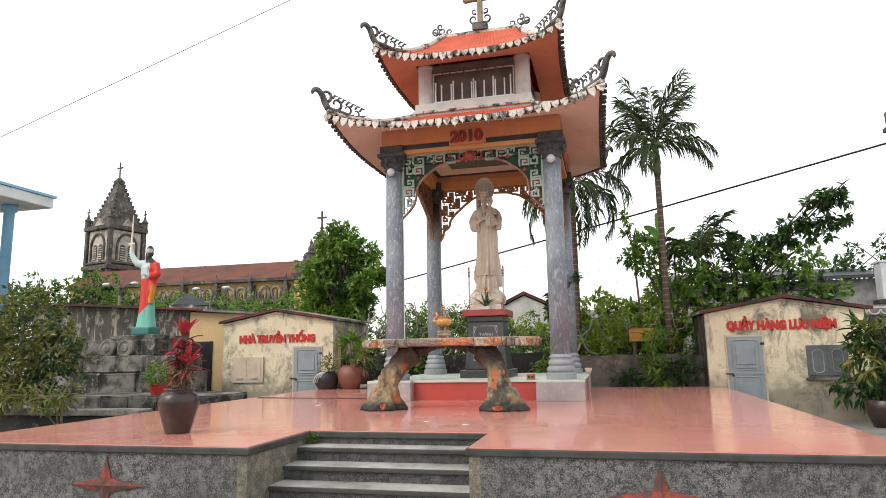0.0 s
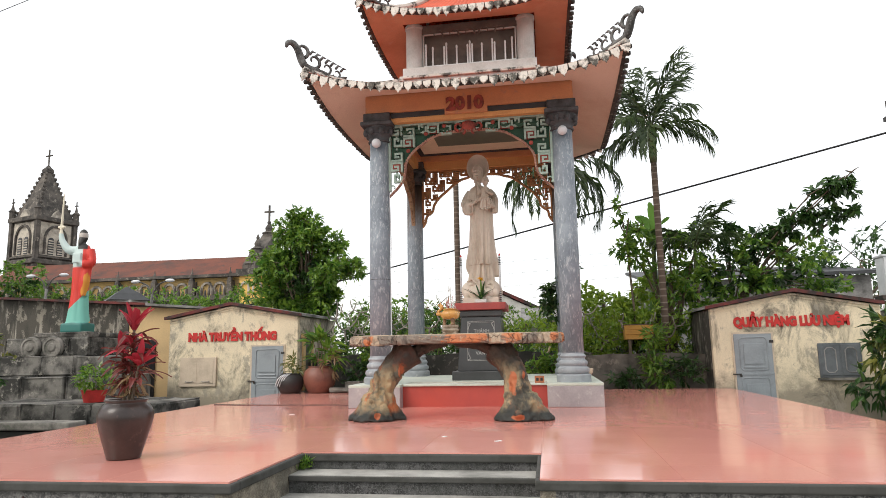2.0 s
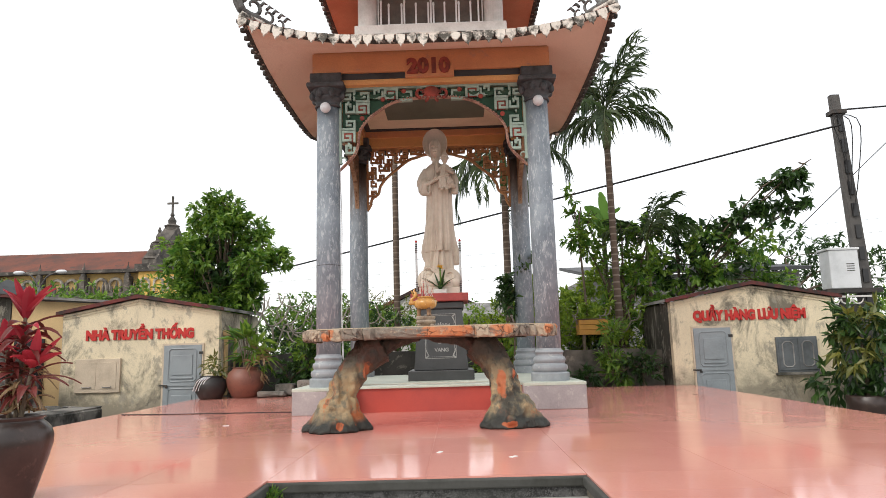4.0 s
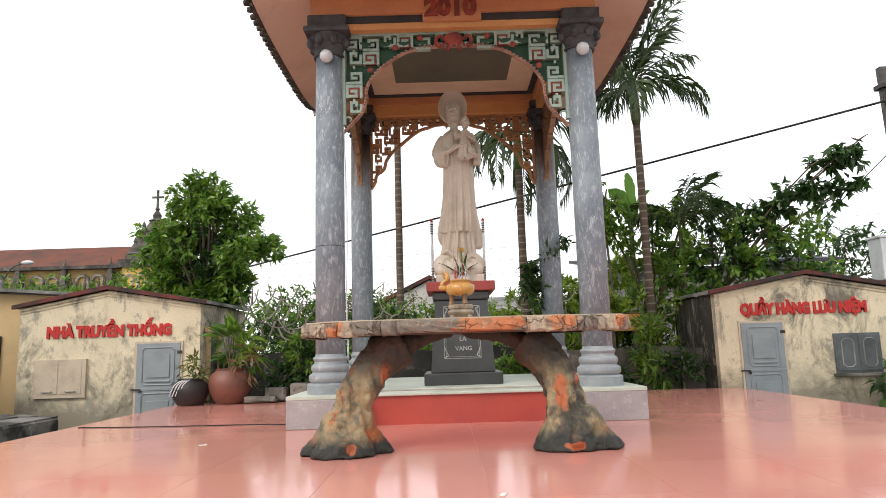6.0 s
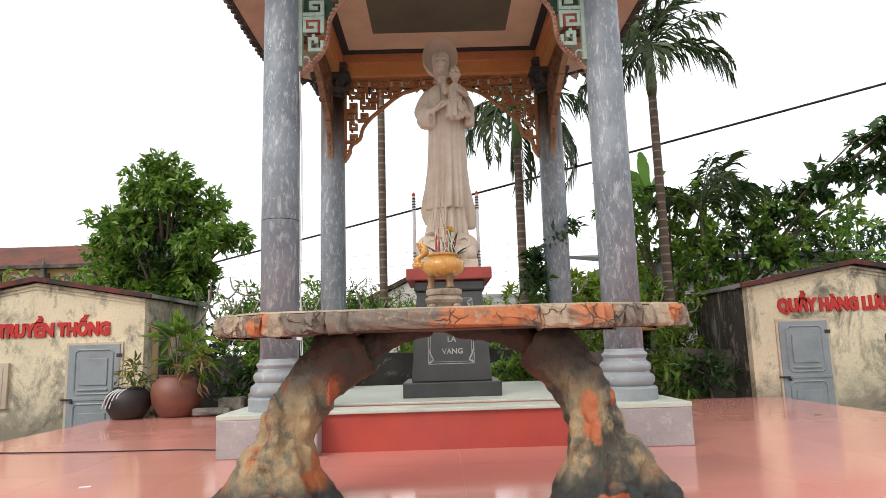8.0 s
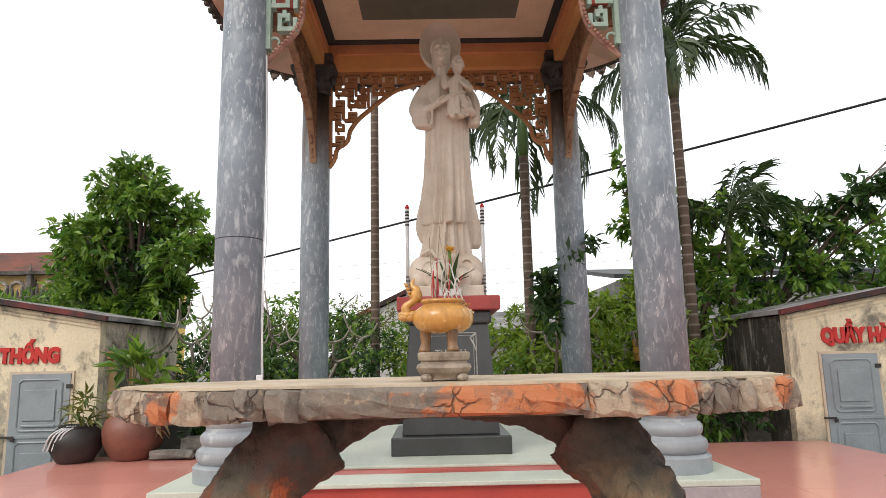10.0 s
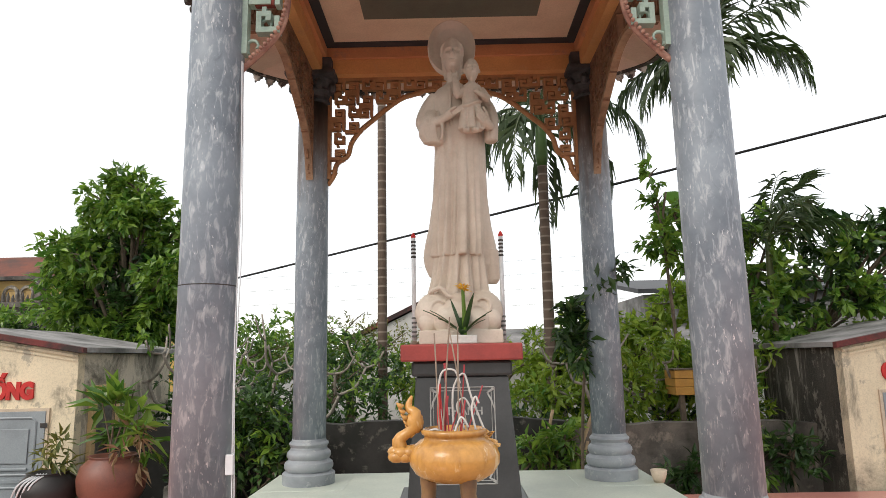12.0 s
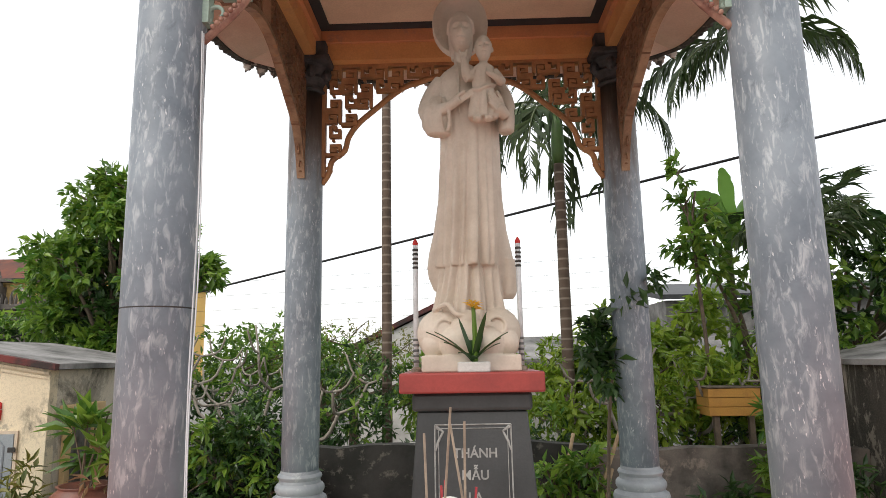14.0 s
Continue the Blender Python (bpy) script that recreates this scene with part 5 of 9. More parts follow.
    # the back panel flares out lower on both sides
    creased(bm, [(x - 0.01, y + 0.075, 2.905, 0.225, 0.075, 0.05), (x - 0.005, y + 0.075, 2.92, 0.25, 0.085, 0.05), (x + 0.005, y + 0.07, 3.0, 0.292, 0.10, 0.05), (x + 0.005, y + 0.065, 3.07, 0.302, 0.105, 0.04), (x + 0.003, y + 0.055, 3.17, 0.286, 0.108, 0.03), (x + 0.005, y + 0.045, 3.32, 0.252, 0.105, 0.0), (x + 0.01, y + 0.035, 3.52, 0.226, 0.10, 0.0), (x + 0.012, y + 0.02, 3.75, 0.205, 0.10, 0.0)], ((-70, -66, 1, 12), (-110, -116, 1, 12)), 72)
    creased(bm, [(x + 0.23, y + 0.075, 2.85, 0.062, 0.03, 0.0), (x + 0.25, y + 0.07, 2.88, 0.062, 0.045, 0.0), (x + 0.262, y + 0.065, 2.97, 0.062, 0.06, 0.0), (x + 0.25, y + 0.06, 3.12, 0.06, 0.07, 0.0)], (), 24)
    # front seam
    tube(bm, spline([(x - 0.055, y - 0.088, 4.47), (x - 0.05, y - 0.135, 4.36), (x - 0.055, y - 0.147, 4.22), (x - 0.05, y - 0.15, 4.10)], 12), 0.0075, 6)
    # wide sleeve that hangs from the forearm, its opening towards the middle
    tube(bm, spline([(x - 0.165, y + 0.0, 4.40), (x - 0.225, y - 0.01, 4.30), (x - 0.262, y - 0.04, 4.18), (x - 0.245, y - 0.09, 4.12)], 12), [0.065, 0.068, 0.07, 0.072, 0.074, 0.076, 0.078, 0.08, 0.08, 0.078, 0.072, 0.06], 14)
    creased(bm, [(x - 0.19, y - 0.10, 3.962, 0.055, 0.04, 0.0), (x - 0.195, y - 0.10, 3.975, 0.082, 0.062, 0.0), (x - 0.208, y - 0.095, 4.03, 0.102, 0.078, 0.10), (x - 0.215, y - 0.09, 4.10, 0.102, 0.085, 0.10), (x - 0.21, y - 0.08, 4.17, 0.088, 0.08, 0.05), (x - 0.20, y - 0.06, 4.25, 0.06, 0.06, 0.0)], ((-60, -50, 1.4, 16), (-110, -120, 0.8, 18)), 60)
    tube(bm, spline([(x - 0.145, y - 0.165, 4.175), (x - 0.125, y - 0.175, 4.12), (x - 0.122, y - 0.168, 4.04), (x - 0.135, y - 0.15, 3.985)], 12), 0.014, 8)
    tube(bm, [(x - 0.19, y - 0.12, 4.135), (x - 0.13, y - 0.165, 4.15)], [0.048, 0.036], 12)
    palm_of(bm, (x - 0.13, y - 0.17, 4.145), [(x + 0.045, y - 0.225, 4.215 + 0.016 * q) for q in range(3)] + [(x - 0.01, y - 0.235, 4.235)], 0.030, 0.0125)
    # other sleeve, its fingers spread on the child
    tube(bm, spline([(x + 0.165, y + 0.0, 4.40), (x + 0.235, y - 0.01, 4.31), (x + 0.268, y - 0.05, 4.19), (x + 0.255, y - 0.11, 4.12)], 12), [0.062, 0.065, 0.066, 0.067, 0.068, 0.069, 0.07, 0.07, 0.069, 0.066, 0.06, 0.05], 14)
    creased(bm, [(x + 0.265, y - 0.09, 3.975, 0.04, 0.045, 0.0), (x + 0.268, y - 0.09, 3.99, 0.055, 0.065, 0.0), (x + 0.272, y - 0.085, 4.08, 0.058, 0.078, 0.1), (x + 0.27, y - 0.075, 4.18, 0.056, 0.072, 0.05), (x + 0.25, y - 0.05, 4.28, 0.05, 0.06, 0.0)], ((-100, -115, 1.2, 18),), 48)
    palm_of(bm, (x + 0.262, y - 0.155, 4.075), [(x + 0.142 + 0.004 * q, y - 0.275, 4.135 + 0.027 * q) for q in range(4)], 0.036, 0.0135)
    tube(bm, [(x + 0.245, y - 0.19, 4.12), (x + 0.222, y - 0.21, 4.19), (x + 0.20, y - 0.225, 4.232)], [0.017, 0.015, 0.010], 8)
    # neck, face, scarf round it and the dished round hat behind
    hx, hz = x - 0.03, 4.735
    loft(bm, [(x - 0.026, y - 0.01, 4.48, 0.056, 0.056, 0.0), (hx, y - 0.02, 4.64, 0.05, 0.052, 0.0)], 24)
    carved_head(bm, hx, y - 0.06, hz, 1.0)
    # hair swept back under a narrow band
    loft(bm, [(hx, y + 0.035, 4.58, 0.07, 0.05, 0.0), (hx, y + 0.02, 4.68, 0.088, 0.075, 0.0), (hx, y + 0.005, 4.78, 0.092, 0.092, 0.0), (hx, y - 0.012, 4.85, 0.080, 0.10, 0.0), (hx, y - 0.015, 4.90, 0.045, 0.07, 0.0)], 36)
    tube(bm, spline([(hx - 0.09, y + 0.0, 4.765), (hx - 0.074, y - 0.075, 4.825), (hx, y - 0.125, 4.845), (hx + 0.074, y - 0.075, 4.825), (hx + 0.09, y + 0.0, 4.765)], 24), 0.014, 8)
    hat = []
    for r, d in ((1.0, 0.0), (0.985, -0.018), (0.95, -0.012), (0.75, 0.018), (0.5, 0.035), (0.2, 0.045)):
        hat.append([bm.verts.new((hx - 0.002 + 0.204 * r * math.cos(t), y + 0.06 + d, 4.878 + 0.245 * r * math.sin(t))) for t in np.linspace(0, 2 * math.pi, 64, endpoint=False)])
    back = [bm.verts.new((v.co.x, y + 0.125, v.co.z)) for v in hat[0]]
    for p, q in zip([back] + hat, hat):
        for i in range(64):
            bm.faces.new((p[i], p[(i + 1) % 64], q[(i + 1) % 64], q[i]))
    bm.faces.new(back[::-1])
    bm.faces.new(hat[-1])
    # the child sits on the arm, one hand raised to the chin
    cx, cy = x + 0.112, y - 0.19
    creased(bm, [(cx - 0.005, cy, 4.045, 0.095, 0.068, 0.1), (cx - 0.005, cy - 0.002, 4.055, 0.105, 0.076, 0.12), (cx - 0.002, cy, 4.13, 0.100, 0.074, 0.10), (cx + 0.0, cy, 4.20, 0.088, 0.068, 0.06), (cx + 0.002, cy, 4.255, 0.074, 0.060, 0.0), (cx + 0.004, cy, 4.30, 0.078, 0.058, 0.05), (cx + 0.006, cy, 4.37, 0.084, 0.056, 0.05), (cx + 0.006, cy, 4.415, 0.072, 0.048, 0.0), (cx + 0.006, cy, 4.445, 0.032, 0.032, 0.0)],
            ((-75, -65, 1.2, 14), (-110, -120, 1.2, 14), (-40, -35, 0.8, 12)), 72)
    tube(bm, spline([(cx - 0.082, cy - 0.02, 4.245), (cx - 0.03, cy - 0.064, 4.235), (cx + 0.04, cy - 0.06, 4.262), (cx + 0.08, cy - 0.02, 4.275)], 14), 0.013, 8)
    loft(bm, [(cx + 0.006, cy, 4.42, 0.028, 0.028, 0.0), (cx + 0.008, cy, 4.48, 0.027, 0.028, 0.0)], 14)
    carved_head(bm, cx + 0.010, cy - 0.012, 4.545, 0.66)
    ball(bm, (cx + 0.010, cy + 0.006, 4.565), 0.064, 0.98, 1.0, 1.15, 18)
    for sx in (-1, 1):
        ball(bm, (cx + 0.010 + sx * 0.064, cy + 0.0, 4.54), 0.013, 0.5, 0.8, 1.5, 8)
        ball(bm, (cx - 0.01 + sx * 0.036, cy - 0.075, 4.022), 0.027, 1.15, 1.6, 0.8, 10)
    tube(bm, spline([(cx - 0.062, cy - 0.005, 4.385), (cx - 0.105, cy - 0.03, 4.33), (cx - 0.118, cy - 0.03, 4.41), (cx - 0.125, cy - 0.02, 4.475)], 10), [0.033, 0.034, 0.035, 0.035, 0.033, 0.032, 0.030, 0.027, 0.023, 0.02], 10)
    for q in (-0.020, 0.0, 0.020):
        tube(bm, [(cx - 0.126 + q * 0.5, cy - 0.02, 4.465), (cx - 0.13 + q * 1.3, cy - 0.012, 4.545 if q else 4.525)], [0.0125, 0.008], 7)
    tube(bm, spline([(cx + 0.078, cy, 4.385), (cx + 0.122, cy - 0.025, 4.30), (cx + 0.09, cy - 0.075, 4.305), (cx + 0.02, cy - 0.09, 4.345)], 10), [0.032, 0.034, 0.035, 0.034, 0.032, 0.028, 0.024, 0.02, 0.017, 0.011], 10)
    ob = part("madonna_statue", bm, M["stone_white"], None, smooth=True)
    tagged(ob, "white carved stone statue of a robed figure with a child", "statue")
    return sculpt(ob, 0.0055, 1)


madonna()

for sx in (-1, 1):
    x = -2.54 + sx * 0.345
    rod = thing("led_candle", "slim silver ringed rod with a red tip on the pedestal slab", "candle", (x, 12.78, 2.372), "rods beside the statue")
    part("foot", lathe(bmesh.new(), [(0.035, 0), (0.035, 0.02), (0.015, 0.035)], (0, 0, 0), 14), M["pale_ceramic"], rod)
    part("stem", lathe(bmesh.new(), [(0.017, 0.03), (0.017, 0.84)], (0, 0, 0), 12), worn("brushed_silver", (0.66, 0.67, 0.68), (0.50, 0.51, 0.52), 8.0, rough=0.35), rod, smooth=True)
    for i in range(5):
        part("ring", lathe(bmesh.new(), [(0.0175, 0), (0.0205, 0.004), (0.0205, 0.012), (0.0175, 0.016)], (0, 0, 0.06 + 0.035 * i), 12), M["cement"], rod)
        part("ring", lathe(bmesh.new(), [(0.0175, 0), (0.0205, 0.004), (0.0205, 0.012), (0.0175, 0.016)], (0, 0, 0.68 + 0.03 * i), 12), M["iron"], rod)
    part("tip", lathe(bmesh.new(), [(0.017, 0.84), (0.020, 0.852), (0.012, 0.872), (0.002, 0.885)], (0, 0, 0), 12), M["letter_red"], rod, "red bulb tip")

# potted bromeliad in front of the statue
pl = thing("flower_pot", "white square pot of strap leaves with a yellow flower", "potted plant", (-2.515, 12.51, 2.372))
part("pot", boxm((-0.10, -0.07, 0), (0.10, 0.07, 0.062), 0.008), M["white_wall"], pl)
rng = np.random.default_rng(11)
for i in range(13):
    t = i * 2.4
    L = rng.uniform(0.22, 0.40)
    tilt = rng.uniform(0.35, 1.15)
    d = Vector((math.cos(t) * math.sin(tilt), math.sin(t) * math.sin(tilt) * 0.6, math.cos(tilt)))
    s = Vector((-math.sin(t), math.cos(t), 0))
    bm = bmesh.new()
    prev = None
    for j in range(7):
        f = j / 6
        p = Vector((0, 0, 0.06)) + d * (L * f) - Vector((0, 0, 1)) * (0.10 * f * f * math.sin(tilt))
        w = 0.032 * (0.55 + 0.9 * f) * (1 - f) ** 0.75 + 0.001
        cur = (bm.verts.new(p + s * w + Vector((0, 0, 0.006))), bm.verts.new(p), bm.verts.new(p - s * w + Vector((0, 0, 0.006))))
        if prev:
            bm.faces.new((prev[0], cur[0], cur[1], prev[1]))
            bm.faces.new((prev[1], cur[1], cur[2], prev[2]))
        prev = cur
    part("leaf", bm, M["leaf_dark"], pl)
part("stem", tube(bmesh.new(), [(0.01, 0, 0.06), (0.012, -0.01, 0.22), (0.005, -0.01, 0.40)], [0.018, 0.016, 0.012], 8), M["leaf_a"], pl)
n = 34
t = rng.uniform(0, 6.28, n)
ob = leaf_mesh("petals", np.stack([np.zeros(n) + 0.005, np.zeros(n) - 0.01, rng.uniform(0.38, 0.42, n)], 1), np.tile([0, 0, 1.0], (n, 1)), np.stack([np.cos(t), np.sin(t), rng.uniform(0.0, 0.8, n)], 1), rng.uniform(0.05, 0.085, n), np.full(n, 0.018), M["petal"])
ob.parent = pl
ob["label"] = "yellow petals"

# brick lying on the plinth by the front column
bk = thing("loose_brick", "small orange hollow brick lying on the plinth", "brick", (-1.56, 11.42, TOPZ))
part("block", boxm((-0.07, -0.05, 0), (0.07, 0.05, 0.10), 0.004), worn("orange_brick", (0.42, 0.15, 0.07), (0.26, 0.09, 0.05), 9.0), bk)
for i, dx in enumerate((-0.03, 0.03)):
    part("hole", boxm((dx - 0.018, -0.053, 0.03), (dx + 0.018, -0.049, 0.075)), M["opening_dark"], bk)
wp = thing("white_flower_pot", "small white pot beside the back column", "pot", (CX + COL + 0.38, BACK - 0.28, TOPZ + 0.006))
part("bowl", lathe(bmesh.new(), [(0.045, 0), (0.065, 0.05), (0.078, 0.11), (0.07, 0.115), (0.05, 0.08)], (0, 0, 0), 20), M["shutter"], wp, smooth=True)

# ---- the altar table ----
TZ = 1.775
table = thing("altar_table", "cement altar table painted as bark on two trunk-shaped legs", "table", (-2.55, 9.7, FLOOR))


def slab_outline(off=0.0, n=110):
    out = []
    rr = random.Random(2)
    for i in range(n):
        t = 2 * math.pi * i / n
        c, s = math.cos(t), math.sin(t)
        x = (1.352 + off) * math.copysign(abs(c) ** 0.5, c)
        y = (0.46 + off) * math.copysign(abs(s) ** 0.62, s)
        y -= 0.05 * (x / 1.28) ** 2 * (1 if s < 0 else -1) * -1
        out.append((-2.568 + x + 0.012 * math.sin(9 * t) + 0.006 * rr.uniform(-1, 1), 9.70 + y + 0.015 * math.sin(7 * t + 1) + 0.006 * rr.uniform(-1, 1)))
    return out


wpart("slab_core", prism(bmesh.new(), slab_outline(-0.035), "z", TZ - 0.118, TZ - 0.010), M["bark"], table)
fine = slab_outline(0.0, 260)
inner_rim = slab_outline(-0.05, 260)
rr = random.Random(9)
start = 0
while start < 260:
    run = min(rr.choice((3, 4, 5, 6, 7, 9, 12, 14)), 260 - start)
    tilt_a, tilt_b = rr.uniform(-0.02, 0.02), rr.uniform(-0.02, 0.02)
    bm = bmesh.new()
    proud = rr.uniform(-0.008, 0.016)
    zt, zb = TZ - rr.uniform(0.004, 0.016), TZ - rr.uniform(0.105, 0.135)
    cols = []
    for q in range(run + 1):
        i = (start + q) % 260
        o, n_ = Vector(fine[i]), Vector(inner_rim[i])
        d = (o - n_).normalized()
        end = 0.55 if q in (0, run) else 1.0
        if q == 0:
            o = o.lerp(Vector(fine[(i + 1) % 260]), 0.12)
        if q == run:
            o = o.lerp(Vector(fine[(i - 1) % 260]), 0.12)
        e = o + d * (proud * end - (0.012 if end < 1 else 0.0))
        w1, w2, w3 = (rr.uniform(-0.011, 0.011) for _ in range(3))
        tl = Vector((-d.y, d.x)) * (tilt_a if q == 0 else tilt_b if q == run else 0.0)
        cols.append([bm.verts.new((n_.x, n_.y, zt)), bm.verts.new((e.x - d.x * 0.010, e.y - d.y * 0.010, zt + w1 * 0.5)), bm.verts.new((e.x + d.x * w1, e.y + d.y * w1, zt - 0.02 + w2)), bm.verts.new((e.x + d.x * w2, e.y + d.y * w2, (zt + zb) / 2 + w3)),
                     bm.verts.new((e.x + d.x * w3 + tl.x, e.y + d.y * w3 + tl.y, zb + 0.018 + w1)), bm.verts.new((e.x - d.x * 0.016 + tl.x, e.y - d.y * 0.016 + tl.y, zb + w2 * 0.6)), bm.verts.new((n_.x, n_.y, zb))])
    for p, q_ in zip(cols, cols[1:]):
        for k in range(6):
            bm.faces.new((p[k], p[k + 1], q_[k + 1], q_[k]))
    bm.faces.new(cols[0])
    bm.faces.new(cols[-1][::-1])
    bmesh.ops.recalc_face_normals(bm, faces=bm.faces)
    wpart("rim_plate", bm, M["edge"], table)
    start += run
wpart("tabletop", prism(bmesh.new(), slab_outline(-0.03), "z", TZ - 0.008, TZ + 0.002), M["table_top"], table, "weathered buff tabletop")


def leg(sx):
    """A flared trunk that leans in under the slab and forks to the middle."""
    bm = bmesh.new()
    x0 = -2.65 + sx * 0.90
    q_in = 0.43 if sx < 0 else 0.31
    top = TZ - 0.19
    path = spline([(x0 + sx * 0.03, 9.50, FLOOR + 0.02), (x0 - sx * 0.02, 9.52, 1.0), (x0 - sx * q_in * 0.22, 9.56, 1.22), (x0 - sx * q_in * 0.55, 9.64, 1.44), (x0 - sx * q_in, 9.70, top)], 16)
    tube(bm, path, [0.26, 0.235, 0.20, 0.175, 0.16, 0.152, 0.148, 0.148, 0.15, 0.153, 0.157, 0.162, 0.17, 0.175, 0.18, 0.19], 20)
    # spreading foot
    loft(bm, [(x0 + sx * 0.01, 9.47, FLOOR + 0.002, 0.365, 0.29, 0.15), (x0 + sx * 0.01, 9.47, FLOOR + 0.05, 0.345, 0.27, 0.15), (x0, 9.48, FLOOR + 0.11, 0.29, 0.235, 0.14), (x0, 9.49, FLOOR + 0.19, 0.235, 0.205, 0.12), (x0 - sx * 0.01, 9.51, FLOOR + 0.32, 0.185, 0.17, 0.05)], 64, folds=3, seed=1.2 + sx)
    ball(bm, (x0 - sx * 0.02, 9.21, FLOOR + 0.075), 0.06, 1.0, 0.6, 1.0, 12)
    # branch towards the middle and out to the end
    tube(bm, spline([(x0 - sx * q_in * 0.6, 9.64, 1.46), (x0 - sx * (q_in + 0.14), 9.70, 1.625), (x0 - sx * 0.86, 9.70, TZ - 0.09)], 9), [0.13, 0.115, 0.10, 0.088, 0.078, 0.07, 0.062, 0.056, 0.05], 12)
    tube(bm, spline([(x0 - sx * q_in * 0.5, 9.60, 1.40), (x0 - sx * q_in * 0.55, 9.66, 1.56), (x0 - sx * q_in * 0.45, 9.72, TZ - 0.16)], 7), [0.11, 0.10, 0.09, 0.08, 0.07, 0.06, 0.06], 12)
    # knots and peeling plates
    rr = random.Random(20 + sx)
    for i in range(16):
        f = rr.uniform(0.05, 0.75)
        p = path[int(f * 15)]
        t = rr.uniform(-2.6, -0.5)
        r = 0.16 + 0.1 * (1 - f) ** 3
        ball(bm, (p.x + r * math.cos(t), p.y + r * math.sin(t), p.z), rr.uniform(0.022, 0.04), 1.0, 0.7, rr.uniform(2.0, 4.5), 8)
    for v in bm.verts:
        if v.co.z < FLOOR + 0.002:
            v.co.z = FLOOR + 0.002
        if v.co.z > TZ - 0.05:
            v.co.z = TZ - 0.05
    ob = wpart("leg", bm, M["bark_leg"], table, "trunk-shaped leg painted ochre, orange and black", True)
    sculpt(ob, 0.016, 1)
    tex = bpy.data.textures.new("bark_lumps", "CLOUDS")
    tex.noise_scale = 0.07
    dm = ob.modifiers.new("lumps", "DISPLACE")
    dm.texture, dm.strength, dm.mid_level, dm.texture_coords = tex, 0.05, 0.5, "GLOBAL"
    lift = ob.modifiers.new("facets", "SMOOTH")
    lift.iterations = 1
    return ob


leg(-1)
leg(1)

# ---- incense burner ----
BX, BY = -2.61, 9.52
burner = thing("incense_burner", "gold-glazed ceramic incense burner on a round stand", "incense burner", (BX, BY, TZ))
burner.scale = (0.97, 0.97, 0.87)
bm = lathe(bmesh.new(), [(0.082, 0.0), (0.088, 0.012), (0.104, 0.03), (0.112, 0.048), (0.108, 0.062), (0.094, 0.07), (0.092, 0.076), (0.102, 0.082), (0.106, 0.098), (0.106, 0.112), (0.098, 0.118), (0.03, 0.118)], (0, 0, 0.012), 32)
for k in range(4):
    t = math.pi / 4 + math.pi / 2 * k
    ball(bm, (0.098 * math.cos(t), 0.098 * math.sin(t), 0.018), 0.026, 1, 1, 0.7, 8)
part("stand", bm, M["pale_ceramic"], burner, "dusty fluted stand")
for k in range(3):
    t = -math.pi / 2 + 2 * math.pi / 3 * k + 0.5
    bm = tube(bmesh.new(), spline([(0.078 * math.cos(t), 0.078 * math.sin(t), 0.13), (0.072 * math.cos(t), 0.072 * math.sin(t), 0.17), (0.072 * math.cos(t), 0.072 * math.sin(t), 0.205), (0.07 * math.cos(t), 0.07 * math.sin(t), 0.25)], 9), [0.026, 0.023, 0.020, 0.020, 0.021, 0.022, 0.024, 0.027, 0.03], 12)
    part("foot", bm, worn("brown_glazed_foot", (0.26, 0.14, 0.06), (0.12, 0.07, 0.04), 12.0, rough=0.4) if k == 0 else bpy.data.materials["brown_glazed_foot"], burner, "brown moulded foot", smooth=True)
bm = lathe(bmesh.new(), [(0.04, 0.212), (0.08, 0.216), (0.108, 0.236), (0.123, 0.262), (0.125, 0.288), (0.116, 0.314), (0.094, 0.332), (0.083, 0.338), (0.083, 0.346), (0.090, 0.35), (0.092, 0.36), (0.083, 0.366), (0.075, 0.36), (0.072, 0.34), (0.03, 0.338)], (0, 0, 0), 40)
part("bowl", bm, M["gold"], burner, smooth=True)
part("sand", lathe(bmesh.new(), [(0.073, 0.341), (0.05, 0.348), (0.01, 0.35)], (0, 0, 0), 24), M["pale_ceramic"], burner)
for sx in (-1, 1):
    bm = bmesh.new()
    tube(bm, spline([(sx * 0.095, 0, 0.31), (sx * 0.140, 0, 0.30), (sx * 0.150, 0, 0.335), (sx * 0.115, -0.005, 0.365), (sx * 0.105, -0.005, 0.41), (sx * 0.125, 0, 0.43), (sx * 0.115, 0, 0.465)], 20), [0.013, 0.015, 0.017, 0.019, 0.021, 0.021, 0.02, 0.018, 0.016, 0.016, 0.017, 0.018, 0.018, 0.017, 0.015, 0.013, 0.011, 0.009, 0.006, 0.003], 10)
    for q in range(6):
        tube(bm, [(sx * (0.112 + 0.006 * q), -0.004, 0.345 + 0.017 * q), (sx * (0.128 + 0.006 * q), -0.006, 0.36 + 0.017 * q)], [0.012, 0.002], 5)
    for q in range(5):
        ball(bm, (sx * (0.11 + 0.012 * q), -0.015, 0.285 + 0.012 * (q % 2)), 0.02, 1.2, 0.9, 0.9, 8)
    ball(bm, (sx * 0.158, -0.004, 0.30), 0.022, 1.2, 1, 0.8, 10)
    ball(bm, (sx * 0.108, 0.0, 0.385), 0.03, 0.9, 0.8, 1.2, 10)
    ob = part("handle", bm, M["gold"], burner, "gold dragon handle", smooth=True)
    if sx > 0:
        ob.scale = (0.62, 0.7, 0.28)
        ob.location = (0.018, 0.045, 0.225)
rr = random.Random(31)
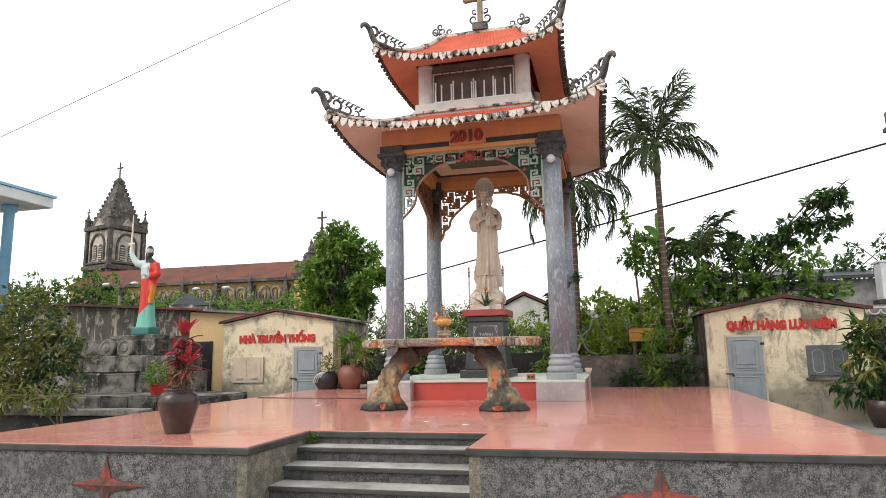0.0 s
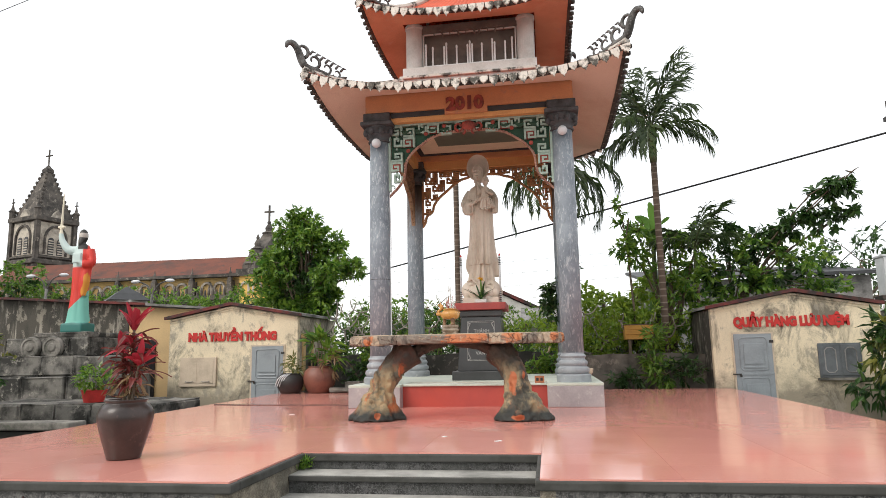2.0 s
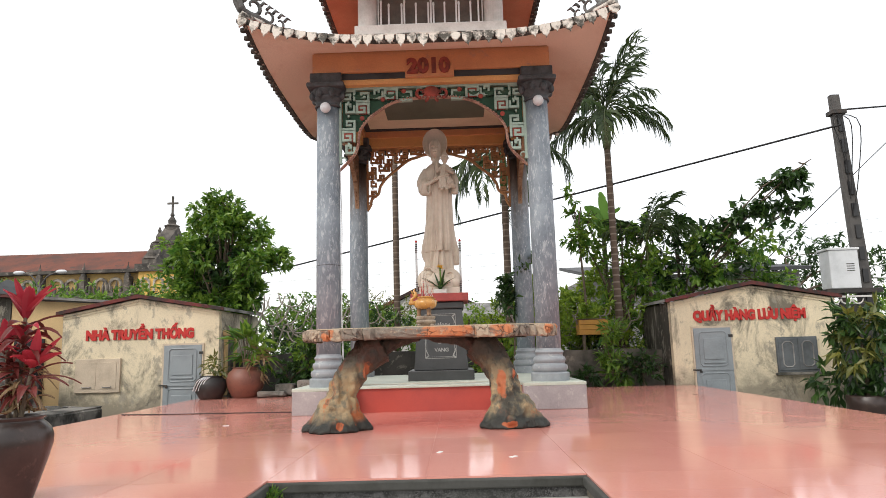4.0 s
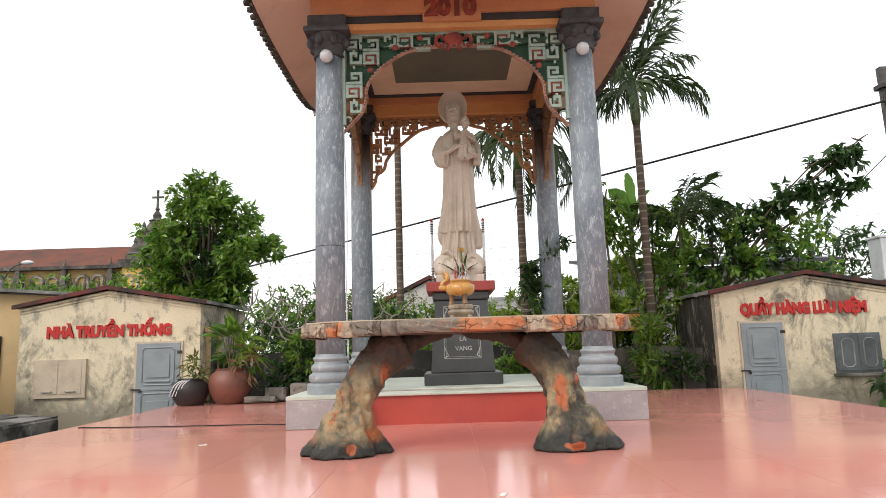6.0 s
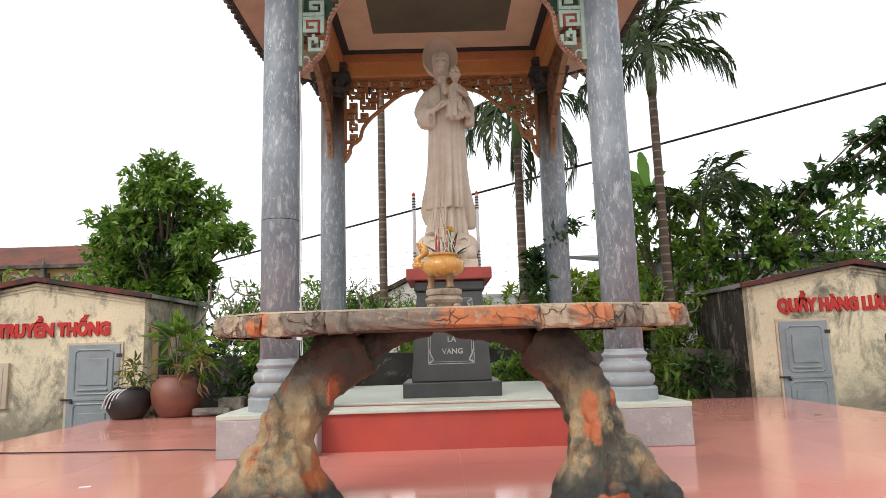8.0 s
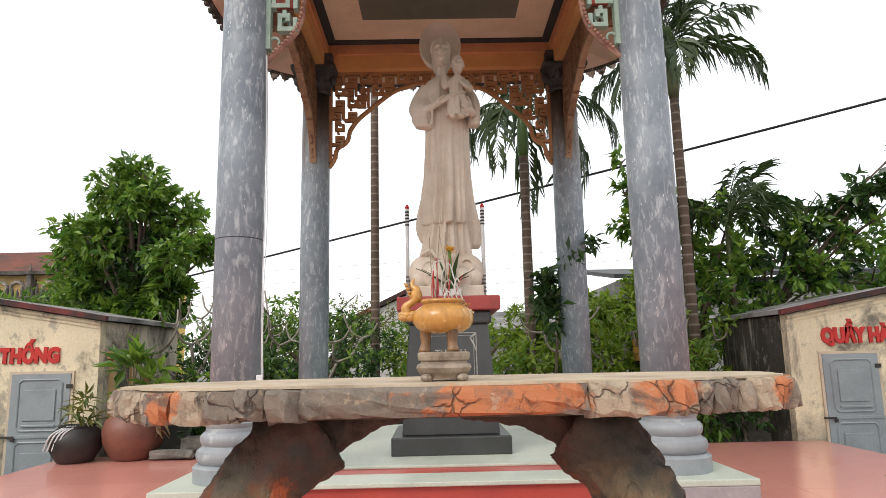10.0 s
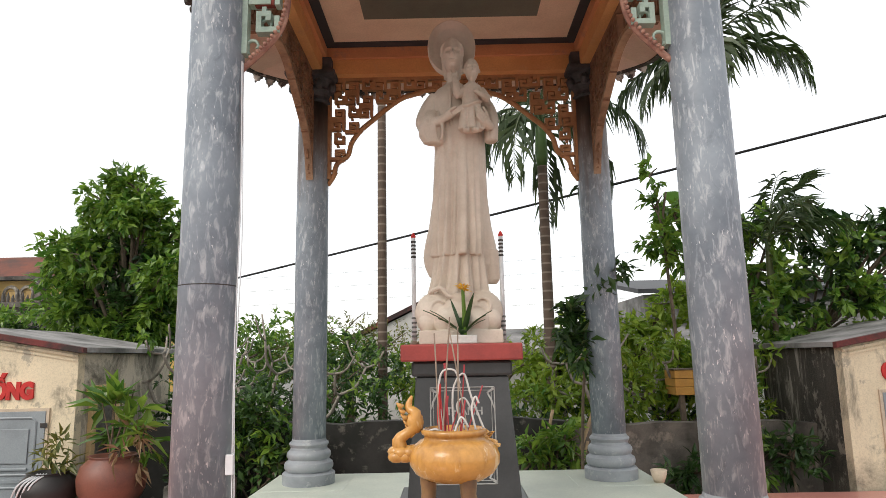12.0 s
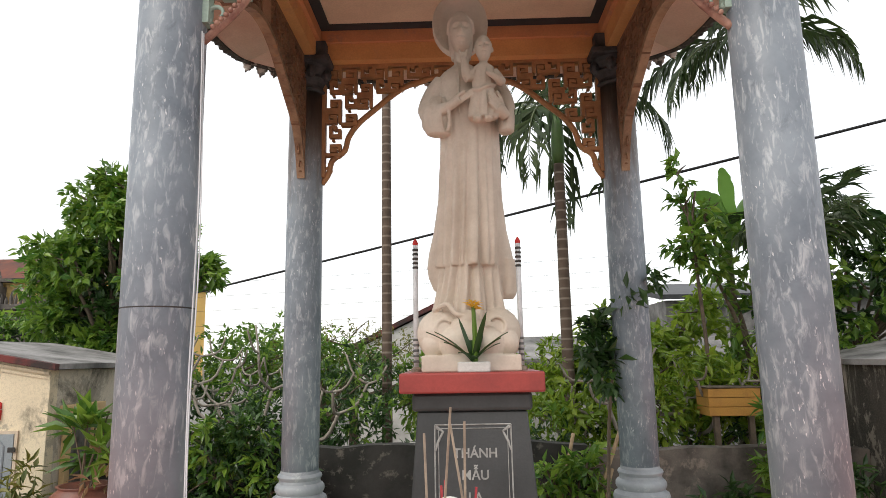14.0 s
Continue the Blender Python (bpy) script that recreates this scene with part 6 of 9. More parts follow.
for i in range(13):
    x0, y0 = rr.uniform(-0.04, 0.04), rr.uniform(-0.04, 0.04)
    dx, dy = rr.uniform(-0.05, 0.05), rr.uniform(-0.02, 0.06)
    h = rr.uniform(0.10, 0.24) if i > 3 else rr.uniform(0.30, 0.38)
    part("stick", tube(bmesh.new(), [(x0, y0, 0.345), (x0 + dx, y0 + dy, 0.345 + h)], 0.0022, 5), M["incense"] if i > 3 else M["pale_ceramic"], burner)
for i, (x0, pts) in enumerate(((-0.03, ((0, 0, 0.36), (-0.01, 0, 0.47), (0.0, 0, 0.535), (0.035, 0, 0.54), (0.05, 0, 0.50))), (0.0, ((0, 0, 0.36), (0.0, 0, 0.48), (0.03, 0, 0.53), (0.05, 0, 0.46), (0.085, 0, 0.355))),
                             (0.03, ((0, 0, 0.36), (-0.02, 0, 0.43), (0.0, 0, 0.455), (0.02, 0, 0.42))), (0.02, ((-0.02, -0.03, 0.35), (0.0, -0.03, 0.40), (0.02, -0.03, 0.37))), (-0.05, ((-0.03, -0.02, 0.355), (0.0, -0.02, 0.365), (0.03, -0.02, 0.35))),
                             (0.06, ((0, -0.02, 0.36), (-0.01, -0.02, 0.42), (0.0, -0.02, 0.46), (0.01, -0.02, 0.44))))):
    part("ash_curl", tube(bmesh.new(), spline([(x0 + p[0], p[1], p[2]) for p in pts], 18), 0.003, 6), M["ash"], burner, "curled white incense ash", True)
part("ribbon", tube(bmesh.new(), spline([(-0.035, 0.0, 0.35), (-0.04, 0.0, 0.42), (-0.036, 0.0, 0.50)], 8), [0.006, 0.007, 0.007, 0.006, 0.006, 0.005, 0.004, 0.003], 6), M["letter_red"], burner, "bundle of red sticks")

# ---- the two small houses ----
def gable_house(name, label, x0, x1, y0, y1, eave, ridge, rx, side_mat, sign, sx0, sx1, sz, ssize):
    h = thing(name, label, "house", (x0, y0, GROUND))
    t = 0.14
    front = [(x0, GROUND), (x1, GROUND), (x1, eave), (rx, ridge), (x0, eave)]
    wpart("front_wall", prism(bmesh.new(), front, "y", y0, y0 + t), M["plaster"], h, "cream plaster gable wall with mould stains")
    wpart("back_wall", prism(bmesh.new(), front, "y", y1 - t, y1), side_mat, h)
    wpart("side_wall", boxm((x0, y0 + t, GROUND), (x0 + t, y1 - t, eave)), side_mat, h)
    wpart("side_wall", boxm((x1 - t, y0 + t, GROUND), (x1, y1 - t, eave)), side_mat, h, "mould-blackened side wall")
    # roof slabs with a red fascia and two rendered mouldings
    for sx, xe in ((-1, x0), (1, x1)):
        k = (ridge - eave) / abs(rx - xe)
        xo = xe + sx * 0.10
        zo = eave - k * 0.10
        bm = prism(bmesh.new(), [(xo, zo + 0.025), (rx, ridge + 0.025), (rx, ridge + 0.085), (xo, zo + 0.085)], "y", y0 - 0.02, y1 + 0.08)
        wpart("roof_slab", bm, M["roof_grey"], h, "weathered grey roof sheet")
        bm = prism(bmesh.new(), [(xo, zo + 0.015), (rx, ridge + 0.015), (rx, ridge + 0.085), (xo, zo + 0.08)], "y", y0 - 0.10, y0 - 0.021)
        wpart("verge_board", bm, M["trim_red"], h, "dull red verge board")
        for q in (0.02, 0.07):
            bm = prism(bmesh.new(), [(xe, eave - q - 0.028), (rx, ridge - q - 0.028), (rx, ridge - q), (xe, eave - q)], "y", y0 - 0.035 + q * 0.3, y0 - 0.001)
            wpart("verge_moulding", bm, M["plaster"], h)
    lettering("sign_text", sign, ssize, 0.012, pose((sx0 + sx1) / 2, y0 - 0.013, sz, 90, 0, 0), M["letter_red"], h, sx1 - sx0, 0.017, "red painted relief letters")
    return h


def panel_door(h, x0, x1, y, top, bottom):
    d = wpart("door", boxm((x0, y - 0.03, bottom), (x1, y + 0.0, top), 0.004), M["door"], h, "blue-grey panelled door")
    for lo, hi in (((x0 - 0.035, bottom), (x0 - 0.002, top + 0.035)), ((x1 + 0.002, bottom), (x1 + 0.035, top + 0.035)), ((x0 - 0.002, top + 0.002), (x1 + 0.002, top + 0.035))):
        wpart("door_case", boxm((lo[0], y - 0.022, lo[1]), (hi[0], y, hi[1])), M["shutter"], h)
    mid = top - (top - bottom) * 0.46
    def sub(nm, bm, mat):
        ob = part(nm, bm, mat)
        ob.parent = d
        return ob
    sub("lock_rail", boxm((x0, y - 0.042, mid - 0.02), (x1, y - 0.031, mid + 0.02), 0.003), M["door"])
    w = x1 - x0
    for za, zb in ((mid + 0.07, top - 0.07), (mid - 0.60, mid - 0.07)):
        bm = bmesh.new()
        xa, xb = x0 + 0.10 * w / 0.74, x1 - 0.10 * w / 0.74
        c = 0.045
        ring = [(xa + c, za), (xb - c, za), (xb, za + c), (xb, zb - c), (xb - c, zb), (xa + c, zb), (xa, zb - c), (xa, za + c)]
        tube(bm, [(p[0], y - 0.031, p[1]) for p in ring + ring[:1]], 0.014, 6)
        sub("panel_mould", bm, M["door"])
        bm = boxm((xa + 0.07, y - 0.045, za + 0.12), (xb - 0.07, y - 0.031, zb - 0.12), 0.008)
        sub("panel_field", bm, M["door"])
        sub("panel_bar", boxm((xa + 0.06, y - 0.05, za + 0.045), (xb - 0.06, y - 0.031, za + 0.075), 0.008), M["door"])
    sub("bolt", boxm((x0 - 0.07, y - 0.06, mid - 0.012), (x0 + 0.09, y - 0.043, mid + 0.012), 0.004), M["iron"])
    sub("padlock", boxm((x0 + 0.06, y - 0.07, mid - 0.055), (x0 + 0.10, y - 0.044, mid - 0.012), 0.005), M["iron"])
    for hz in (top - 0.18, bottom + 0.3):
        sub("hinge", boxm((x1 - 0.05, y - 0.04, hz), (x1 + 0.03, y - 0.031, hz + 0.05), 0.003), M["iron"])
    return d


hl = gable_house("heritage_house", "small cream plaster house with red lettering and blue-grey door", -10.03, -6.93, 15.35, 17.85, 2.40, 2.68, -8.52, M["plaster_side"], "NHÀ TRUYỀN THỐNG", -9.55, -7.42, 1.90, 0.25)
panel_door(hl, -7.99, -7.25, 15.35, 1.75, GROUND + 0.05)
# closed cream shutter with two hatches
sh = wpart("shutter", boxm((-9.71, 15.30, 0.88), (-8.83, 15.349, 1.53), 0.008), M["shutter"], hl, "closed cream double shutter")
for xa, xb in ((-9.64, -9.30), (-9.24, -8.90)):
    ob = part("hatch", boxm((xa, 15.292, 0.95), (xb, 15.301, 1.46), 0.003), M["shutter"])
    ob.parent = sh
    ob = part("handle", tube(bmesh.new(), [(xa + 0.08, 15.285, 1.00), (xa + 0.10, 15.275, 0.985), (xb - 0.10, 15.275, 0.985), (xb - 0.08, 15.285, 1.00)], 0.009, 6), M["roof_grey"])
    ob.parent = sh
# doorway in the side wall with a cream surround
for lo, hi in (((-6.93, 15.62, 0.75), (-6.87, 15.72, 1.92)), ((-6.93, 16.15, 0.75), (-6.87, 16.25, 1.92)), ((-6.93, 15.55, 1.92), (-6.84, 16.32, 2.02))):
    wpart("side_surround", boxm(lo, hi, 0.008), M["cream"], hl)
wpart("side_shutter", boxm((-6.93, 15.72, 0.75), (-6.91, 16.15, 1.92)), M["rock"], hl)

hr = gable_house("souvenir_house", "small mouldy cream house with red lettering, door and shuttered window", 1.84, 4.98, 15.25, 17.2, 2.30, 2.585, 3.41, M["plaster_dark"], "QUẦY HÀNG LƯU NIỆM", 2.26, 4.40, 1.94, 0.25)
panel_door(hr, 2.235, 2.94, 15.25, 1.79, GROUND + 0.05)
win = wpart("window", boxm((3.77, 15.20, 0.92), (4.54, 15.249, 1.58), 0.006), M["shutter_grey"], hr, "grey-green window with two closed leaves")
for xa, xb in ((3.80, 4.14), (4.17, 4.51)):
    ob = part("leaf", boxm((xa, 15.185, 0.96), (xb, 15.199, 1.55), 0.005), M["shutter_grey"])
    ob.parent = win
    c = 0.05
    ring = [(xa + 0.07 + c, 1.02), (xb - 0.07 - c, 1.02), (xb - 0.07, 1.02 + c), (xb - 0.07, 1.49 - c), (xb - 0.07 - c, 1.49), (xa + 0.07 + c, 1.49), (xa + 0.07, 1.49 - c), (xa + 0.07, 1.02 + c)]
    ob = part("leaf_mould", tube(bmesh.new(), [(p[0], 15.183, p[1]) for p in ring + ring[:1]], 0.012, 6), M["roof_grey"])
    ob.parent = win
ob = part("sill", boxm((3.72, 15.16, 0.87), (4.60, 15.249, 0.918), 0.006), M["rock"])
ob.parent = win

# ---- walls behind and beside the terrace ----
def rough_wall(name, x0, x1, y0, y1, top, mat, label, step=0.35):
    bm = bmesh.new()
    n = max(2, int((x1 - x0) / step))
    out = [(x0, GROUND)] + [(x1, GROUND)] + [(x1 - (x1 - x0) * i / n, top + 0.05 * noise.noise(Vector((x0 + i * 0.7, y0, top)))) for i in range(n + 1)]
    prism(bm, out, "y", y0, y1)
    ob = part(name, bm, mat)
    return tagged(ob, label, "wall", kind="structure")


rough_wall("wall_back", -6.8, -1.2, 15.95, 16.15, 1.50, M["wall_moss"], "low black mossy cement wall behind the pavilion")
rough_wall("wall_back_right", -1.19, 1.83, 15.90, 16.12, 1.42, M["wall_grime"], "low grimy grey block wall behind the pavilion")
wl_ = thing("yard_building", "long mould-stained wall with a cream end and thin red roof edge", "building", (-13, 16.6, GROUND))
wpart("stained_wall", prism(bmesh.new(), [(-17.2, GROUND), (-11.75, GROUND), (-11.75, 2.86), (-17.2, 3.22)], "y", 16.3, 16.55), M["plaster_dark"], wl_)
wpart("cream_wall", prism(bmesh.new(), [(-11.74, GROUND), (-9.4, GROUND), (-9.4, 2.66), (-11.74, 2.82)], "y", 16.32, 16.55), M["cream"], wl_)
wpart("roof_edge", prism(bmesh.new(), [(-17.3, 3.23), (-11.2, 2.83), (-11.2, 2.89), (-17.3, 3.29)], "y", 16.1, 19.0), M["trim_red"], wl_)
wpart("corrugated_roof", prism(bmesh.new(), [(-11.19, 2.82), (-9.2, 2.66), (-9.2, 2.71), (-11.19, 2.88)], "y", 16.1, 19.0), M["roof_grey"], wl_)
# flat dark sheet on the wall instead of a real opening
wpart("doorway", boxm((-11.62, 16.28, GROUND), (-10.98, 16.325, 1.98)), M["opening_dark"], wl_, "dark sheet that stands for the doorway")

# stone grotto wall with the standing figure
grot = thing("rock_terrace", "stepped wall of rough grey stone blocks", "stone wall", (-11, 13.6, GROUND))
rr = random.Random(12)
def stone(x0, x1, y0, y1, z0, z1):
    bm = boxm((x0, y0, z0), (x1, y1, z1), 0.03)
    for v in bm.verts:
        v.co += Vector((rr.uniform(-1, 1), rr.uniform(-1, 1), rr.uniform(-1, 0.4))) * 0.025
    wpart("stone", bm, M["rock_dark"], grot)
for y, za, zb, xa, xb in ((11.6, GROUND, 0.42, -11.5, -7.7), (11.65, 0.43, 0.80, -11.5, -7.75), (13.0, GROUND, 0.72, -13.5, -9.0), (13.05, 0.73, 1.22, -13.4, -9.6), (13.5, 1.23, 1.62, -13.2, -10.3), (13.8, 1.63, 2.0, -12.9, -10.9)):
    x = xa
    while x < xb - 0.25:
        w = min(rr.uniform(0.5, 1.0), xb - x)
        stone(x + 0.015, x + w - 0.015, y, y + 1.4, za, zb)
        x += w
stone(-12.35, -11.05, 13.95, 15.0, 2.0, 2.12)
for dx in (-0.40, 0.12):
    bm = lathe(bmesh.new(), [(0.22, 0.0), (0.235, 0.05), (0.215, 0.11), (0.17, 0.12), (0.15, 0.10), (0.10, 0.10), (0.07, 0.125), (0.01, 0.13)], (0, 0, 0), 20)
    bm.transform(Matrix.Translation((-11.80 + dx, 13.80, 1.80)) @ Matrix.Rotation(math.pi / 2, 4, "X") @ Matrix.Rotation(dx, 4, "Z"))
    wpart("carved_roundel", bm, M["rock"], grot, "round carved stone relief")


def saint():
    x, y, z = -11.82, 14.45, 2.0
    bm = bmesh.new()
    box(bm, (x - 0.34, y - 0.3, z), (x + 0.34, y + 0.3, z + 0.22), 0.03)
    loft(bm, [(x, y, z + 0.22, 0.34, 0.28, 0.04), (x, y, z + 0.5, 0.29, 0.24, 0.06), (x, y, z + 0.95, 0.24, 0.20, 0.05), (x + 0.02, y, z + 1.4, 0.27, 0.2, 0.03), (x + 0.02, y, z + 1.85, 0.28, 0.18, 0.02), (x + 0.01, y, z + 2.05, 0.20, 0.14, 0.0), (x, y, z + 2.12, 0.08, 0.08, 0.0)], 48, folds=7)
    ball(bm, (x, y, z + 2.3), 0.15, 0.85, 0.9, 1.15, 18)
    loft(bm, [(x - 0.01, y - 0.10, z + 1.98, 0.03, 0.03, 0.0), (x - 0.01, y - 0.10, z + 2.12, 0.09, 0.06, 0.0), (x, y - 0.06, z + 2.22, 0.11, 0.08, 0.0)], 16)
    tube(bm, spline([(x - 0.2, y, z + 1.95), (x - 0.42, y - 0.08, z + 1.98), (x - 0.62, y - 0.12, z + 2.22), (x - 0.66, y - 0.12, z + 2.42)], 10), [0.12, 0.115, 0.11, 0.105, 0.1, 0.09, 0.08, 0.07, 0.06, 0.05], 12)
    tube(bm, [(x - 0.66, y - 0.12, z + 2.36), (x - 0.65, y - 0.12, z + 3.35)], [0.045, 0.02], 8)
    box(bm, (x - 0.78, y - 0.15, z + 2.50), (x - 0.54, y - 0.09, z + 2.56), 0.01)
    tube(bm, spline([(x + 0.26, y, z + 1.95), (x + 0.36, y - 0.05, z + 1.65), (x + 0.24, y - 0.22, z + 1.6), (x + 0.05, y - 0.26, z + 1.72)], 10), [0.12, 0.12, 0.12, 0.12, 0.115, 0.11, 0.1, 0.08, 0.06, 0.04], 12)
    box(bm, (x - 0.08, y - 0.33, z + 1.62), (x + 0.2, y - 0.24, z + 1.86), 0.01)
    loft(bm, [(x + 0.20, y - 0.10, z + 0.85, 0.10, 0.10, 0.1), (x + 0.22, y - 0.10, z + 1.2, 0.14, 0.14, 0.08), (x + 0.26, y - 0.06, z + 1.7, 0.13, 0.13, 0.03)], 24, folds=5)
    ob = tagged(part("saint_statue", bm, robe, smooth=True), "painted statue of a robed bearded figure raising a sword", "statue")
    ob.matrix_basis = Matrix.Translation((x + 0.12, y, z + 0.12)) @ Matrix.Diagonal((0.76, 0.76, 0.945, 1)) @ Matrix.Translation((-x, -y, -z))
    return sculpt(ob, 0.022, 1)


def painted_robe():
    """Mint gown low down, red cloak with an orange lining, white sleeve and grey head."""
    k = Nodes("painted_robe")
    k.pos = k.n("ShaderNodeTexCoord").outputs["Object"]
    def along(v, origin):
        d = k.n("ShaderNodeVectorMath")
        d.operation = "DOT_PRODUCT"
        k.l(k.pos, d.inputs[0])
        d.inputs[1].default_value = v
        a = k.n("ShaderNodeMath")
        k.l(d.outputs["Value"], a.inputs[0])
        a.inputs[1].default_value = -origin
        return a.outputs[0]
    z = along((0, 0, 1), 0.0)
    across = along((0.8, 0.6, 0), 0.8 * -11.82 + 0.6 * 14.45)
    ahead = along((0.6, -0.8, 0), 0.6 * -11.82 - 0.8 * 14.45)
    slant = k.n("ShaderNodeMath")
    k.l(z, slant.inputs[0])
    k.l(k.mul(across, -0.9), slant.inputs[1])
    col = k.mix(k.ramp(slant.outputs[0], 2.78, 2.80), (0.16, 0.46, 0.38), (0.60, 0.035, 0.022))
    fold = k.mul(k.ramp(k.noise(3.0, 2.0, 0.5, (1.0, 1.0, 0.35)), 0.54, 0.56), k.ramp(across, -0.02, 0.02))
    col = k.mix(k.mul(fold, k.ramp(z, 3.45, 3.4)), col, (0.66, 0.27, 0.03))
    col = k.mix(k.mul(k.ramp(across, 0.02, 0.0), k.ramp(z, 3.52, 3.56)), col, (0.50, 0.60, 0.58))
    col = k.mix(k.mul(k.ramp(across, -0.36, -0.38), k.ramp(z, 4.36, 4.38)), col, (0.70, 0.64, 0.50))
    head = k.mul(k.ramp(z, 4.09, 4.11), k.ramp(across, -0.24, -0.22))
    col = k.mix(head, col, (0.50, 0.46, 0.42))
    black = (0.018, 0.016, 0.014)
    col = k.mix(k.mul(head, k.ramp(ahead, 0.04, 0.02)), col, black)
    col = k.mix(k.mul(head, k.ramp(z, 4.365, 4.375)), col, black)
    col = k.mix(k.mul(k.mul(k.ramp(z, 3.96, 3.98), k.ramp(across, -0.13, -0.12)), k.mul(k.ramp(z, 4.27, 4.25), k.ramp(across, 0.13, 0.12))), col, black)
    col = k.mix(k.ramp(z, 2.24, 2.22), col, (0.03, 0.16, 0.14))
    return k.done(col, 0.5)


robe = painted_robe()
saint()
for x, y, z, lab in ((-9.35, 12.0, 0.80, "small red plastic pot with a green plant on the stone wall"),):
    p = thing("red_pot", lab, "potted plant", (x, y, z))
    part("pot", lathe(bmesh.new(), [(0.16, 0), (0.21, 0.2), (0.22, 0.21), (0.19, 0.2)], (0, 0, 0), 20), M["letter_red"], p)
    crown("leaves", 40, [(x, y, z + 0.4, 0.3, 0.3, 0.2)], 260, 0.13, 0.05, M["leaf_a"], p)
sgn = thing("name_plate", "small white plate with unreadable dark lines on the stone", "sign", (-8.55, 11.58, 0.62))
part("plate", boxm((-0.17, -0.02, -0.07), (0.17, 0.0, 0.07)), M["white_paint"], sgn)
for i in range(2):
    part("line", boxm((-0.13, -0.024, -0.03 + 0.05 * i), (0.13, -0.021, -0.01 + 0.05 * i)), M["iron"], sgn)
rough_wall("wall_planter", -12.5, -7.5, 9.3, 9.5, 0.62, M["wall_moss"], "low dark cement planter wall beside the terrace")
tagged(part("planter_rim", boxm((-12.5, 9.22, 0.64), (-7.6, 9.56, 0.74), 0.02), M["rock"]), "pale cement rim of the planter", "rim", kind="structure")

# ---- pots and jars ----
dp = thing("dracaena_pot", "dark glazed pot with a crimson-leaved dracaena", "potted plant", (-4.93, 6.52, FLOOR))
dp.scale = (0.9, 0.9, 0.86)
part("pot", lathe(bmesh.new(), [(0.143, 0), (0.15, 0.02), (0.183, 0.14), (0.22, 0.27), (0.242, 0.37), (0.243, 0.42), (0.228, 0.47), (0.197, 0.508), (0.176, 0.523), (0.173, 0.535), (0.19, 0.548), (0.19, 0.56), (0.16, 0.56), (0.15, 0.50), (0.02, 0.49)], (0, 0, 0), 40), M["pot"], dp, smooth=True)
part("soil", lathe(bmesh.new(), [(0.155, 0.515), (0.08, 0.53), (0.01, 0.535)], (0, 0, 0), 20), M["soil"], dp)
rng = np.random.default_rng(21)


def strap_leaf(base, t, rise, length, droop, width, mat):
    """A folded strap leaf that leaves the stem steeply and arches over."""
    d = Vector((math.cos(t), math.sin(t), rise)).normalized()
    s = Vector((-math.sin(t), math.cos(t), rng.uniform(-0.4, 0.4))).normalized()
    bm = bmesh.new()
    prev = None
    for q in range(7):
        g = q / 6
        p = base + d * length * g - Vector((0, 0, 1)) * (droop * g ** 2.2)
        if p.z < 0.57 and math.hypot(p.x, p.y) < 0.30:
            p.z = 0.57 + 0.004 * q
        w = width * math.sin(math.pi * min(0.98, 0.10 + 0.88 * g)) ** 0.8
        cur = (bm.verts.new(p + s * w + Vector((0, 0, 0.010))), bm.verts.new(p), bm.verts.new(p - s * w + Vector((0, 0, 0.010))))
        if prev:
            bm.faces.new((prev[0], cur[0], cur[1], prev[1]))
            bm.faces.new((prev[1], cur[1], cur[2], prev[2]))
        prev = cur
    part("leaf", bm, mat, dp)


for (sx, sy, h, lean, top, mid, low) in ((0.02, 0.0, 0.74, 0.02, 14, 34, 26), (0.07, -0.04, 0.38, 0.07, 11, 10, 12), (-0.05, 0.04, 0.50, -0.05, 4, 16, 16)):
    part("stem", tube(bmesh.new(), [(sx, sy, 0.50), (sx + lean * 0.5, sy, 0.52 + h * 0.5), (sx + lean, sy, 0.52 + h)], [0.017, 0.015, 0.012], 8), M["bark"], dp)
    for j in range(top):
        f = rng.uniform(0.9, 1.0)
        strap_leaf(Vector((sx + lean * f, sy, 0.52 + h * f)), j * 2.4 + rng.uniform(-0.3, 0.3), rng.uniform(0.5, 2.6), rng.uniform(0.22, 0.34), rng.uniform(0.03, 0.10), 0.034, M["leaf_red"])
    for j in range(mid):
        f = rng.uniform(0.42, 0.93)
        strap_leaf(Vector((sx + lean * f, sy, 0.52 + h * f)), j * 2.4 + rng.uniform(-0.4, 0.4), rng.uniform(0.3, 1.2), rng.uniform(0.22, 0.33), rng.uniform(0.10, 0.24), 0.030, M["leaf_maroon"] if rng.random() < 0.82 else M["leaf_red"])
    for j in range(low):
        f = rng.uniform(0.08, 0.5)
        strap_leaf(Vector((sx + lean * f, sy, 0.54 + h * f)), rng.uniform(0, 6.28), rng.uniform(-0.2, 0.9), rng.uniform(0.14, 0.27), rng.uniform(0.10, 0.26), 0.016, M["leaf_dry"] if rng.random() < 0.75 else M["leaf_maroon"])


def jar(name, label, x, y, z, r, h, mat):
    j = thing(name, label, "jar", (x, y, z))
    part("body", lathe(bmesh.new(), [(r * 0.62, 0), (r * 0.7, h * 0.05), (r * 0.95, h * 0.35), (r, h * 0.6), (r * 0.9, h * 0.82), (r * 0.68, h * 0.94), (r * 0.66, h * 0.97), (r * 0.74, h), (r * 0.62, h), (r * 0.56, h * 0.9), (0.02, h * 0.88)], (0, 0, 0), 36), mat, j, smooth=True)
    return j


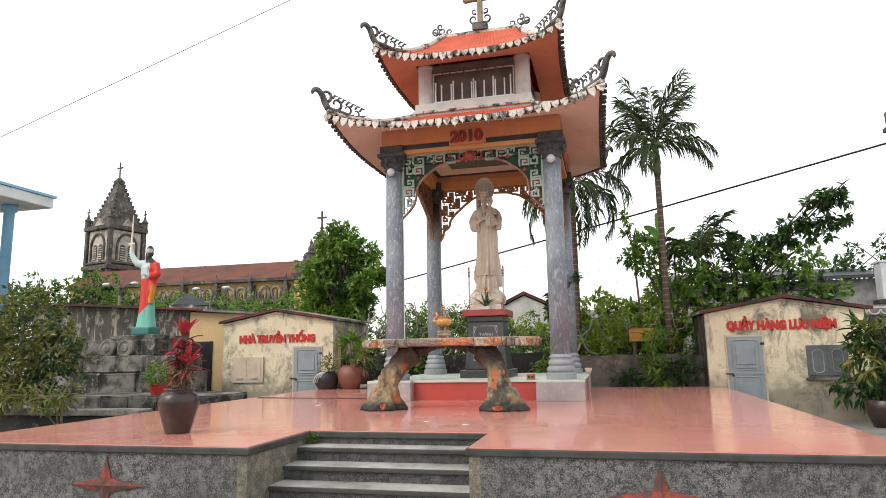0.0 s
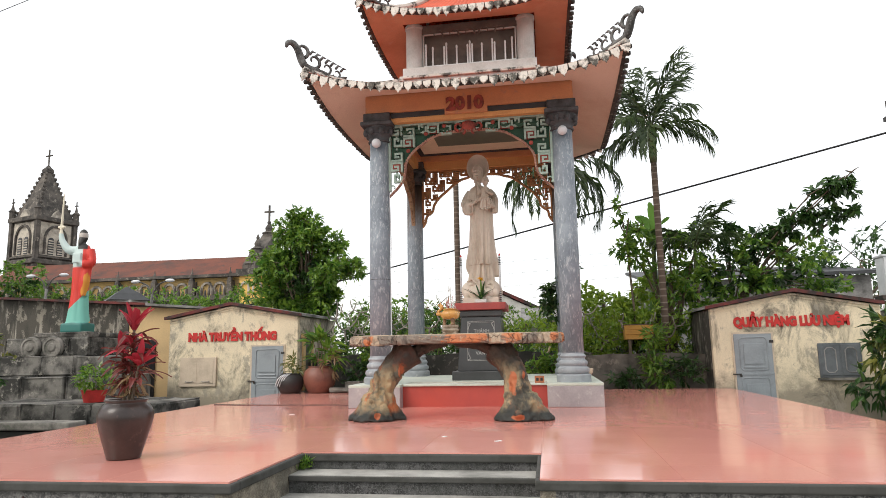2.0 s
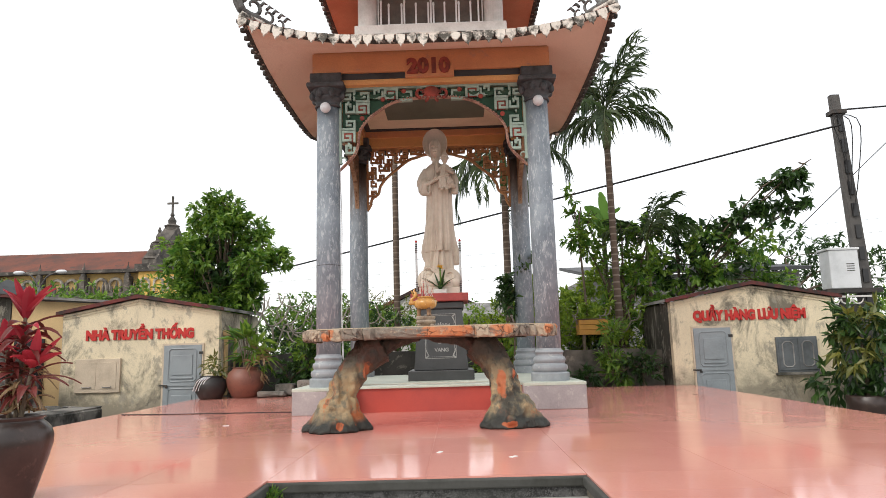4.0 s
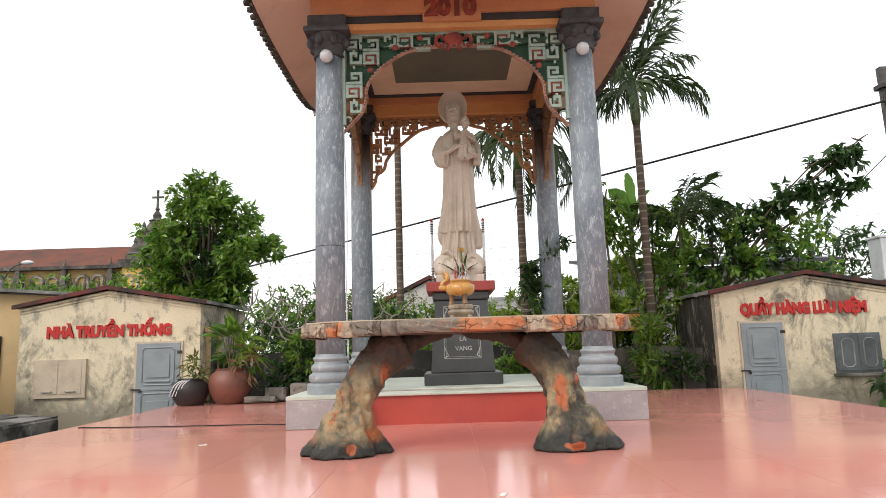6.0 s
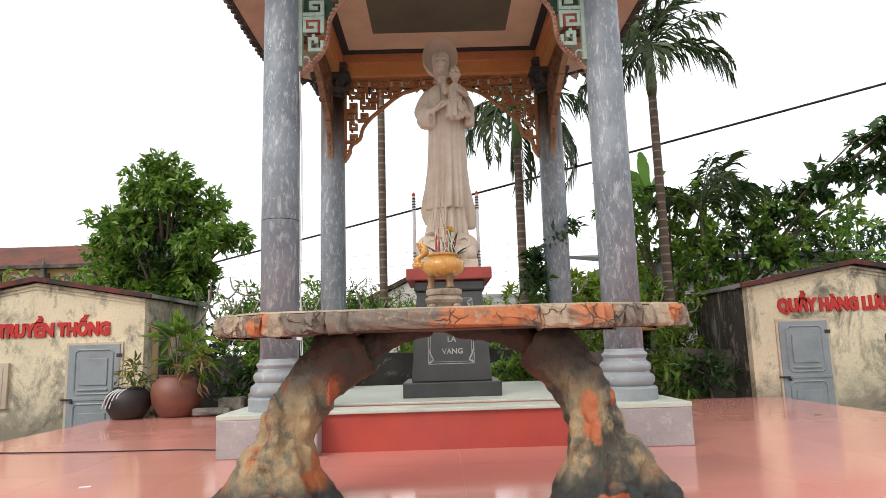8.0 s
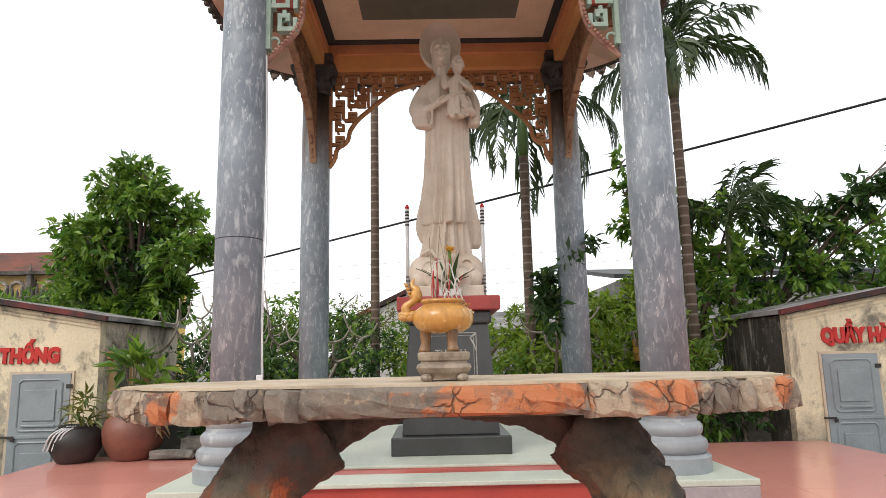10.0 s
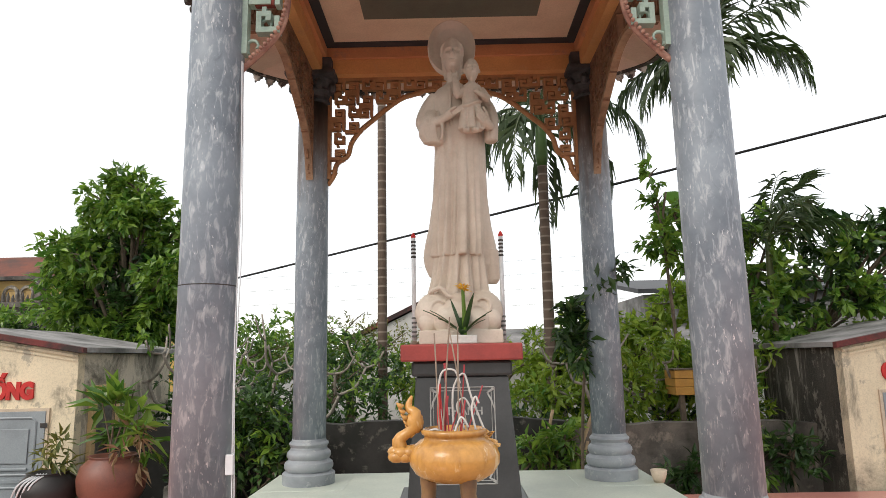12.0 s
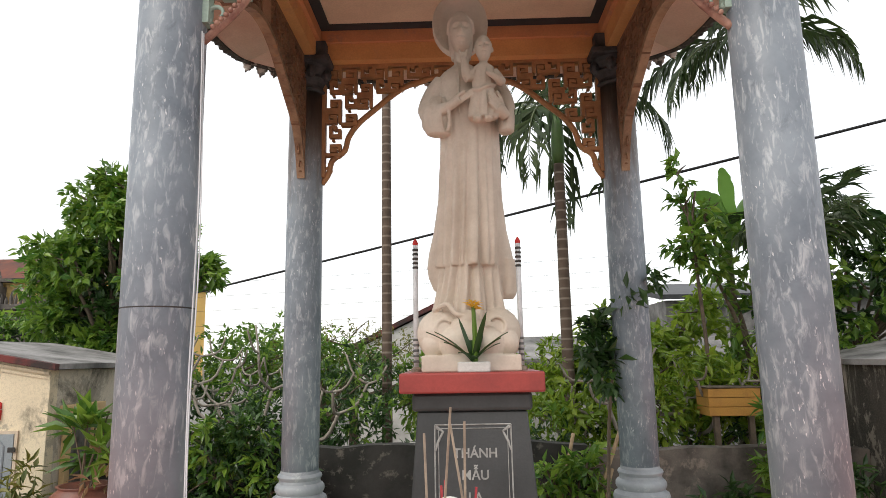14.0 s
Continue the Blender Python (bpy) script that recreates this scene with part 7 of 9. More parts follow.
jb = jar("plant_jar", "big red-brown jar with leafy plants at the terrace edge", -6.28, 15.0, FLOOR, 0.35, 0.56, M["jar_red"])
crown("leaves", 51, [(-6.28, 15.0, 1.72, 0.30, 0.26, 0.36), (-6.05, 14.95, 1.55, 0.28, 0.25, 0.2)], 95, 0.34, 0.11, M["leaf_a"], jb, -0.2)
crown("dry_leaves", 52, [(-6.0, 14.85, 1.4, 0.25, 0.2, 0.25)], 45, 0.22, 0.05, M["leaf_dry"], jb, 0.6)
for i in range(6):
    part("stem", tube(bmesh.new(), [(0.05 * math.cos(i), 0.05 * math.sin(i), 0.5), (0.18 * math.cos(i * 1.7), 0.15 * math.sin(i * 1.7), 1.25)], [0.012, 0.006], 6), M["bark"], jb)
jk = jar("tarred_jar", "round black jar with white straps on the terrace", -6.88, 14.85, FLOOR, 0.29, 0.42, M["jar_black"])
for i in range(4):
    part("strap", tube(bmesh.new(), spline([(-0.02 + 0.03 * i, -0.15, 0.42), (-0.14 + 0.045 * i, -0.27, 0.34), (-0.24 + 0.05 * i, -0.24, 0.16)], 10), 0.009, 6), M["white_plastic"], jk, "white plastic strap")
crown("leaves", 53, [(-6.85, 14.95, 1.35, 0.22, 0.2, 0.25)], 85, 0.2, 0.045, M["leaf_olive"], jk, 0.1)
for i, (x, y, w, h) in enumerate(((-5.55, 15.1, 0.34, 0.22), (-5.75, 14.9, 0.5, 0.10), (-5.15, 15.1, 0.3, 0.28))):
    bm = boxm((x - w / 2, y - 0.12, FLOOR), (x + w / 2, y + 0.12, FLOOR + h), 0.03)
    for v in bm.verts:
        v.co += Vector((rr.uniform(-1, 1), rr.uniform(-1, 1), rr.uniform(0, 1))) * 0.02
    tagged(part("loose_stone", bm, M["rock"]), "rough grey loose stone at the terrace edge", "stone", "loose stones")
rp = thing("shrub_pot", "glazed pot with a broad-leaved shrub before the souvenir house", "potted plant", (4.75, 14.2, GROUND))
part("pot", lathe(bmesh.new(), [(0.22, 0), (0.32, 0.3), (0.34, 0.5), (0.30, 0.52), (0.28, 0.48)], (0, 0, 0), 24), M["pot"], rp, smooth=True)
part("trunk", tube(bmesh.new(), [(0, 0, 0.4), (0.05, 0, 1.0), (0.0, 0.05, 1.7)], [0.04, 0.03, 0.02], 8), M["bark"], rp)
# the two lowest masses stand in for low plants and the shade there
crown("crown", 61, [(4.75, 14.2, 1.6, 0.5, 0.5, 0.45), (4.95, 14.1, 1.15, 0.4, 0.4, 0.3), (4.6, 14.2, 1.9, 0.3, 0.3, 0.25), (4.55, 14.5, 0.8, 0.5, 0.4, 0.35), (5.2, 14.3, 0.8, 0.5, 0.5, 0.5)], 800, 0.26, 0.09, M["leaf_dark"], rp, 0.5)
crown("light_leaves", 161, [(4.7, 14.1, 1.7, 0.5, 0.45, 0.4), (4.55, 14.0, 1.25, 0.4, 0.35, 0.3)], 190, 0.27, 0.095, M["leaf_olive"], rp, 0.6)

# ---- trees ----
def limbs(parent, paths, mat, name="limb"):
    for pts, r0, r1 in paths:
        s = spline(pts, 10)
        wpart(name, tube(bmesh.new(), s, [r0 + (r1 - r0) * i / 9 for i in range(10)], 8), mat, parent, smooth=True)


def broad_tree(name, label, x, y, blobs, leaves, length, width, mat, seed, trunk_r=0.11, bark=None, droop=0.2):
    t = thing(name, label, "tree", (x, y, GROUND))
    rr = random.Random(seed)
    top = max(b[2] for b in blobs)
    low = min(b[2] for b in blobs)
    bark = bark or M["bark"]
    limbs(t, [([(x, y, GROUND), (x + 0.05, y, (GROUND + low) / 2), (x - 0.03, y, low), (x + 0.05, y, (low + top) / 2 + 0.2)], trunk_r, trunk_r * 0.4)], bark, "trunk")
    for b in blobs:
        limbs(t, [([(x, y, low - 0.5), ((x + b[0]) / 2, (y + b[1]) / 2, (low + b[2]) / 2), (b[0], b[1], b[2])], trunk_r * 0.45, 0.012)], bark)
        for q in range(3):
            d = Vector((rr.uniform(-1, 1) * b[3], rr.uniform(-1, 1) * b[4], rr.uniform(-0.6, 1) * b[5]))
            limbs(t, [([(b[0], b[1], b[2]), (b[0] + d.x * 0.5, b[1] + d.y * 0.5, b[2] + d.z * 0.6), (b[0] + d.x, b[1] + d.y, b[2] + d.z)], 0.018, 0.005)], bark, "twig")
    crown("crown", seed, blobs, leaves, length, width, mat, t, droop)
    return t


rr = random.Random(707)
MANGO = [(-8.28, 18.8, 5.35, 0.30, 0.3, 0.30), (-8.45, 18.8, 5.55, 0.16, 0.16, 0.18), (-9.55, 18.8, 4.35, 0.22, 0.2, 0.16), (-6.75, 18.8, 4.0, 0.2, 0.2, 0.16)]
while len(MANGO) < 50:
    h = rr.uniform(-1, 1)
    wide = 1.5 * math.sqrt(max(0.05, 1 - h * h)) * (1.0 if h < 0 else 1.0 - 0.35 * h)
    a, q = rr.uniform(0, 6.28), rr.uniform(0.35, 1.0)
    r = rr.uniform(0.26, 0.42)
    MANGO.append((-8.12 + wide * q * math.cos(a), 18.8 + 0.6 * wide * q * math.sin(a), 3.95 + 1.33 * h, r, r, r * 0.85))
broad_tree("mango_tree", "full green tree with glossy narrow leaves behind the cream house", -8.15, 18.9, MANGO, 9500, 0.19, 0.09, M["leaf_a"], 71)
# darker leaves put inside the crown as its inner shade
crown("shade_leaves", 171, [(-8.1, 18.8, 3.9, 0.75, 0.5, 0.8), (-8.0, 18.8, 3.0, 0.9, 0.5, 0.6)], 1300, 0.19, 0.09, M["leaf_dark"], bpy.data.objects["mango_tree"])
broad_tree("leafy_tree", "dark broad-leaved tree over the souvenir house", 3.0, 17.9,
           [(2.3, 17.6, 3.1, 0.7, 0.6, 0.6), (3.0, 17.5, 3.3, 0.75, 0.6, 0.55), (3.8, 17.6, 3.3, 0.7, 0.6, 0.55), (3.4, 17.3, 3.9, 0.55, 0.5, 0.4), (4.0, 16.8, 4.3, 0.4, 0.4, 0.35), (4.5, 16.4, 4.0, 0.35, 0.35, 0.25), (4.3, 16.2, 4.75, 0.3, 0.3, 0.2), (4.75, 15.8, 4.95, 0.28, 0.3, 0.15), (5.0, 15.8, 5.1, 0.2, 0.2, 0.1),
            (5.0, 16.1, 4.35, 0.3, 0.3, 0.15), (2.1, 17.5, 3.9, 0.3, 0.3, 0.3), (4.6, 17.6, 2.9, 0.7, 0.5, 0.45), (2.8, 17.6, 4.1, 0.25, 0.3, 0.35)],
           1200, 0.20, 0.125, M["leaf_dark"], 72, 0.06, droop=0.35)
SPRAY = [(3.5 + 0.17 * i, 17.2 - 0.14 * i, 3.75 + 0.135 * i + 0.16 * math.sin(i * 1.9), 0.20, 0.2, 0.16) for i in range(10)] + [(3.9 + 0.22 * i, 16.6 - 0.1 * i, 4.2 + 0.03 * i, 0.17, 0.2, 0.12) for i in range(6)] + [(3.2 + 0.2 * i, 17.4 - 0.17 * i, 3.5 + 0.17 * i, 0.16, 0.16, 0.12) for i in range(9)] + [(2.75 + 0.05 * i, 17.4, 3.9 + 0.16 * i, 0.13, 0.14, 0.10) for i in range(4)]
crown("spray_leaves", 272, SPRAY, 820, 0.19, 0.11, M["leaf_dark"], bpy.data.objects["leafy_tree"], 0.35)
crown("light_leaves", 172, [(2.2, 17.3, 2.9, 0.7, 0.5, 0.6), (3.0, 17.2, 3.0, 0.8, 0.5, 0.5), (4.0, 17.3, 3.0, 0.8, 0.5, 0.45), (5.0, 17.6, 2.8, 0.6, 0.5, 0.4), (2.2, 17.2, 3.5, 0.4, 0.4, 0.4), (3.4, 17.0, 3.7, 0.55, 0.4, 0.4), (4.3, 16.8, 3.6, 0.5, 0.4, 0.4)], 1500, 0.18, 0.10, M["leaf_a"], bpy.data.objects["leafy_tree"])
broad_tree("garden_shrub_tree", "tall shrub with bright and dark leaves between palms and house", 1.5, 17.4,
           [(1.3, 17.2, 3.3, 0.35, 0.35, 0.4), (1.7, 17.2, 2.7, 0.6, 0.5, 0.6), (0.8, 17.3, 4.3, 0.3, 0.3, 0.3), (1.2, 17.2, 2.0, 0.7, 0.5, 0.5), (1.9, 17.3, 3.5, 0.35, 0.35, 0.35), (1.5, 17.1, 3.95, 0.4, 0.3, 0.3), (0.7, 17.1, 3.7, 0.35, 0.3, 0.35), (2.2, 17.2, 4.1, 0.25, 0.25, 0.3)], 1500, 0.19, 0.085, M["leaf_a"], 73)
broad_tree("slender_tree", "thin broad-leaved young tree beside the palm", 0.55, 17.0, [(0.38, 17.0, 4.85, 0.13, 0.14, 0.22), (0.42, 17.0, 4.35, 0.2, 0.18, 0.25), (0.5, 17.0, 3.95, 0.28, 0.22, 0.25)], 150, 0.19, 0.10, M["leaf_a"], 174, 0.035, droop=0.3)
broad_tree("far_tree", "dark rounded tree beyond the souvenir house", 8.6, 24.0, [(8.6, 24, 4.2, 1.6, 1.2, 1.0), (10.2, 24, 3.8, 1.4, 1.2, 1.0), (7.2, 24, 3.6, 1.2, 1.0, 0.8), (12.0, 24, 3.4, 1.4, 1.2, 1.0)], 3000, 0.22, 0.09, M["leaf_dark"], 74)
broad_tree("hedge_tree", "yellow-green shrub behind the low wall", 0.0, 18.6, [(-0.2, 18.5, 2.6, 0.8, 0.5, 0.5), (0.7, 18.6, 2.4, 0.7, 0.5, 0.5), (0.1, 18.4, 1.9, 1.0, 0.5, 0.5), (1.2, 18.8, 3.1, 0.5, 0.4, 0.35), (-0.9, 18.6, 2.0, 0.6, 0.5, 0.5)], 2900, 0.17, 0.10, M["leaf_bright"], 75)
broad_tree("back_shrub", "mixed green shrub behind the low wall", -2.0, 18.9, [(-1.8, 18.8, 1.9, 0.9, 0.5, 0.6), (-2.9, 19.0, 1.9, 0.8, 0.5, 0.6), (-1.0, 18.8, 2.2, 0.5, 0.4, 0.5)], 2000, 0.14, 0.055, M["leaf_bright"], 76)
broad_tree("dark_hedge", "dense dark hedge behind the low wall", -5.0, 18.2, [(-5.4, 17.6, 1.6, 0.9, 0.5, 0.6), (-4.4, 17.8, 1.7, 0.8, 0.5, 0.65), (-6.3, 17.5, 1.5, 0.7, 0.5, 0.7), (-3.9, 18.2, 2.1, 0.6, 0.4, 0.5)], 2800, 0.13, 0.05, M["leaf_dark"], 77)
broad_tree("tall_hedge", "tall dark green hedge behind the bare trees", -4.9, 19.6, [(-6.2, 19.3, 2.3, 0.8, 0.5, 0.7), (-5.2, 19.5, 2.5, 0.8, 0.5, 0.6), (-4.2, 19.4, 2.2, 0.7, 0.5, 0.6), (-3.2, 19.5, 1.9, 0.7, 0.5, 0.6), (-2.2, 19.6, 2.2, 0.6, 0.5, 0.6)], 3600, 0.15, 0.06, M["leaf_a"], 177)
broad_tree("garden_croton", "bushy yellow-green shrub against the garden wall", 0.4, 16.9, [(-0.2, 16.8, 1.7, 0.5, 0.4, 0.45), (0.6, 16.9, 1.8, 0.5, 0.4, 0.5), (1.3, 16.7, 1.5, 0.4, 0.3, 0.4), (-1.0, 17.0, 1.6, 0.45, 0.4, 0.4)], 1700, 0.16, 0.075, M["leaf_bright"], 178, 0.04)
broad_tree("thin_bush", "fine-leaved green bush behind the pavilion", -4.6, 20.6, [(-4.7, 20.4, 2.7, 0.8, 0.5, 0.5), (-3.8, 20.6, 2.5, 0.7, 0.5, 0.5), (-5.6, 20.4, 2.4, 0.8, 0.5, 0.6)], 2600, 0.09, 0.035, M["leaf_olive"], 78)
broad_tree("garden_bush", "large olive-green garden tree beside the terrace", -10.75, 9.9,
           [(-10.65, 9.8, 2.3, 0.85, 0.7, 0.6), (-9.95, 9.8, 1.7, 0.6, 0.6, 0.5), (-11.55, 9.9, 2.0, 0.8, 0.7, 0.6), (-10.65, 9.5, 1.4, 0.9, 0.6, 0.4), (-11.65, 9.6, 1.2, 0.8, 0.5, 0.4)], 4500, 0.10, 0.055, M["leaf_olive"], 79, bark=M["bark_pale"])
# dark copy slightly lower and behind, for the shade within the bush
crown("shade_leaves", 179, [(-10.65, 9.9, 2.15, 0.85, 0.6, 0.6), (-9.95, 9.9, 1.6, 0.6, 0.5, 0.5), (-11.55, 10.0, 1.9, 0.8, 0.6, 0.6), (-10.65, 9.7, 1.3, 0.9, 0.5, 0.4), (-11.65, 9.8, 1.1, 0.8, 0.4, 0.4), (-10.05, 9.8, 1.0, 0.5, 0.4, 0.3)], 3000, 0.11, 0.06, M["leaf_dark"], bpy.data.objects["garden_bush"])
broad_tree("low_plant", "low bright green plants in the planter", -9.0, 9.1, [(-9.2, 8.95, 0.95, 0.6, 0.3, 0.2), (-10.2, 8.95, 0.95, 0.5, 0.3, 0.2)], 700, 0.15, 0.04, M["leaf_olive"], 80, 0.03)


def bare_tree(name, label, x, y, seed, h, spread, leafy, mat=None):
    """Pale forking boughs, blunt ended, with few leaves."""
    t = thing(name, label, "tree", (x, y, GROUND))
    rr = random.Random(seed)
    tips = []
    def grow(p, d, L, r, depth):
        e = p + d * L * 0.75 + Vector((0, 0, 1)) * L * (0.35 if depth < 3 else 0.2)
        s = spline([p, p + d * L * 0.48 + Vector((rr.uniform(-1, 1), rr.uniform(-1, 1), -0.3)) * 0.07 * L, e], 6)
        wpart("bough", tube(bmesh.new(), s, [r * (1 - 0.2 * i / 5) for i in range(6)], 7), M["bark_pale"], t, smooth=True)
        if depth == 0:
            tips.append(e)
            return
        turn0 = rr.uniform(0, 6.28)
        count = rr.choice((2, 3)) if depth > 2 else 2
        for k in range(count):
            a = turn0 + 2 * math.pi * k / count + rr.uniform(-0.4, 0.4)
            nd = (d * 0.55 + Vector((math.cos(a), math.sin(a), rr.uniform(-0.1, 0.35))) * spread).normalized()
            grow(e, nd, L * rr.uniform(0.66, 0.9), r * 0.74, depth - 1)
    grow(Vector((x, y, GROUND)), Vector((rr.uniform(-0.2, 0.2), 0, 1)).normalized(), h * 0.34, 0.05, 4)
    if leafy:
        crown("leaves", seed, [(p.x, p.y, p.z, 0.14, 0.14, 0.12) for p in tips], leafy, 0.17, 0.06, mat or M["leaf_a"], t, 0.1)
    return t


bare_tree("frangipani", "nearly bare pale-branched frangipani", -4.85, 16.8, 5, 2.9, 0.85, 50)
bare_tree("frangipani", "nearly bare pale-branched frangipani", -6.0, 17.5, 8, 3.1, 0.85, 50)
bare_tree("frangipani", "pale-branched frangipani with clusters of yellow-green leaves", -0.75, 17.0, 13, 2.7, 0.95, 300, M["leaf_bright"])
bare_tree("frangipani", "pale-branched frangipani with clusters of yellow-green leaves", 0.55, 17.2, 17, 2.9, 0.95, 520, M["leaf_bright"])

# plants in front of the garden wall, between it and the terrace
broad_tree("shade_shrub", "dense dark green shrub before the garden wall", -4.85, 15.6, [(-5.2, 15.58, 1.25, 0.42, 0.24, 0.45), (-4.6, 15.56, 1.1, 0.40, 0.22, 0.45), (-4.9, 15.6, 1.65, 0.38, 0.24, 0.32), (-5.6, 15.6, 1.0, 0.35, 0.22, 0.4)], 1700, 0.13, 0.06, M["leaf_dark"], 181, 0.03)
crown("light_leaves", 182, [(-5.15, 15.5, 1.55, 0.42, 0.22, 0.35), (-4.6, 15.5, 1.35, 0.36, 0.2, 0.35)], 420, 0.14, 0.065, M["leaf_a"], bpy.data.objects["shade_shrub"])
broad_tree("wall_shrub", "leafy green shrub before the garden wall", -1.45, 15.6, [(-1.65, 15.58, 1.1, 0.28, 0.2, 0.38), (-1.3, 15.6, 1.25, 0.24, 0.2, 0.3)], 420, 0.16, 0.065, M["leaf_a"], 183, 0.025)
broad_tree("wall_shrub", "leafy green shrub before the garden wall", 0.75, 15.6, [(0.7, 15.58, 1.25, 0.20, 0.18, 0.34), (0.95, 15.6, 1.0, 0.22, 0.18, 0.25), (0.76, 15.64, 1.78, 0.17, 0.14, 0.24)], 420, 0.20, 0.06, M["leaf_a"], 184, 0.025)
broad_tree("wall_shrub", "leafy dark shrub before the garden wall", 1.35, 15.6, [(1.3, 15.6, 1.05, 0.35, 0.2, 0.35), (0.2, 15.62, 0.9, 0.35, 0.2, 0.2)], 420, 0.17, 0.06, M["leaf_dark"], 185, 0.025)
for x0, y0, x1, y1, zt, r in ((-1.45, 15.45, -0.86, 15.75, 1.72, 0.022), (-1.22, 15.5, -0.98, 15.8, 1.25, 0.018), (-1.62, 15.4, -1.38, 15.82, 1.62, 0.02)):
    st = thing("garden_stake", "bare wooden stake leaning on the garden wall", "stake", (x0, y0, GROUND), "leaning stakes")
    wpart("stick", tube(bmesh.new(), spline([(x0 - (x1 - x0) * 0.6, y0, GROUND), ((x0 + x1) / 2 - 0.1, (y0 + y1) / 2, (GROUND + zt) / 2), (x1, y1, zt)], 8), r, 8), M["stake"], st, smooth=True)


def palm(x, y, zc, seed, fronds, length, droop, label, r=0.075, lean=0.0, shaft="crownshaft"):
    """A slender palm: long arching ribs with narrow leaflets that hang from both sides. fronds: (turn, rise) in degrees."""
    t = thing("areca_palm", label, "palm", (x, y, GROUND), "areca palms")
    rr = random.Random(seed)
    wpart("trunk", tube(bmesh.new(), spline([(x - lean, y, GROUND), (x - lean * 0.3, y, zc * 0.5), (x, y, zc - 0.95)], 9), [r * (1.12 - 0.025 * i) for i in range(9)], 14), M["palm_bark"], t, smooth=True)
    wpart("crownshaft", tube(bmesh.new(), [(x, y, zc - 0.95), (x, y, zc - 0.78), (x, y, zc - 0.35), (x, y, zc + 0.02)], [r * 0.95, r * 1.3, r * 1.1, r * 0.6], 14), M[shaft], t, smooth=True)
    for turn, rise in fronds:
        az = radians(turn + rr.uniform(-7, 7))
        L = length * rr.uniform(0.85, 1.1) * (1.1 if rise > 60 else 0.9)
        h = Vector((math.cos(az), math.sin(az), 0))
        pts = [Vector((x, y, zc - 0.12))]
        bend = droop * (0.4 if rise > 55 else 1.0) * rr.uniform(0.85, 1.15)
        for j in range(1, 15):
            f = j / 14
            a = radians(rise) - bend * f ** 1.25
            pts.append(pts[-1] + (h * math.cos(a) + Vector((0, 0, 1)) * math.sin(a)) * (L / 14))
        fr_ = wpart("frond", tube(bmesh.new(), pts, [0.020 - 0.0012 * j for j in range(15)], 5), M["palm_rib"], t)
        P, N, U, LL, WW = [], [], [], [], []
        side = Vector((-h.y, h.x, 0))
        for j in range(4, 34):
            f = j / 34
            k = f * 14
            i0 = min(int(k), 13)
            p = pts[i0].lerp(pts[i0 + 1], k - i0)
            d = (pts[i0 + 1] - pts[i0]).normalized()
            for s in (-1, 1):
                if rr.random() < 0.08:
                    continue
                u = side * s * rr.uniform(0.5, 1.1) + d * rr.uniform(0.4, 1.1) + Vector((0, 0, rr.uniform(-0.9, 0.35) if rise > 40 else rr.uniform(-1.5, -0.1)))
                P.append(p); N.append(Vector((0, 0, 1)) + side * s * rr.uniform(0.0, 0.9)); U.append(u)
                LL.append(0.58 * (L / 1.6) ** 0.5 * (math.sin(math.pi * (0.16 + 0.74 * f)) ** 0.7) * rr.uniform(0.75, 1.12))
                WW.append(rr.uniform(0.014, 0.024))
        ob = leaf_mesh("leaf_blade", P, N, U, LL, WW, M["leaf_palm"], 0.45)
        ob.parent = fr_
    return t


palm(1.19, 16.64, 6.75, 3, [(95, 86), (200, 82), (-20, 80), (10, 70), (150, 72), (-60, 66), (215, 60), (-10, 24), (185, 45), (235, 24), (300, 36), (100, 30), (-28, 6), (170, 4), (200, -10), (255, 0)], 1.7, 1.4, "slender areca palm with feathery drooping fronds", lean=-0.02)
palm(-1.0, 18.26, 6.35, 9, [(0, 66), (95, 60), (185, 62), (270, 55), (330, 32), (30, 26), (150, 30), (210, 24), (250, 8), (300, 4), (350, -2), (180, -4), (80, 0)], 2.45, 2.15, "areca palm with long drooping fronds behind the pavilion", 0.085, shaft="green_shaft")
palm(-3.71, 18.47, 8.6, 4, [(20, 70), (100, 50), (170, 40), (250, 55), (320, 35), (60, 15), (210, 10)], 1.5, 1.6, "tall areca palm with a ringed brown trunk")
palm(2.05, 17.1, 3.95, 6, [(15, 62), (80, 50), (150, 55), (200, 35), (270, 48), (330, 40), (45, 72)], 1.25, 1.1, "young areca palm with arching fronds", 0.04)

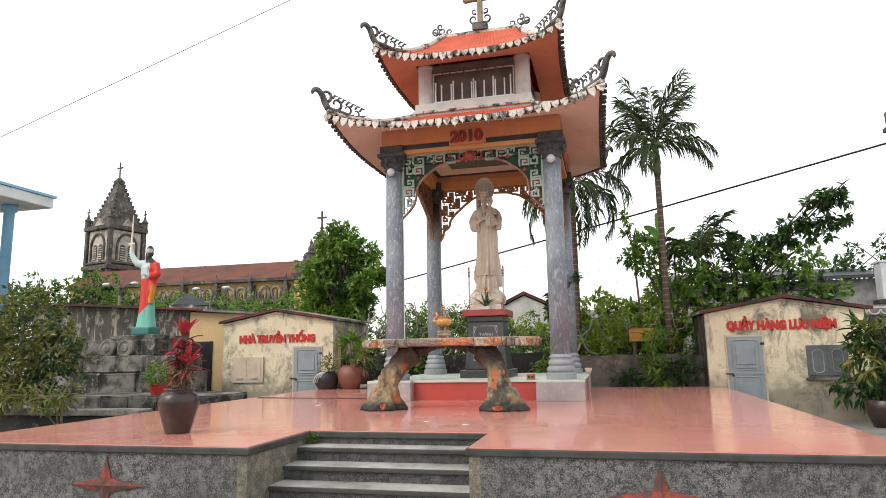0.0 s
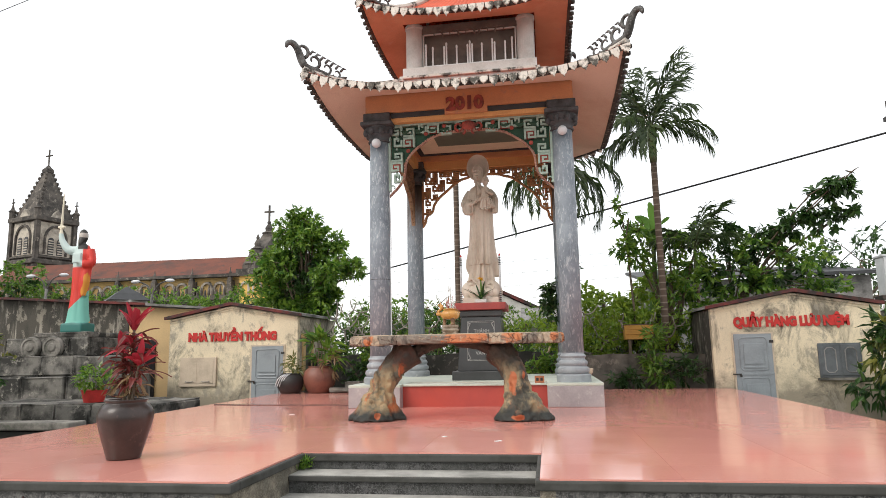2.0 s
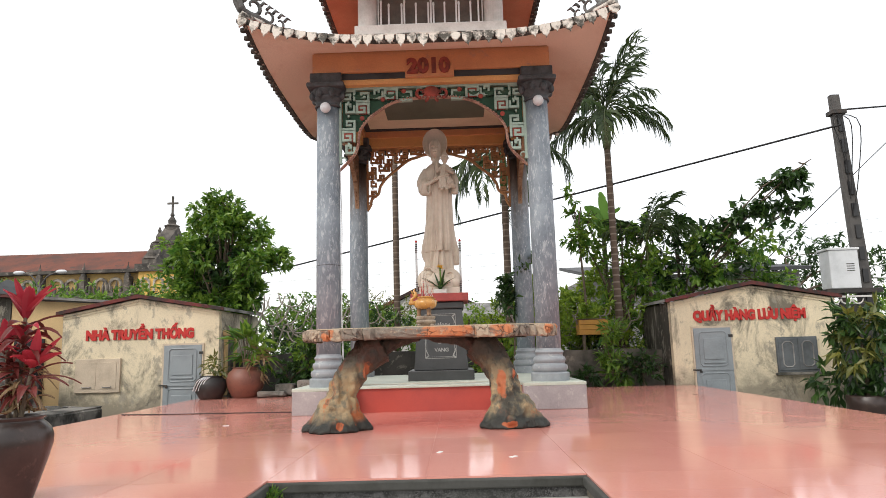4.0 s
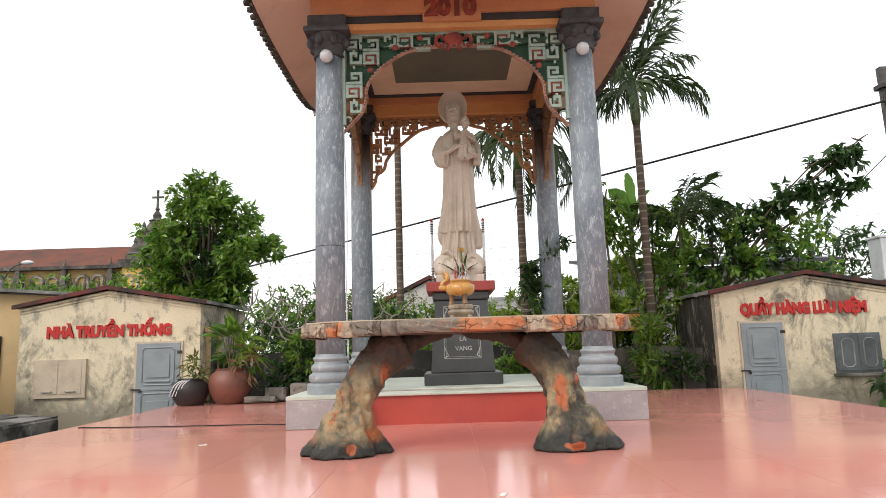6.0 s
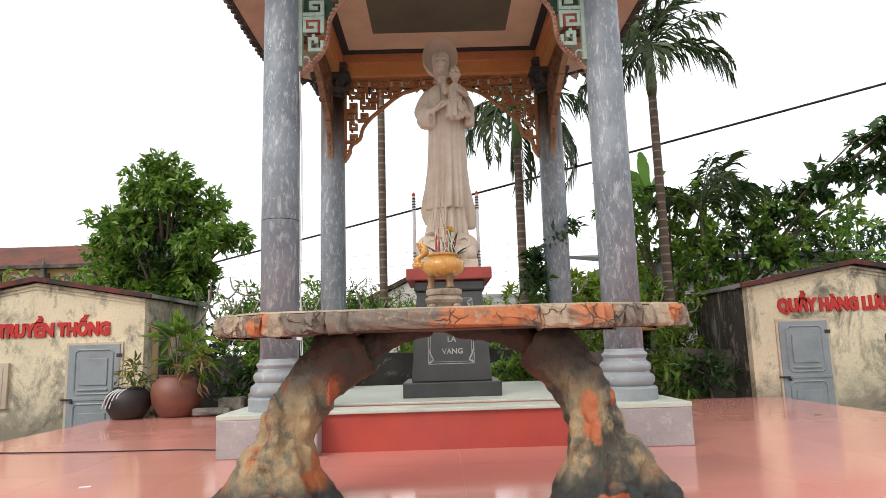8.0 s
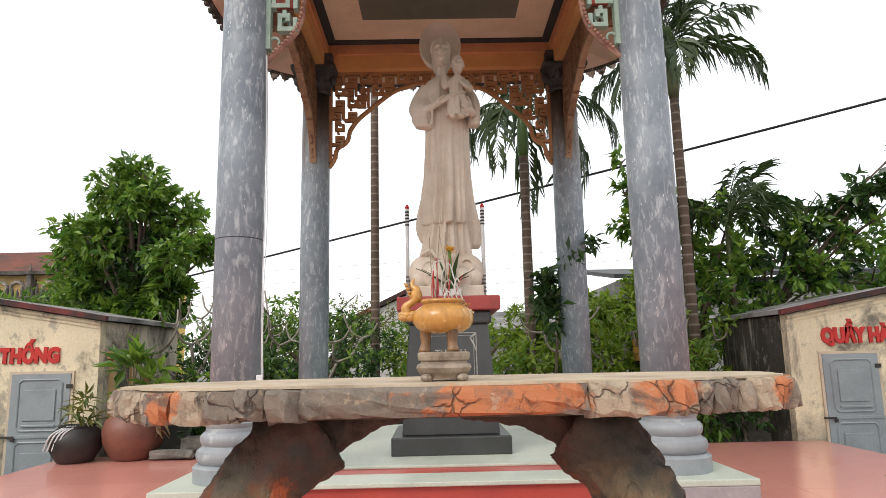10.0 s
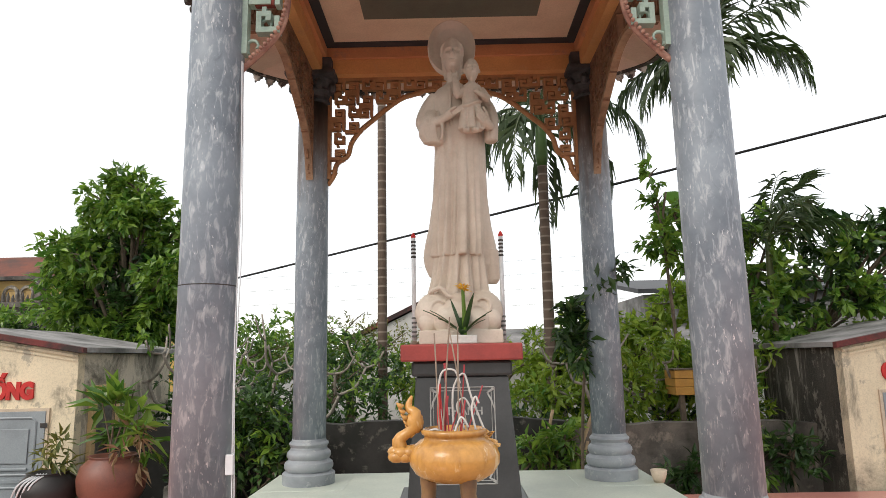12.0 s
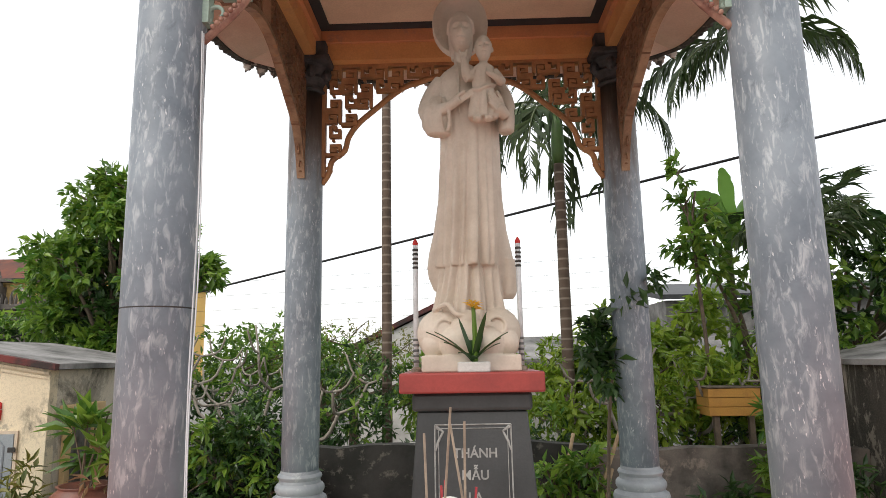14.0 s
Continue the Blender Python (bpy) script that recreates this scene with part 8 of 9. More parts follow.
ban = thing("banana_plant", "banana plant with broad torn leaves", "banana plant", (1.25, 17.6, GROUND))
limbs(ban, [([(1.25, 17.6, GROUND), (1.2, 17.6, 2.0), (1.2, 17.55, 3.9)], 0.10, 0.05)], M["crownshaft"], "stem")
for i, (dx, dy, dz, w) in enumerate(((-0.1, -0.1, 1.15, 0.11), (0.35, -0.1, 0.75, 0.2), (-0.75, -0.2, 0.45, 0.2), (0.7, 0.2, 0.3, 0.2), (-0.4, 0.3, 0.9, 0.2))):
    base = Vector((1.26, 17.55, 3.9))
    tip = base + Vector((dx, dy, dz))
    mid = (base + tip) / 2 + Vector((-dx * 0.15, 0, 0.25))
    s = spline([base, mid, tip], 16)
    bm = bmesh.new()
    prev = None
    sd = Vector((0.9, -0.3, 0.1)) if abs(dx) < 0.3 else Vector((0.15, -0.95, 0.35))
    rr = random.Random(i)
    for j, p in enumerate(s):
        f = j / 15
        k = w * math.sin(math.pi * min(0.98, 0.06 + 0.92 * f)) ** 0.6
        ja, jb2 = rr.uniform(0.8, 1.05), rr.uniform(0.8, 1.05)
        cur = (bm.verts.new(p + sd * k * ja - Vector((0, 0, 0.25 * k))), bm.verts.new(p), bm.verts.new(p - sd * k * jb2 - Vector((0, 0, 0.25 * k))))
        if prev:
            bm.faces.new((prev[0], cur[0], cur[1], prev[1]))
            bm.faces.new((prev[1], cur[1], cur[2], prev[2]))
        prev = cur
    wpart("leaf", bm, M["banana"], ban)

vine = thing("climbing_plant", "dark leafy creeper climbing a back column", "creeper", (CX + COL - 0.1, BACK + 0.3, GROUND))
limbs(vine, [([(CX + COL - 0.2, BACK + 0.62, GROUND), (CX + COL - 0.15, BACK + 0.45, 1.8), (CX + COL - 0.05, BACK + 0.25, 2.6), (CX + COL + 0.15, BACK + 0.1, 3.2)], 0.02, 0.008)], M["bark"], "stem")
crown("leaves", 91, [(CX + COL - 0.17, BACK + 0.05, 2.75, 0.14, 0.22, 0.28), (CX + COL - 0.30, BACK + 0.1, 2.6, 0.14, 0.2, 0.2), (CX + COL + 0.15, BACK - 0.08, 3.15, 0.14, 0.14, 0.13), (CX + COL - 0.2, BACK + 0.1, 2.3, 0.15, 0.2, 0.2), (CX + COL - 0.05, BACK - 0.15, 2.9, 0.09, 0.08, 0.14), (CX + COL - 0.28, BACK - 0.02, 2.35, 0.16, 0.16, 0.22)], 420, 0.16, 0.075, M["leaf_dark"], vine, 0.3)

# ---- pole and cables ----
pole = thing("utility_pole", "dark slotted concrete utility pole with fittings", "pole", (6.95, 17.3, GROUND))
bm = prism(bmesh.new(), [(-0.16, -0.11), (0.16, -0.11), (0.16, 0.11), (-0.16, 0.11)], "z", 0.0, 7.1)
for v in bm.verts:
    if v.co.z > 3:
        v.co.x *= 0.62
        v.co.y *= 0.62
        v.co.x -= 0.25
part("shaft", bm, M["pole"], pole)
for i in range(9):
    z = 2.2 + 0.5 * i
    part("slot", boxm((-0.06 - 0.25 * z / 7.1, -0.125, z), (0.06 - 0.25 * z / 7.1, -0.08, z + 0.3)), M["opening_dark"], pole)
part("clamp", boxm((-0.40, -0.14, 6.62), (-0.06, 0.14, 6.72), 0.01), M["iron"], pole)
for i in range(4):
    part("loop", tube(bmesh.new(), spline([(-0.3, -0.12, 6.6), (-0.45 + 0.2 * i, -0.2, 6.35), (-0.35 + 0.1 * i, -0.2, 5.9 - 0.3 * i), (-0.22, -0.12, 5.4 - 0.4 * i)], 12), 0.012, 5), M["wire"], pole)
cb = thing("meter_box", "white enamel electric cabinet on a bracket by the pole", "electric box", (6.3, 17.2, 2.6))
part("cabinet", boxm((-0.32, -0.2, 0.0), (0.33, 0.2, 0.85), 0.02), M["white_plastic"], cb)
part("lid", boxm((-0.35, -0.22, 0.85), (0.36, 0.22, 0.90), 0.01), M["white_plastic"], cb)
for i in range(4):
    part("louvre", boxm((0.05, -0.206, 0.38 + 0.05 * i), (0.22, -0.2, 0.40 + 0.05 * i)), M["roof_grey"], cb)
part("bracket", boxm((-0.42, -0.18, -0.10), (0.8, 0.18, -0.001), 0.01), M["iron"], cb)
part("post", boxm((-0.06, -0.06, GROUND - 2.6), (0.06, 0.06, -0.101), 0.005), M["iron"], cb)
gl = thing("scroll_railing", "pale metal railing with looped scrolls", "railing", (5.0, 17.0, 2.3))
for i in range(7):
    bm = bmesh.new()
    scroll(bm, (0.25 * i, 0, 0.08), 3.2, 6.2, 0.12, 0.12, 0.025, (1, 0, 0), 10)
    part("loop", bm, M["white_wall"], gl)
part("bar", boxm((-0.15, -0.03, 0.10), (1.8, 0.03, 0.14)), M["white_wall"], gl)
part("support", boxm((-0.15, -0.06, GROUND - 2.3), (1.8, 0.06, -0.05)), M["wall_moss"], gl, "dark wall below the railing")


def cable_run(name, label, p, q, sag, r):
    s = []
    p, q = Vector(p), Vector(q)
    for i in range(40):
        f = i / 39
        s.append(p.lerp(q, f) - Vector((0, 0, sag * 4 * f * (1 - f))))
    c = thing(name, label, "cable", tuple(p))
    wpart("strand", tube(bmesh.new(), s, r, 6), M["wire"], c)


cable_run("power_cable", "thick black twisted power cable", (6.62, 17.01, 6.33), (-30.0, 32.34, 1.17), 0.12, 0.024)
cable_run("power_cable", "black power cable leaving the pole", (6.75, 17.2, 6.75), (30.0, 14.0, 8.0), 0.3, 0.02)
for i in range(4):
    cable_run("phone_wire", "thin sagging wire strung beyond the trees", (40, 40 + i, 7.0 + 1.0 * i), (-40, 46 + i, 4.0 + 0.9 * i), 0.6, 0.007)
cable_run("guy_wire", "thin dark guy wire", (14.0, 26.0, 8.8), (6.9, 24.0, 3.2), 0.0, 0.015)
cable_run("stay_wire", "thin dark stay wire anchored in the yard", (-15.8, 4.23, 0.08), (6.0, 8.41, 10.25), 0.0, 0.003)

# ---- the church beyond ----
church = thing("church", "old church with ochre walls, blackened stone and brown-red tiled roof", "church", (-40, 60, GROUND))
NX0, NX1, NY = -55.0, -28.4, 56.6
wpart("aisle_wall", boxm((NX0, NY + 0.3, GROUND), (NX1, NY + 8, 8.95)), M["yellow_wall"], church, "ochre nave wall")
wpart("nave_roof", prism(bmesh.new(), [(NY - 0.4, 8.9), (NY + 3.6, 11.0), (NY + 7.6, 8.9)], "x", NX0, NX1), M["church_tile"], church, "brown-red tiled roof")
wpart("eave_band", boxm((NX0, NY - 0.45, 8.62), (NX1, NY + 0.29, 8.89)), M["old_stone"], church)
wpart("lower_band", boxm((NX0, NY - 0.5, 6.55), (NX1, NY + 0.29, 6.95)), M["old_stone"], church)
wpart("lower_wall", boxm((NX0, NY - 0.1, GROUND), (NX1, NY + 0.29, 6.54)), M["old_stone"], church)


def arch_ring(bm, cx, y, z0, w, h, t, deep):
    """A round-headed surround in an upright plane."""
    pts = [(cx - w, z0), (cx - w, z0 + h)] + [(cx - w * math.cos(q), z0 + h + w * math.sin(q)) for q in np.linspace(0.2, math.pi - 0.2, 9)] + [(cx + w, z0 + h), (cx + w, z0)]
    tube(bm, [(p[0], y - deep, p[1]) for p in pts], t, 5)


def arch_fill(bm, cx, y, z0, w, h, deep):
    pts = [(cx - w, z0)] + [(cx - w * math.cos(q), z0 + h + w * math.sin(q)) for q in np.linspace(0, math.pi, 9)] + [(cx + w, z0)]
    prism(bm, pts, "y", y - deep, y)


x = NX1 - 1.3
i = 0
while x > NX0 + 1:
    if i % 3 == 0:
        bm = boxm((x - 0.22, NY - 0.5, 6.95), (x + 0.22, NY + 0.28, 8.3))
        lathe(bm, [(0.26, 8.3), (0.26, 8.45), (0.12, 8.7), (0.15, 8.95), (0.05, 9.2), (0.02, 9.5)], (x, NY - 0.25, 0), 8)
        wpart("buttress", bm, M["old_stone"], church)
    else:
        bm = bmesh.new()
        arch_ring(bm, x, NY + 0.28, 7.1, 0.5, 0.55, 0.13, 0.1)
        w_ = wpart("window", bm, M["pale_stone"], church, "round-headed pale stone window")
        bm = bmesh.new()
        arch_fill(bm, x, NY + 0.297, 7.1, 0.42, 0.5, 0.06)
        ob = part("pane", bm, M["opening_dark"])
        ob.parent = w_
        ob.matrix_parent_inverse = Matrix.Translation(-church.location)
    x -= 1.25
    i += 1
for j in range(70):
    xx = NX1 - 0.3 - j * 0.37
    wpart("parapet_tooth", lathe(bmesh.new(), [(0.13, 6.95), (0.13, 7.2 + 0.12 * (j % 3)), (0.02, 7.5 + 0.2 * (j % 3))], (xx, NY - 0.38, 0), 5), M["old_stone"], church)
# gable end with pinnacles and cross
wpart("gable_wall", prism(bmesh.new(), [(NY - 0.6, GROUND), (NY + 8.2, GROUND), (NY + 8.2, 9.6), (NY + 6.0, 11.2), (NY + 3.6, 13.2), (NY + 1.2, 11.2), (NY - 0.6, 9.6)], "x", NX1 + 0.01, NX1 + 1.2), M["old_stone"], church)
for y, z, s in ((NY - 0.2, 9.6, 1.0), (NY + 1.2, 11.2, 1.0), (NY + 3.6, 13.1, 1.15), (NY + 6.0, 11.2, 1.0)):
    bm = lathe(bmesh.new(), [(0.5 * s, z - 0.6), (0.5 * s, z), (0.62 * s, z + 0.1), (0.3 * s, z + 0.3), (0.34 * s, z + 0.6), (0.12 * s, z + 1.0), (0.18 * s, z + 1.15), (0.03, z + 1.5)], (NX1 + 0.6, y, 0), 8)
    wpart("pinnacle", bm, M["old_stone"], church)
bm = boxm((NX1 + 0.52, NY + 3.53, 14.4), (NX1 + 0.68, NY + 3.67, 16.0))
box(bm, (NX1 + 0.10, NY + 3.54, 15.25), (NX1 + 1.1, NY + 3.66, 15.42))
wpart("gable_cross", bm, M["old_stone"], church)
wpart("porch", boxm((NX1 + 1.21, NY - 3.5, GROUND), (NX1 + 4.5, NY + 6, 8.2)), worn("bright_ochre_wall", (0.75, 0.47, 0.12), (0.6, 0.38, 0.12), 0.5), church, "bright ochre porch")
wpart("porch_cornice", boxm((NX1 + 1.0, NY - 3.8, 8.2), (NX1 + 4.8, NY + 6.2, 8.8)), M["old_stone"], church)
bm = bmesh.new()
for k in range(3):
    arch_ring(bm, NX1 + 1.75 + 1.1 * k, NY - 3.52, 6.6, 0.35, 0.7, 0.1, 0.05)
wpart("porch_arcade", bm, M["pale_stone"], church)

tower = thing("bell_tower", "blackened stone bell tower with a stepped spire and cross", "tower", (-55.3, 63.4, GROUND))
tower.rotation_euler = (0, 0, radians(-15.7))
tower.scale = (0.84, 0.84, 0.98)
T = 2.6
part("shaft", boxm((-T + 0.15, -T + 0.15, 0), (T - 0.15, T - 0.15, 16.6)), M["old_stone"], tower)
for z, o, h in ((11.6, 0.35, 0.5), (9.0, 0.15, 0.35), (16.3, 0.3, 0.5), (12.3, 0.12, 0.2)):
    part("cornice", boxm((-T - o, -T - o, z), (T + o, T + o, z + h), 0.08), M["old_stone"], tower)
for k in range(4):
    R4 = Matrix.Rotation(math.pi / 2 * k, 4, "Z")
    bm = boxm((-T + 0.55, -T + 0.10, 12.6), (T - 0.55, -T + 0.149, 16.2))
    bm.transform(R4)
    part("face_panel", bm, M["pale_stone"], tower)
    bm = bmesh.new()
    arch_ring(bm, 0, -T + 0.08, 12.7, 1.45, 1.7, 0.16, 0.05)
    bm.transform(R4)
    part("great_arch", bm, M["old_stone"], tower)
    for dx in (-0.6, 0.6):
        bm = bmesh.new()
        arch_fill(bm, dx, -T + 0.09, 12.7, 0.38, 1.5, 0.06)
        bm.transform(R4)
        w_ = part("louvred_window", bm, M["opening_dark"], tower)
        for q in range(6):
            bm = boxm((dx - 0.36, -T - 0.02, 12.8 + 0.27 * q), (dx + 0.36, -T + 0.02, 12.92 + 0.27 * q))
            bm.transform(R4)
            ob = part("louvre", bm, M["pale_stone"])
            ob.parent = w_
    for dx in (-1.5, -0.5, 0.5, 1.5):
        bm = bmesh.new()
        arch_ring(bm, dx, -T + 0.10, 9.5, 0.36, 1.1, 0.13, 0.05)
        bm.transform(R4)
        part("blind_arch", bm, M["pale_stone"], tower)
    bm = boxm((-T - 0.15, -T - 0.15, 9.4), (-T + 0.35, -T + 0.35, 16.3))
    bm.transform(R4)
    part("corner_pier", bm, M["old_stone"], tower)
    bm = lathe(bmesh.new(), [(0.38, 16.8), (0.38, 17.5), (0.5, 17.6), (0.2, 17.9), (0.06, 18.5), (0.05, 18.9)], (-T + 0.05, -T + 0.05, 0), 8)
    box(bm, (-T - 0.25, -T, 18.55), (-T + 0.35, -T + 0.1, 18.67))
    box(bm, (-T, -T, 18.4), (-T + 0.1, -T + 0.1, 19.1))
    bm.transform(R4)
    part("corner_pinnacle", bm, M["old_stone"], tower)
    bm = prism(bmesh.new(), [(-0.9, 16.8), (0.9, 16.8), (0, 17.7)], "y", -T - 0.1, -T + 0.4)
    bm.transform(R4)
    part("gablet", bm, M["pale_stone"], tower)
bm = bmesh.new()
lv = [(2.45, 16.8), (1.75, 18.4), (1.1, 20.2), (0.42, 22.2), (0.5, 22.3), (0.5, 22.6), (0.25, 22.9), (0.12, 23.1)]
for (r0, z0_), (r1, z1_) in zip(lv, lv[1:]):
    lo = [bm.verts.new((sx * r0, sy * r0, z0_)) for sx, sy in ((-1, -1), (1, -1), (1, 1), (-1, 1))]
    hi = [bm.verts.new((sx * r1, sy * r1, z1_)) for sx, sy in ((-1, -1), (1, -1), (1, 1), (-1, 1))]
    for q in range(4):
        bm.faces.new((lo[q], lo[(q + 1) % 4], hi[(q + 1) % 4], hi[q]))
part("spire", bm, M["old_stone"], tower)
for sx in (-1, 1):
    for sy in (-1, 1):
        for q in range(11):
            f = q / 10
            r = np.interp(16.9 + 5.1 * f, [p[1] for p in lv[:4]], [p[0] for p in lv[:4]])
            part("crocket", ball(bmesh.new(), (sx * r, sy * r, 16.95 + 5.1 * f), 0.2, 1, 1, 1, 6), M["old_stone"], tower)
bm = boxm((-0.07, -0.07, 23.0), (0.07, 0.07, 25.0))
box(bm, (-0.62, -0.065, 24.2), (0.62, 0.065, 24.34))
part("cross", bm, M["old_stone"], tower)

# ---- other buildings and far green ----
wb = thing("white_building", "white building with a deep roof slab and a blue column", "building", (-28, 21, GROUND))
wpart("wall", boxm((-40, 10, GROUND), (-24.7, 21.2, 7.94)), M["white_paint"], wb)
wpart("roof_slab", boxm((-41, 9, 7.95), (-23.05, 22.5, 8.40), 0.04), M["white_paint"], wb)
wpart("slab_edge", boxm((-41.05, 9, 8.40), (-22.98, 22.57, 8.50)), M["blue"], wb)
wpart("column", lathe(bmesh.new(), [(0.2, GROUND), (0.2, 7.6), (0.3, 7.7), (0.3, 7.949)], (-24.15, 21.4, 0), 20), M["blue"], wb, "sky-blue column", True)
wpart("window_hood", boxm((-24.7, 17, 5.6), (-24.4, 20.6, 5.75)), M["cream"], wb)
wg = thing("gable_cottage", "pale cottage gable with a thin red roof edge", "house", (-3.3, 25, GROUND))
wpart("wall", prism(bmesh.new(), [(-5.0, GROUND), (-1.4, GROUND), (-1.4, 2.75), (-3.2, 3.62), (-5.0, 2.75)], "y", 24.5, 28), M["white_wall"], wg)
for sx in (-1, 1):
    wpart("roof_edge", prism(bmesh.new(), [(-3.2 + sx * 2.0, 2.70), (-3.2, 3.66), (-3.2, 3.78), (-3.2 + sx * 2.0, 2.82)], "y", 24.4, 28.1), M["trim_red"], wg)
gh = thing("grey_roof_house", "low grey house with dark corrugated roof behind the trees", "house", (3, 22, GROUND))
wpart("wall", boxm((1.7, 22.1, GROUND), (8.0, 26, 3.55)), M["roof_grey"], gh)
wpart("roof", prism(bmesh.new(), [(21.8, 3.55), (26, 4.2), (26, 4.3), (21.8, 3.65)], "x", 1.5, 8.2), M["dark_band"], gh)
wpart("lower_roof", prism(bmesh.new(), [(20.6, 2.3), (22.0, 2.75), (22.0, 2.85), (20.6, 2.4)], "x", -2.2, 4.0), M["roof_grey"], gh)
wpart("low_front", boxm((-2.0, 20.9, GROUND), (3.8, 22.0, 2.3)), M["white_wall"], gh)
yb = thing("yellow_crate", "orange-yellow planked box on thin legs behind the wall", "box", (0.56, 16.42, GROUND + 0.12))
for i in range(3):
    part("plank", boxm((-0.30, -0.2, 1.58 + 0.105 * i), (0.30, 0.2, 1.68 + 0.105 * i), 0.006), M["yellow_crate"], yb)
part("lid", boxm((-0.31, -0.21, 1.896), (0.31, 0.21, 1.91), 0.004), M["bark"], yb)
for sx in (-1, 1):
    part("leg", boxm((sx * 0.2 - 0.03, -0.15, -0.12), (sx * 0.2 + 0.03, -0.09, 1.58)), M["bark"], yb)

hut = thing("shrine_hut", "small hut with a grey peaked roof behind the wall", "hut", (-16.2, 22.5, GROUND))
part("body", boxm((-0.5, -0.5, 0), (0.5, 0.5, 3.5)), M["white_wall"], hut)
part("roof", lathe(bmesh.new(), [(0.95, 3.5), (0.55, 3.75), (0.05, 4.0)], (0, 0, 0), 4), M["dark_band"], hut)


def yard_lamp(x, y, h, sx):
    l = thing("yard_lamp", "white street lamp on a curved arm", "street lamp", (x, y, GROUND), "yard lamps")
    part("post", lathe(bmesh.new(), [(0.05, 0), (0.04, h)], (0, 0, 0), 10), M["roof_grey"], l)
    for s in (-1, 1):
        part("arm", tube(bmesh.new(), spline([(0, 0, h - 0.05), (s * 0.2, 0, h + 0.3), (s * 0.5, 0, h + 0.42)], 8), 0.02, 6), M["pole"], l)
        part("lamp_head", ball(bmesh.new(), (s * 0.60, 0, h + 0.43), 0.085, 1.9, 1, 0.7, 12), M["white_plastic"], l, smooth=True)


yard_lamp(-17.3, 20.0, 3.75, 1)
yard_lamp(-13.9, 20.5, 3.5, 1)

rr = random.Random(44)
blobs = []
for i in range(26):
    f = i / 25
    blobs.append((-27 + 15.5 * f, 24 + 3.5 * f + rr.uniform(-0.8, 0.8), rr.uniform(2.2, 3.7) + (1.25 if f < 0.42 else 0.3), rr.uniform(1.0, 1.6), 1.0, rr.uniform(0.6, 1.0)))
wood = thing("tree_row", "row of green trees behind the yard wall", "trees", (-20, 25, GROUND), kind="stuff")
crown("crown", 101, blobs, 9000, 0.24, 0.10, M["leaf_a"], wood)
# the row again in dark leaves, set lower and back as its shade
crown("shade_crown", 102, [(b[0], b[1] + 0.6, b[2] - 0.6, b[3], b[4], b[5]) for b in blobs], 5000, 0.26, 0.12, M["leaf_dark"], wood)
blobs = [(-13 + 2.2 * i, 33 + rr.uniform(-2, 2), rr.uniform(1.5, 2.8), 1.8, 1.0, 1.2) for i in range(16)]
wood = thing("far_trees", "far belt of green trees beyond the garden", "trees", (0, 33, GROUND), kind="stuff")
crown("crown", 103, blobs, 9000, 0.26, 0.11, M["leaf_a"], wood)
# dark repeat of the belt, standing in for the shade behind it
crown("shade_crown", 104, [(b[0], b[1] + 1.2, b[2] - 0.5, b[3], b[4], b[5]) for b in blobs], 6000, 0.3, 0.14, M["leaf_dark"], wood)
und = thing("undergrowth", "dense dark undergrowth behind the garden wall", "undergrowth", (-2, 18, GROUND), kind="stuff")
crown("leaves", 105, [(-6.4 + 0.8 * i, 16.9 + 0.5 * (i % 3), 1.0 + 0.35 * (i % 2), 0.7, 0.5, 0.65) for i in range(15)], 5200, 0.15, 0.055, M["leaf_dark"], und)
crown("light_leaves", 106, [(-6.4 + 0.85 * i, 16.7 + 0.5 * (i % 3), 1.45 + 0.3 * (i % 2), 0.5, 0.4, 0.4) for i in range(15)], 1500, 0.14, 0.05, M["leaf_a"], und)

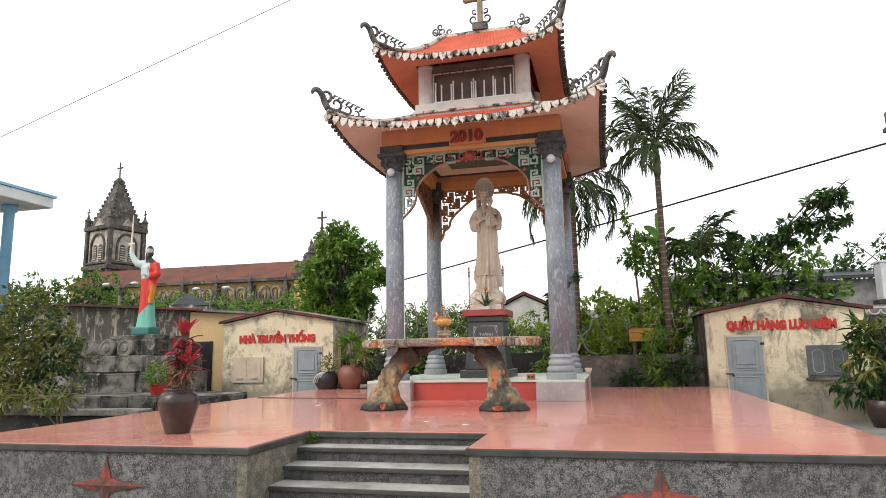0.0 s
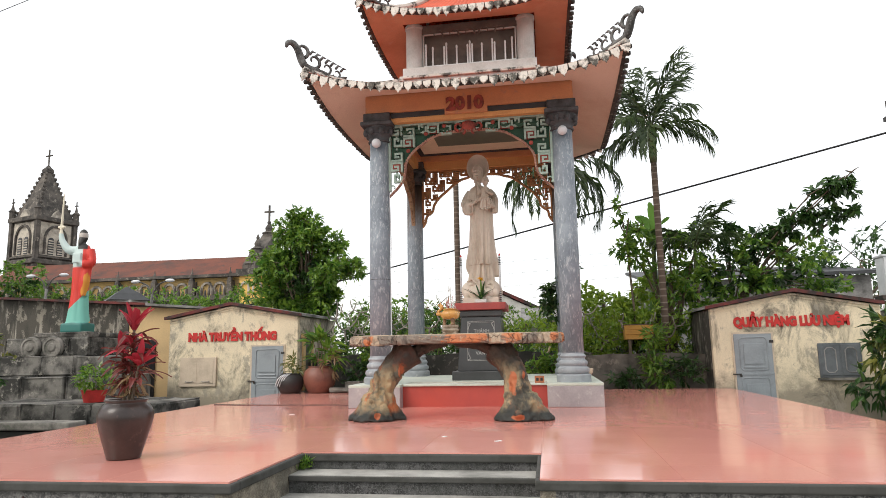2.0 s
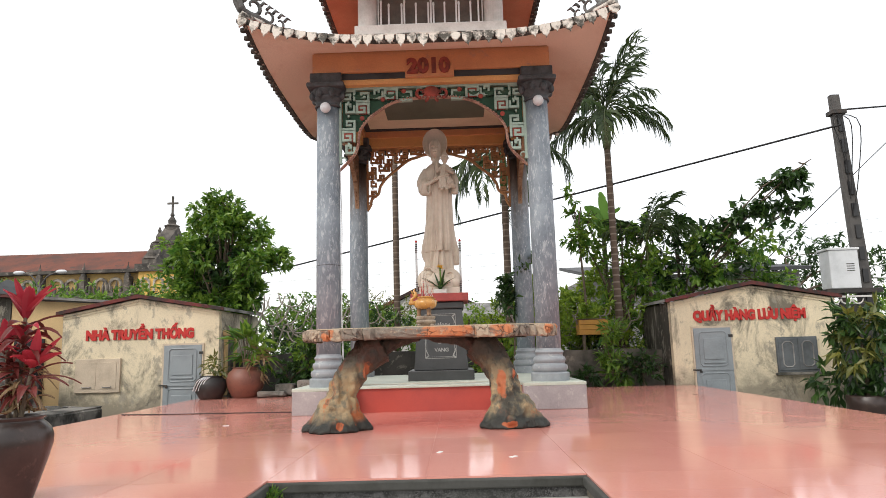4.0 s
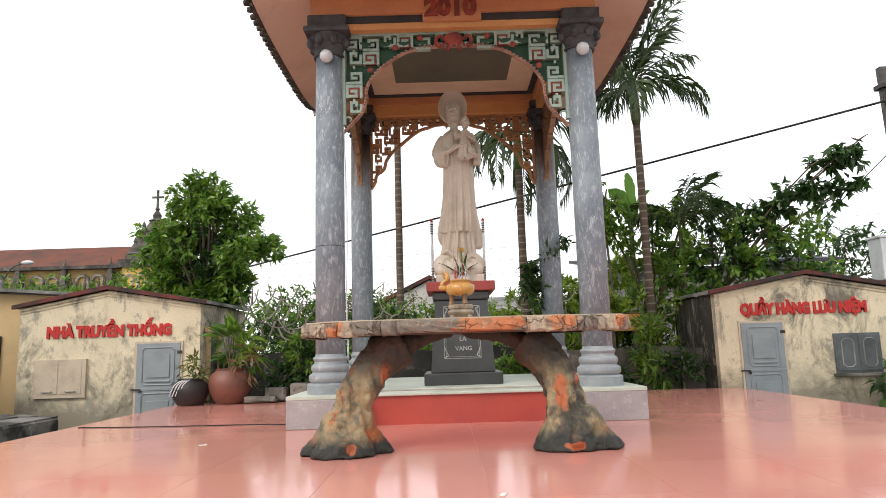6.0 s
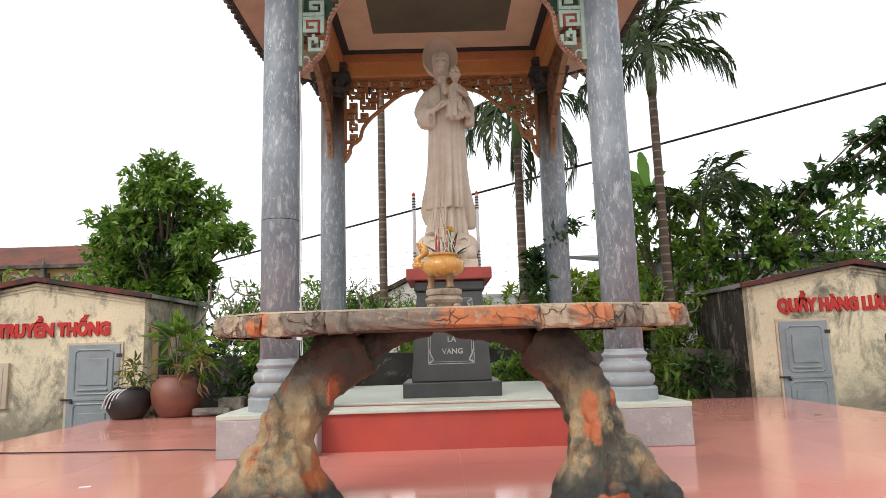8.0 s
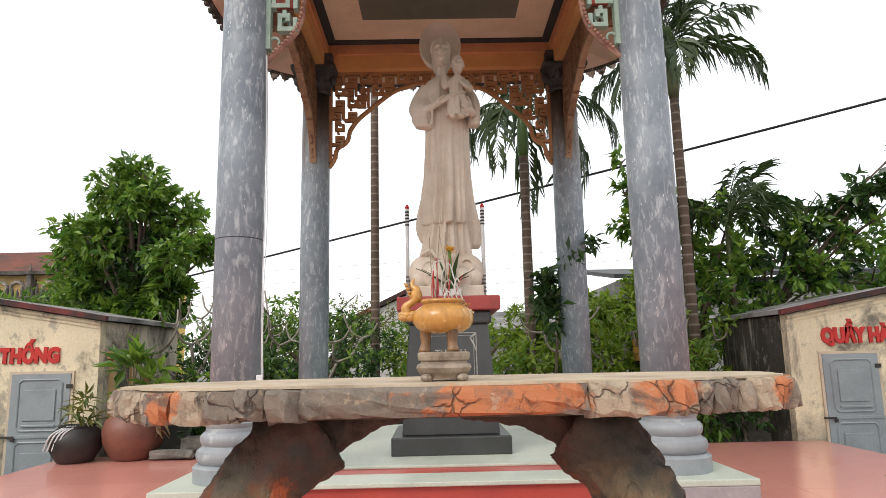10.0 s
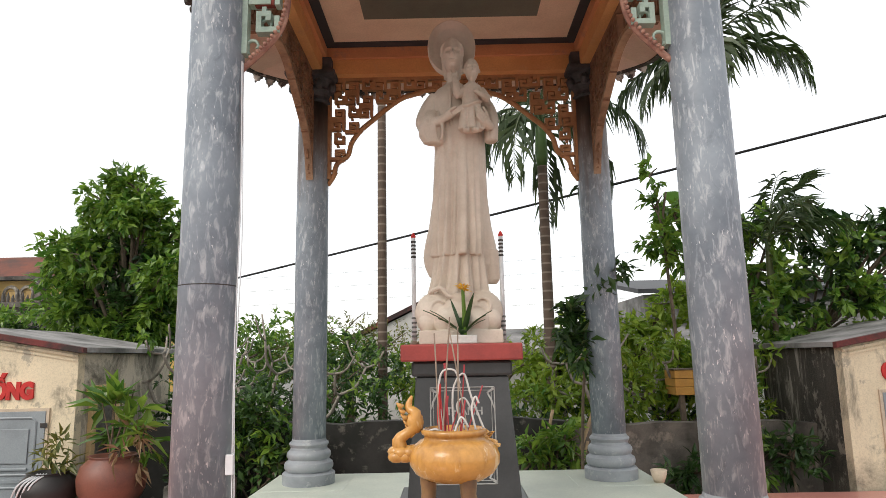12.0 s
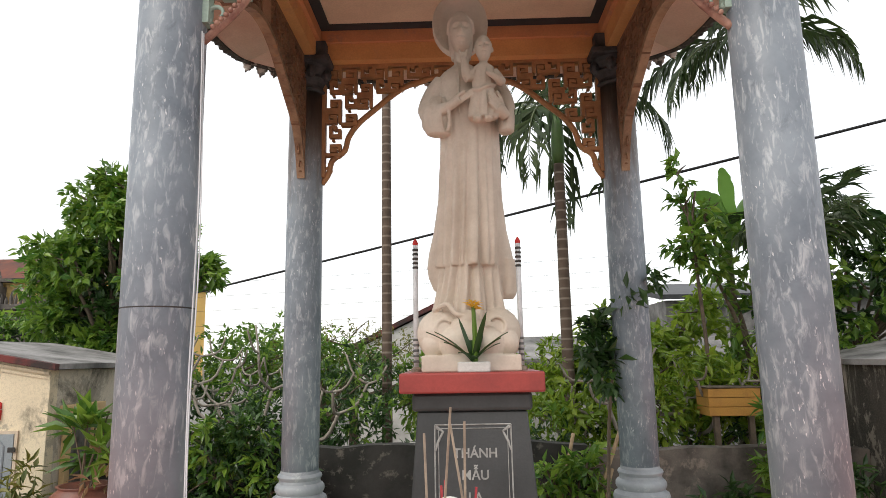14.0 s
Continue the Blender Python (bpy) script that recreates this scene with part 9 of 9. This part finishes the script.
# ---- small litter on the terrace ----
cbl = thing("floor_cable", "thin black cable lying across the pink floor", "cable", (-6.8, 11.9, FLOOR))
wpart("strand", tube(bmesh.new(), spline([(-7.05, 11.95, FLOOR + 0.006), (-6.4, 11.84, FLOOR + 0.006), (-5.6, 11.76, FLOOR + 0.006), (-4.9, 11.72, FLOOR + 0.006), (-4.47, 11.60, FLOOR + 0.006)], 30), 0.006, 5), M["wire"], cbl)
for x, y, a in ((-4.95, 10.2, 20), (-2.45, 7.9, 70), (1.35, 12.9, 10), (-1.9, 7.6, 45)):
    bm = boxm((-0.035, -0.015, 0), (0.035, 0.015, 0.004))
    ob = part("paper_scrap", bm, M["white_paint"] if x < 0 else M["bark"])
    ob.matrix_basis = pose(x, y, FLOOR + 0.001, 0, 0, a)
    tagged(ob, "small scrap lying on the pink floor", "litter", "scraps on the floor")

# ---- floor slabs, one by one ----
def splits(a, b, n):
    return [a + (b - a) * i / n for i in range(n + 1)]


cells = []
xs_l, xs_m, xs_r = splits(PL, NL, 4), splits(NL, NR, 2), splits(NR, PR, 4)
ys = splits(NB, PB, 9)
for xs in (xs_l, xs_m, xs_r):
    for xa, xb in zip(xs, xs[1:]):
        for ya, yb_ in zip(ys, ys[1:]):
            cells.append((xa, ya, xb, yb_))
for xa, xb in zip(xs_l, xs_l[1:]):
    cells += [(xa, FL, xb, (FL + NB) / 2), (xa, (FL + NB) / 2, xb, NB)]
for xa, xb in zip(xs_r, xs_r[1:]):
    cells += [(xa, FR, xb, (FR + NB) / 2), (xa, (FR + NB) / 2, xb, NB)]
shapes = {}
for xa, ya, xb, yb_ in cells:
    w, d = round(xb - xa, 3), round(yb_ - ya, 3)
    if (w, d) not in shapes:
        bm = boxm((-w / 2 + 0.0015, -d / 2 + 0.0015, -0.028), (w / 2 - 0.0015, d / 2 - 0.0015, 0.0))
        me = bpy.data.meshes.new("floor_slab")
        bm.to_mesh(me)
        bm.free()
        me.materials.append(M["pink"])
        shapes[(w, d)] = me
    ob = new("floor_slab", shapes[(w, d)])
    ob.parent = terrace
    ob.location = ((xa + xb) / 2, (ya + yb_) / 2, FLOOR)
part("slab_bed", boxm((PL + 0.01, NB + 0.01, FLOOR - 0.0285), (PR - 0.01, PB - 0.01, FLOOR - 0.003)), M["grout"], terrace)
part("slab_bed", boxm((PL + 0.01, FL + 0.01, FLOOR - 0.0285), (NL - 0.01, NB + 0.005, FLOOR - 0.003)), M["grout"], terrace)
part("slab_bed", boxm((NR + 0.01, FR + 0.01, FLOOR - 0.0285), (PR - 0.01, NB + 0.005, FLOOR - 0.003)), M["grout"], terrace)
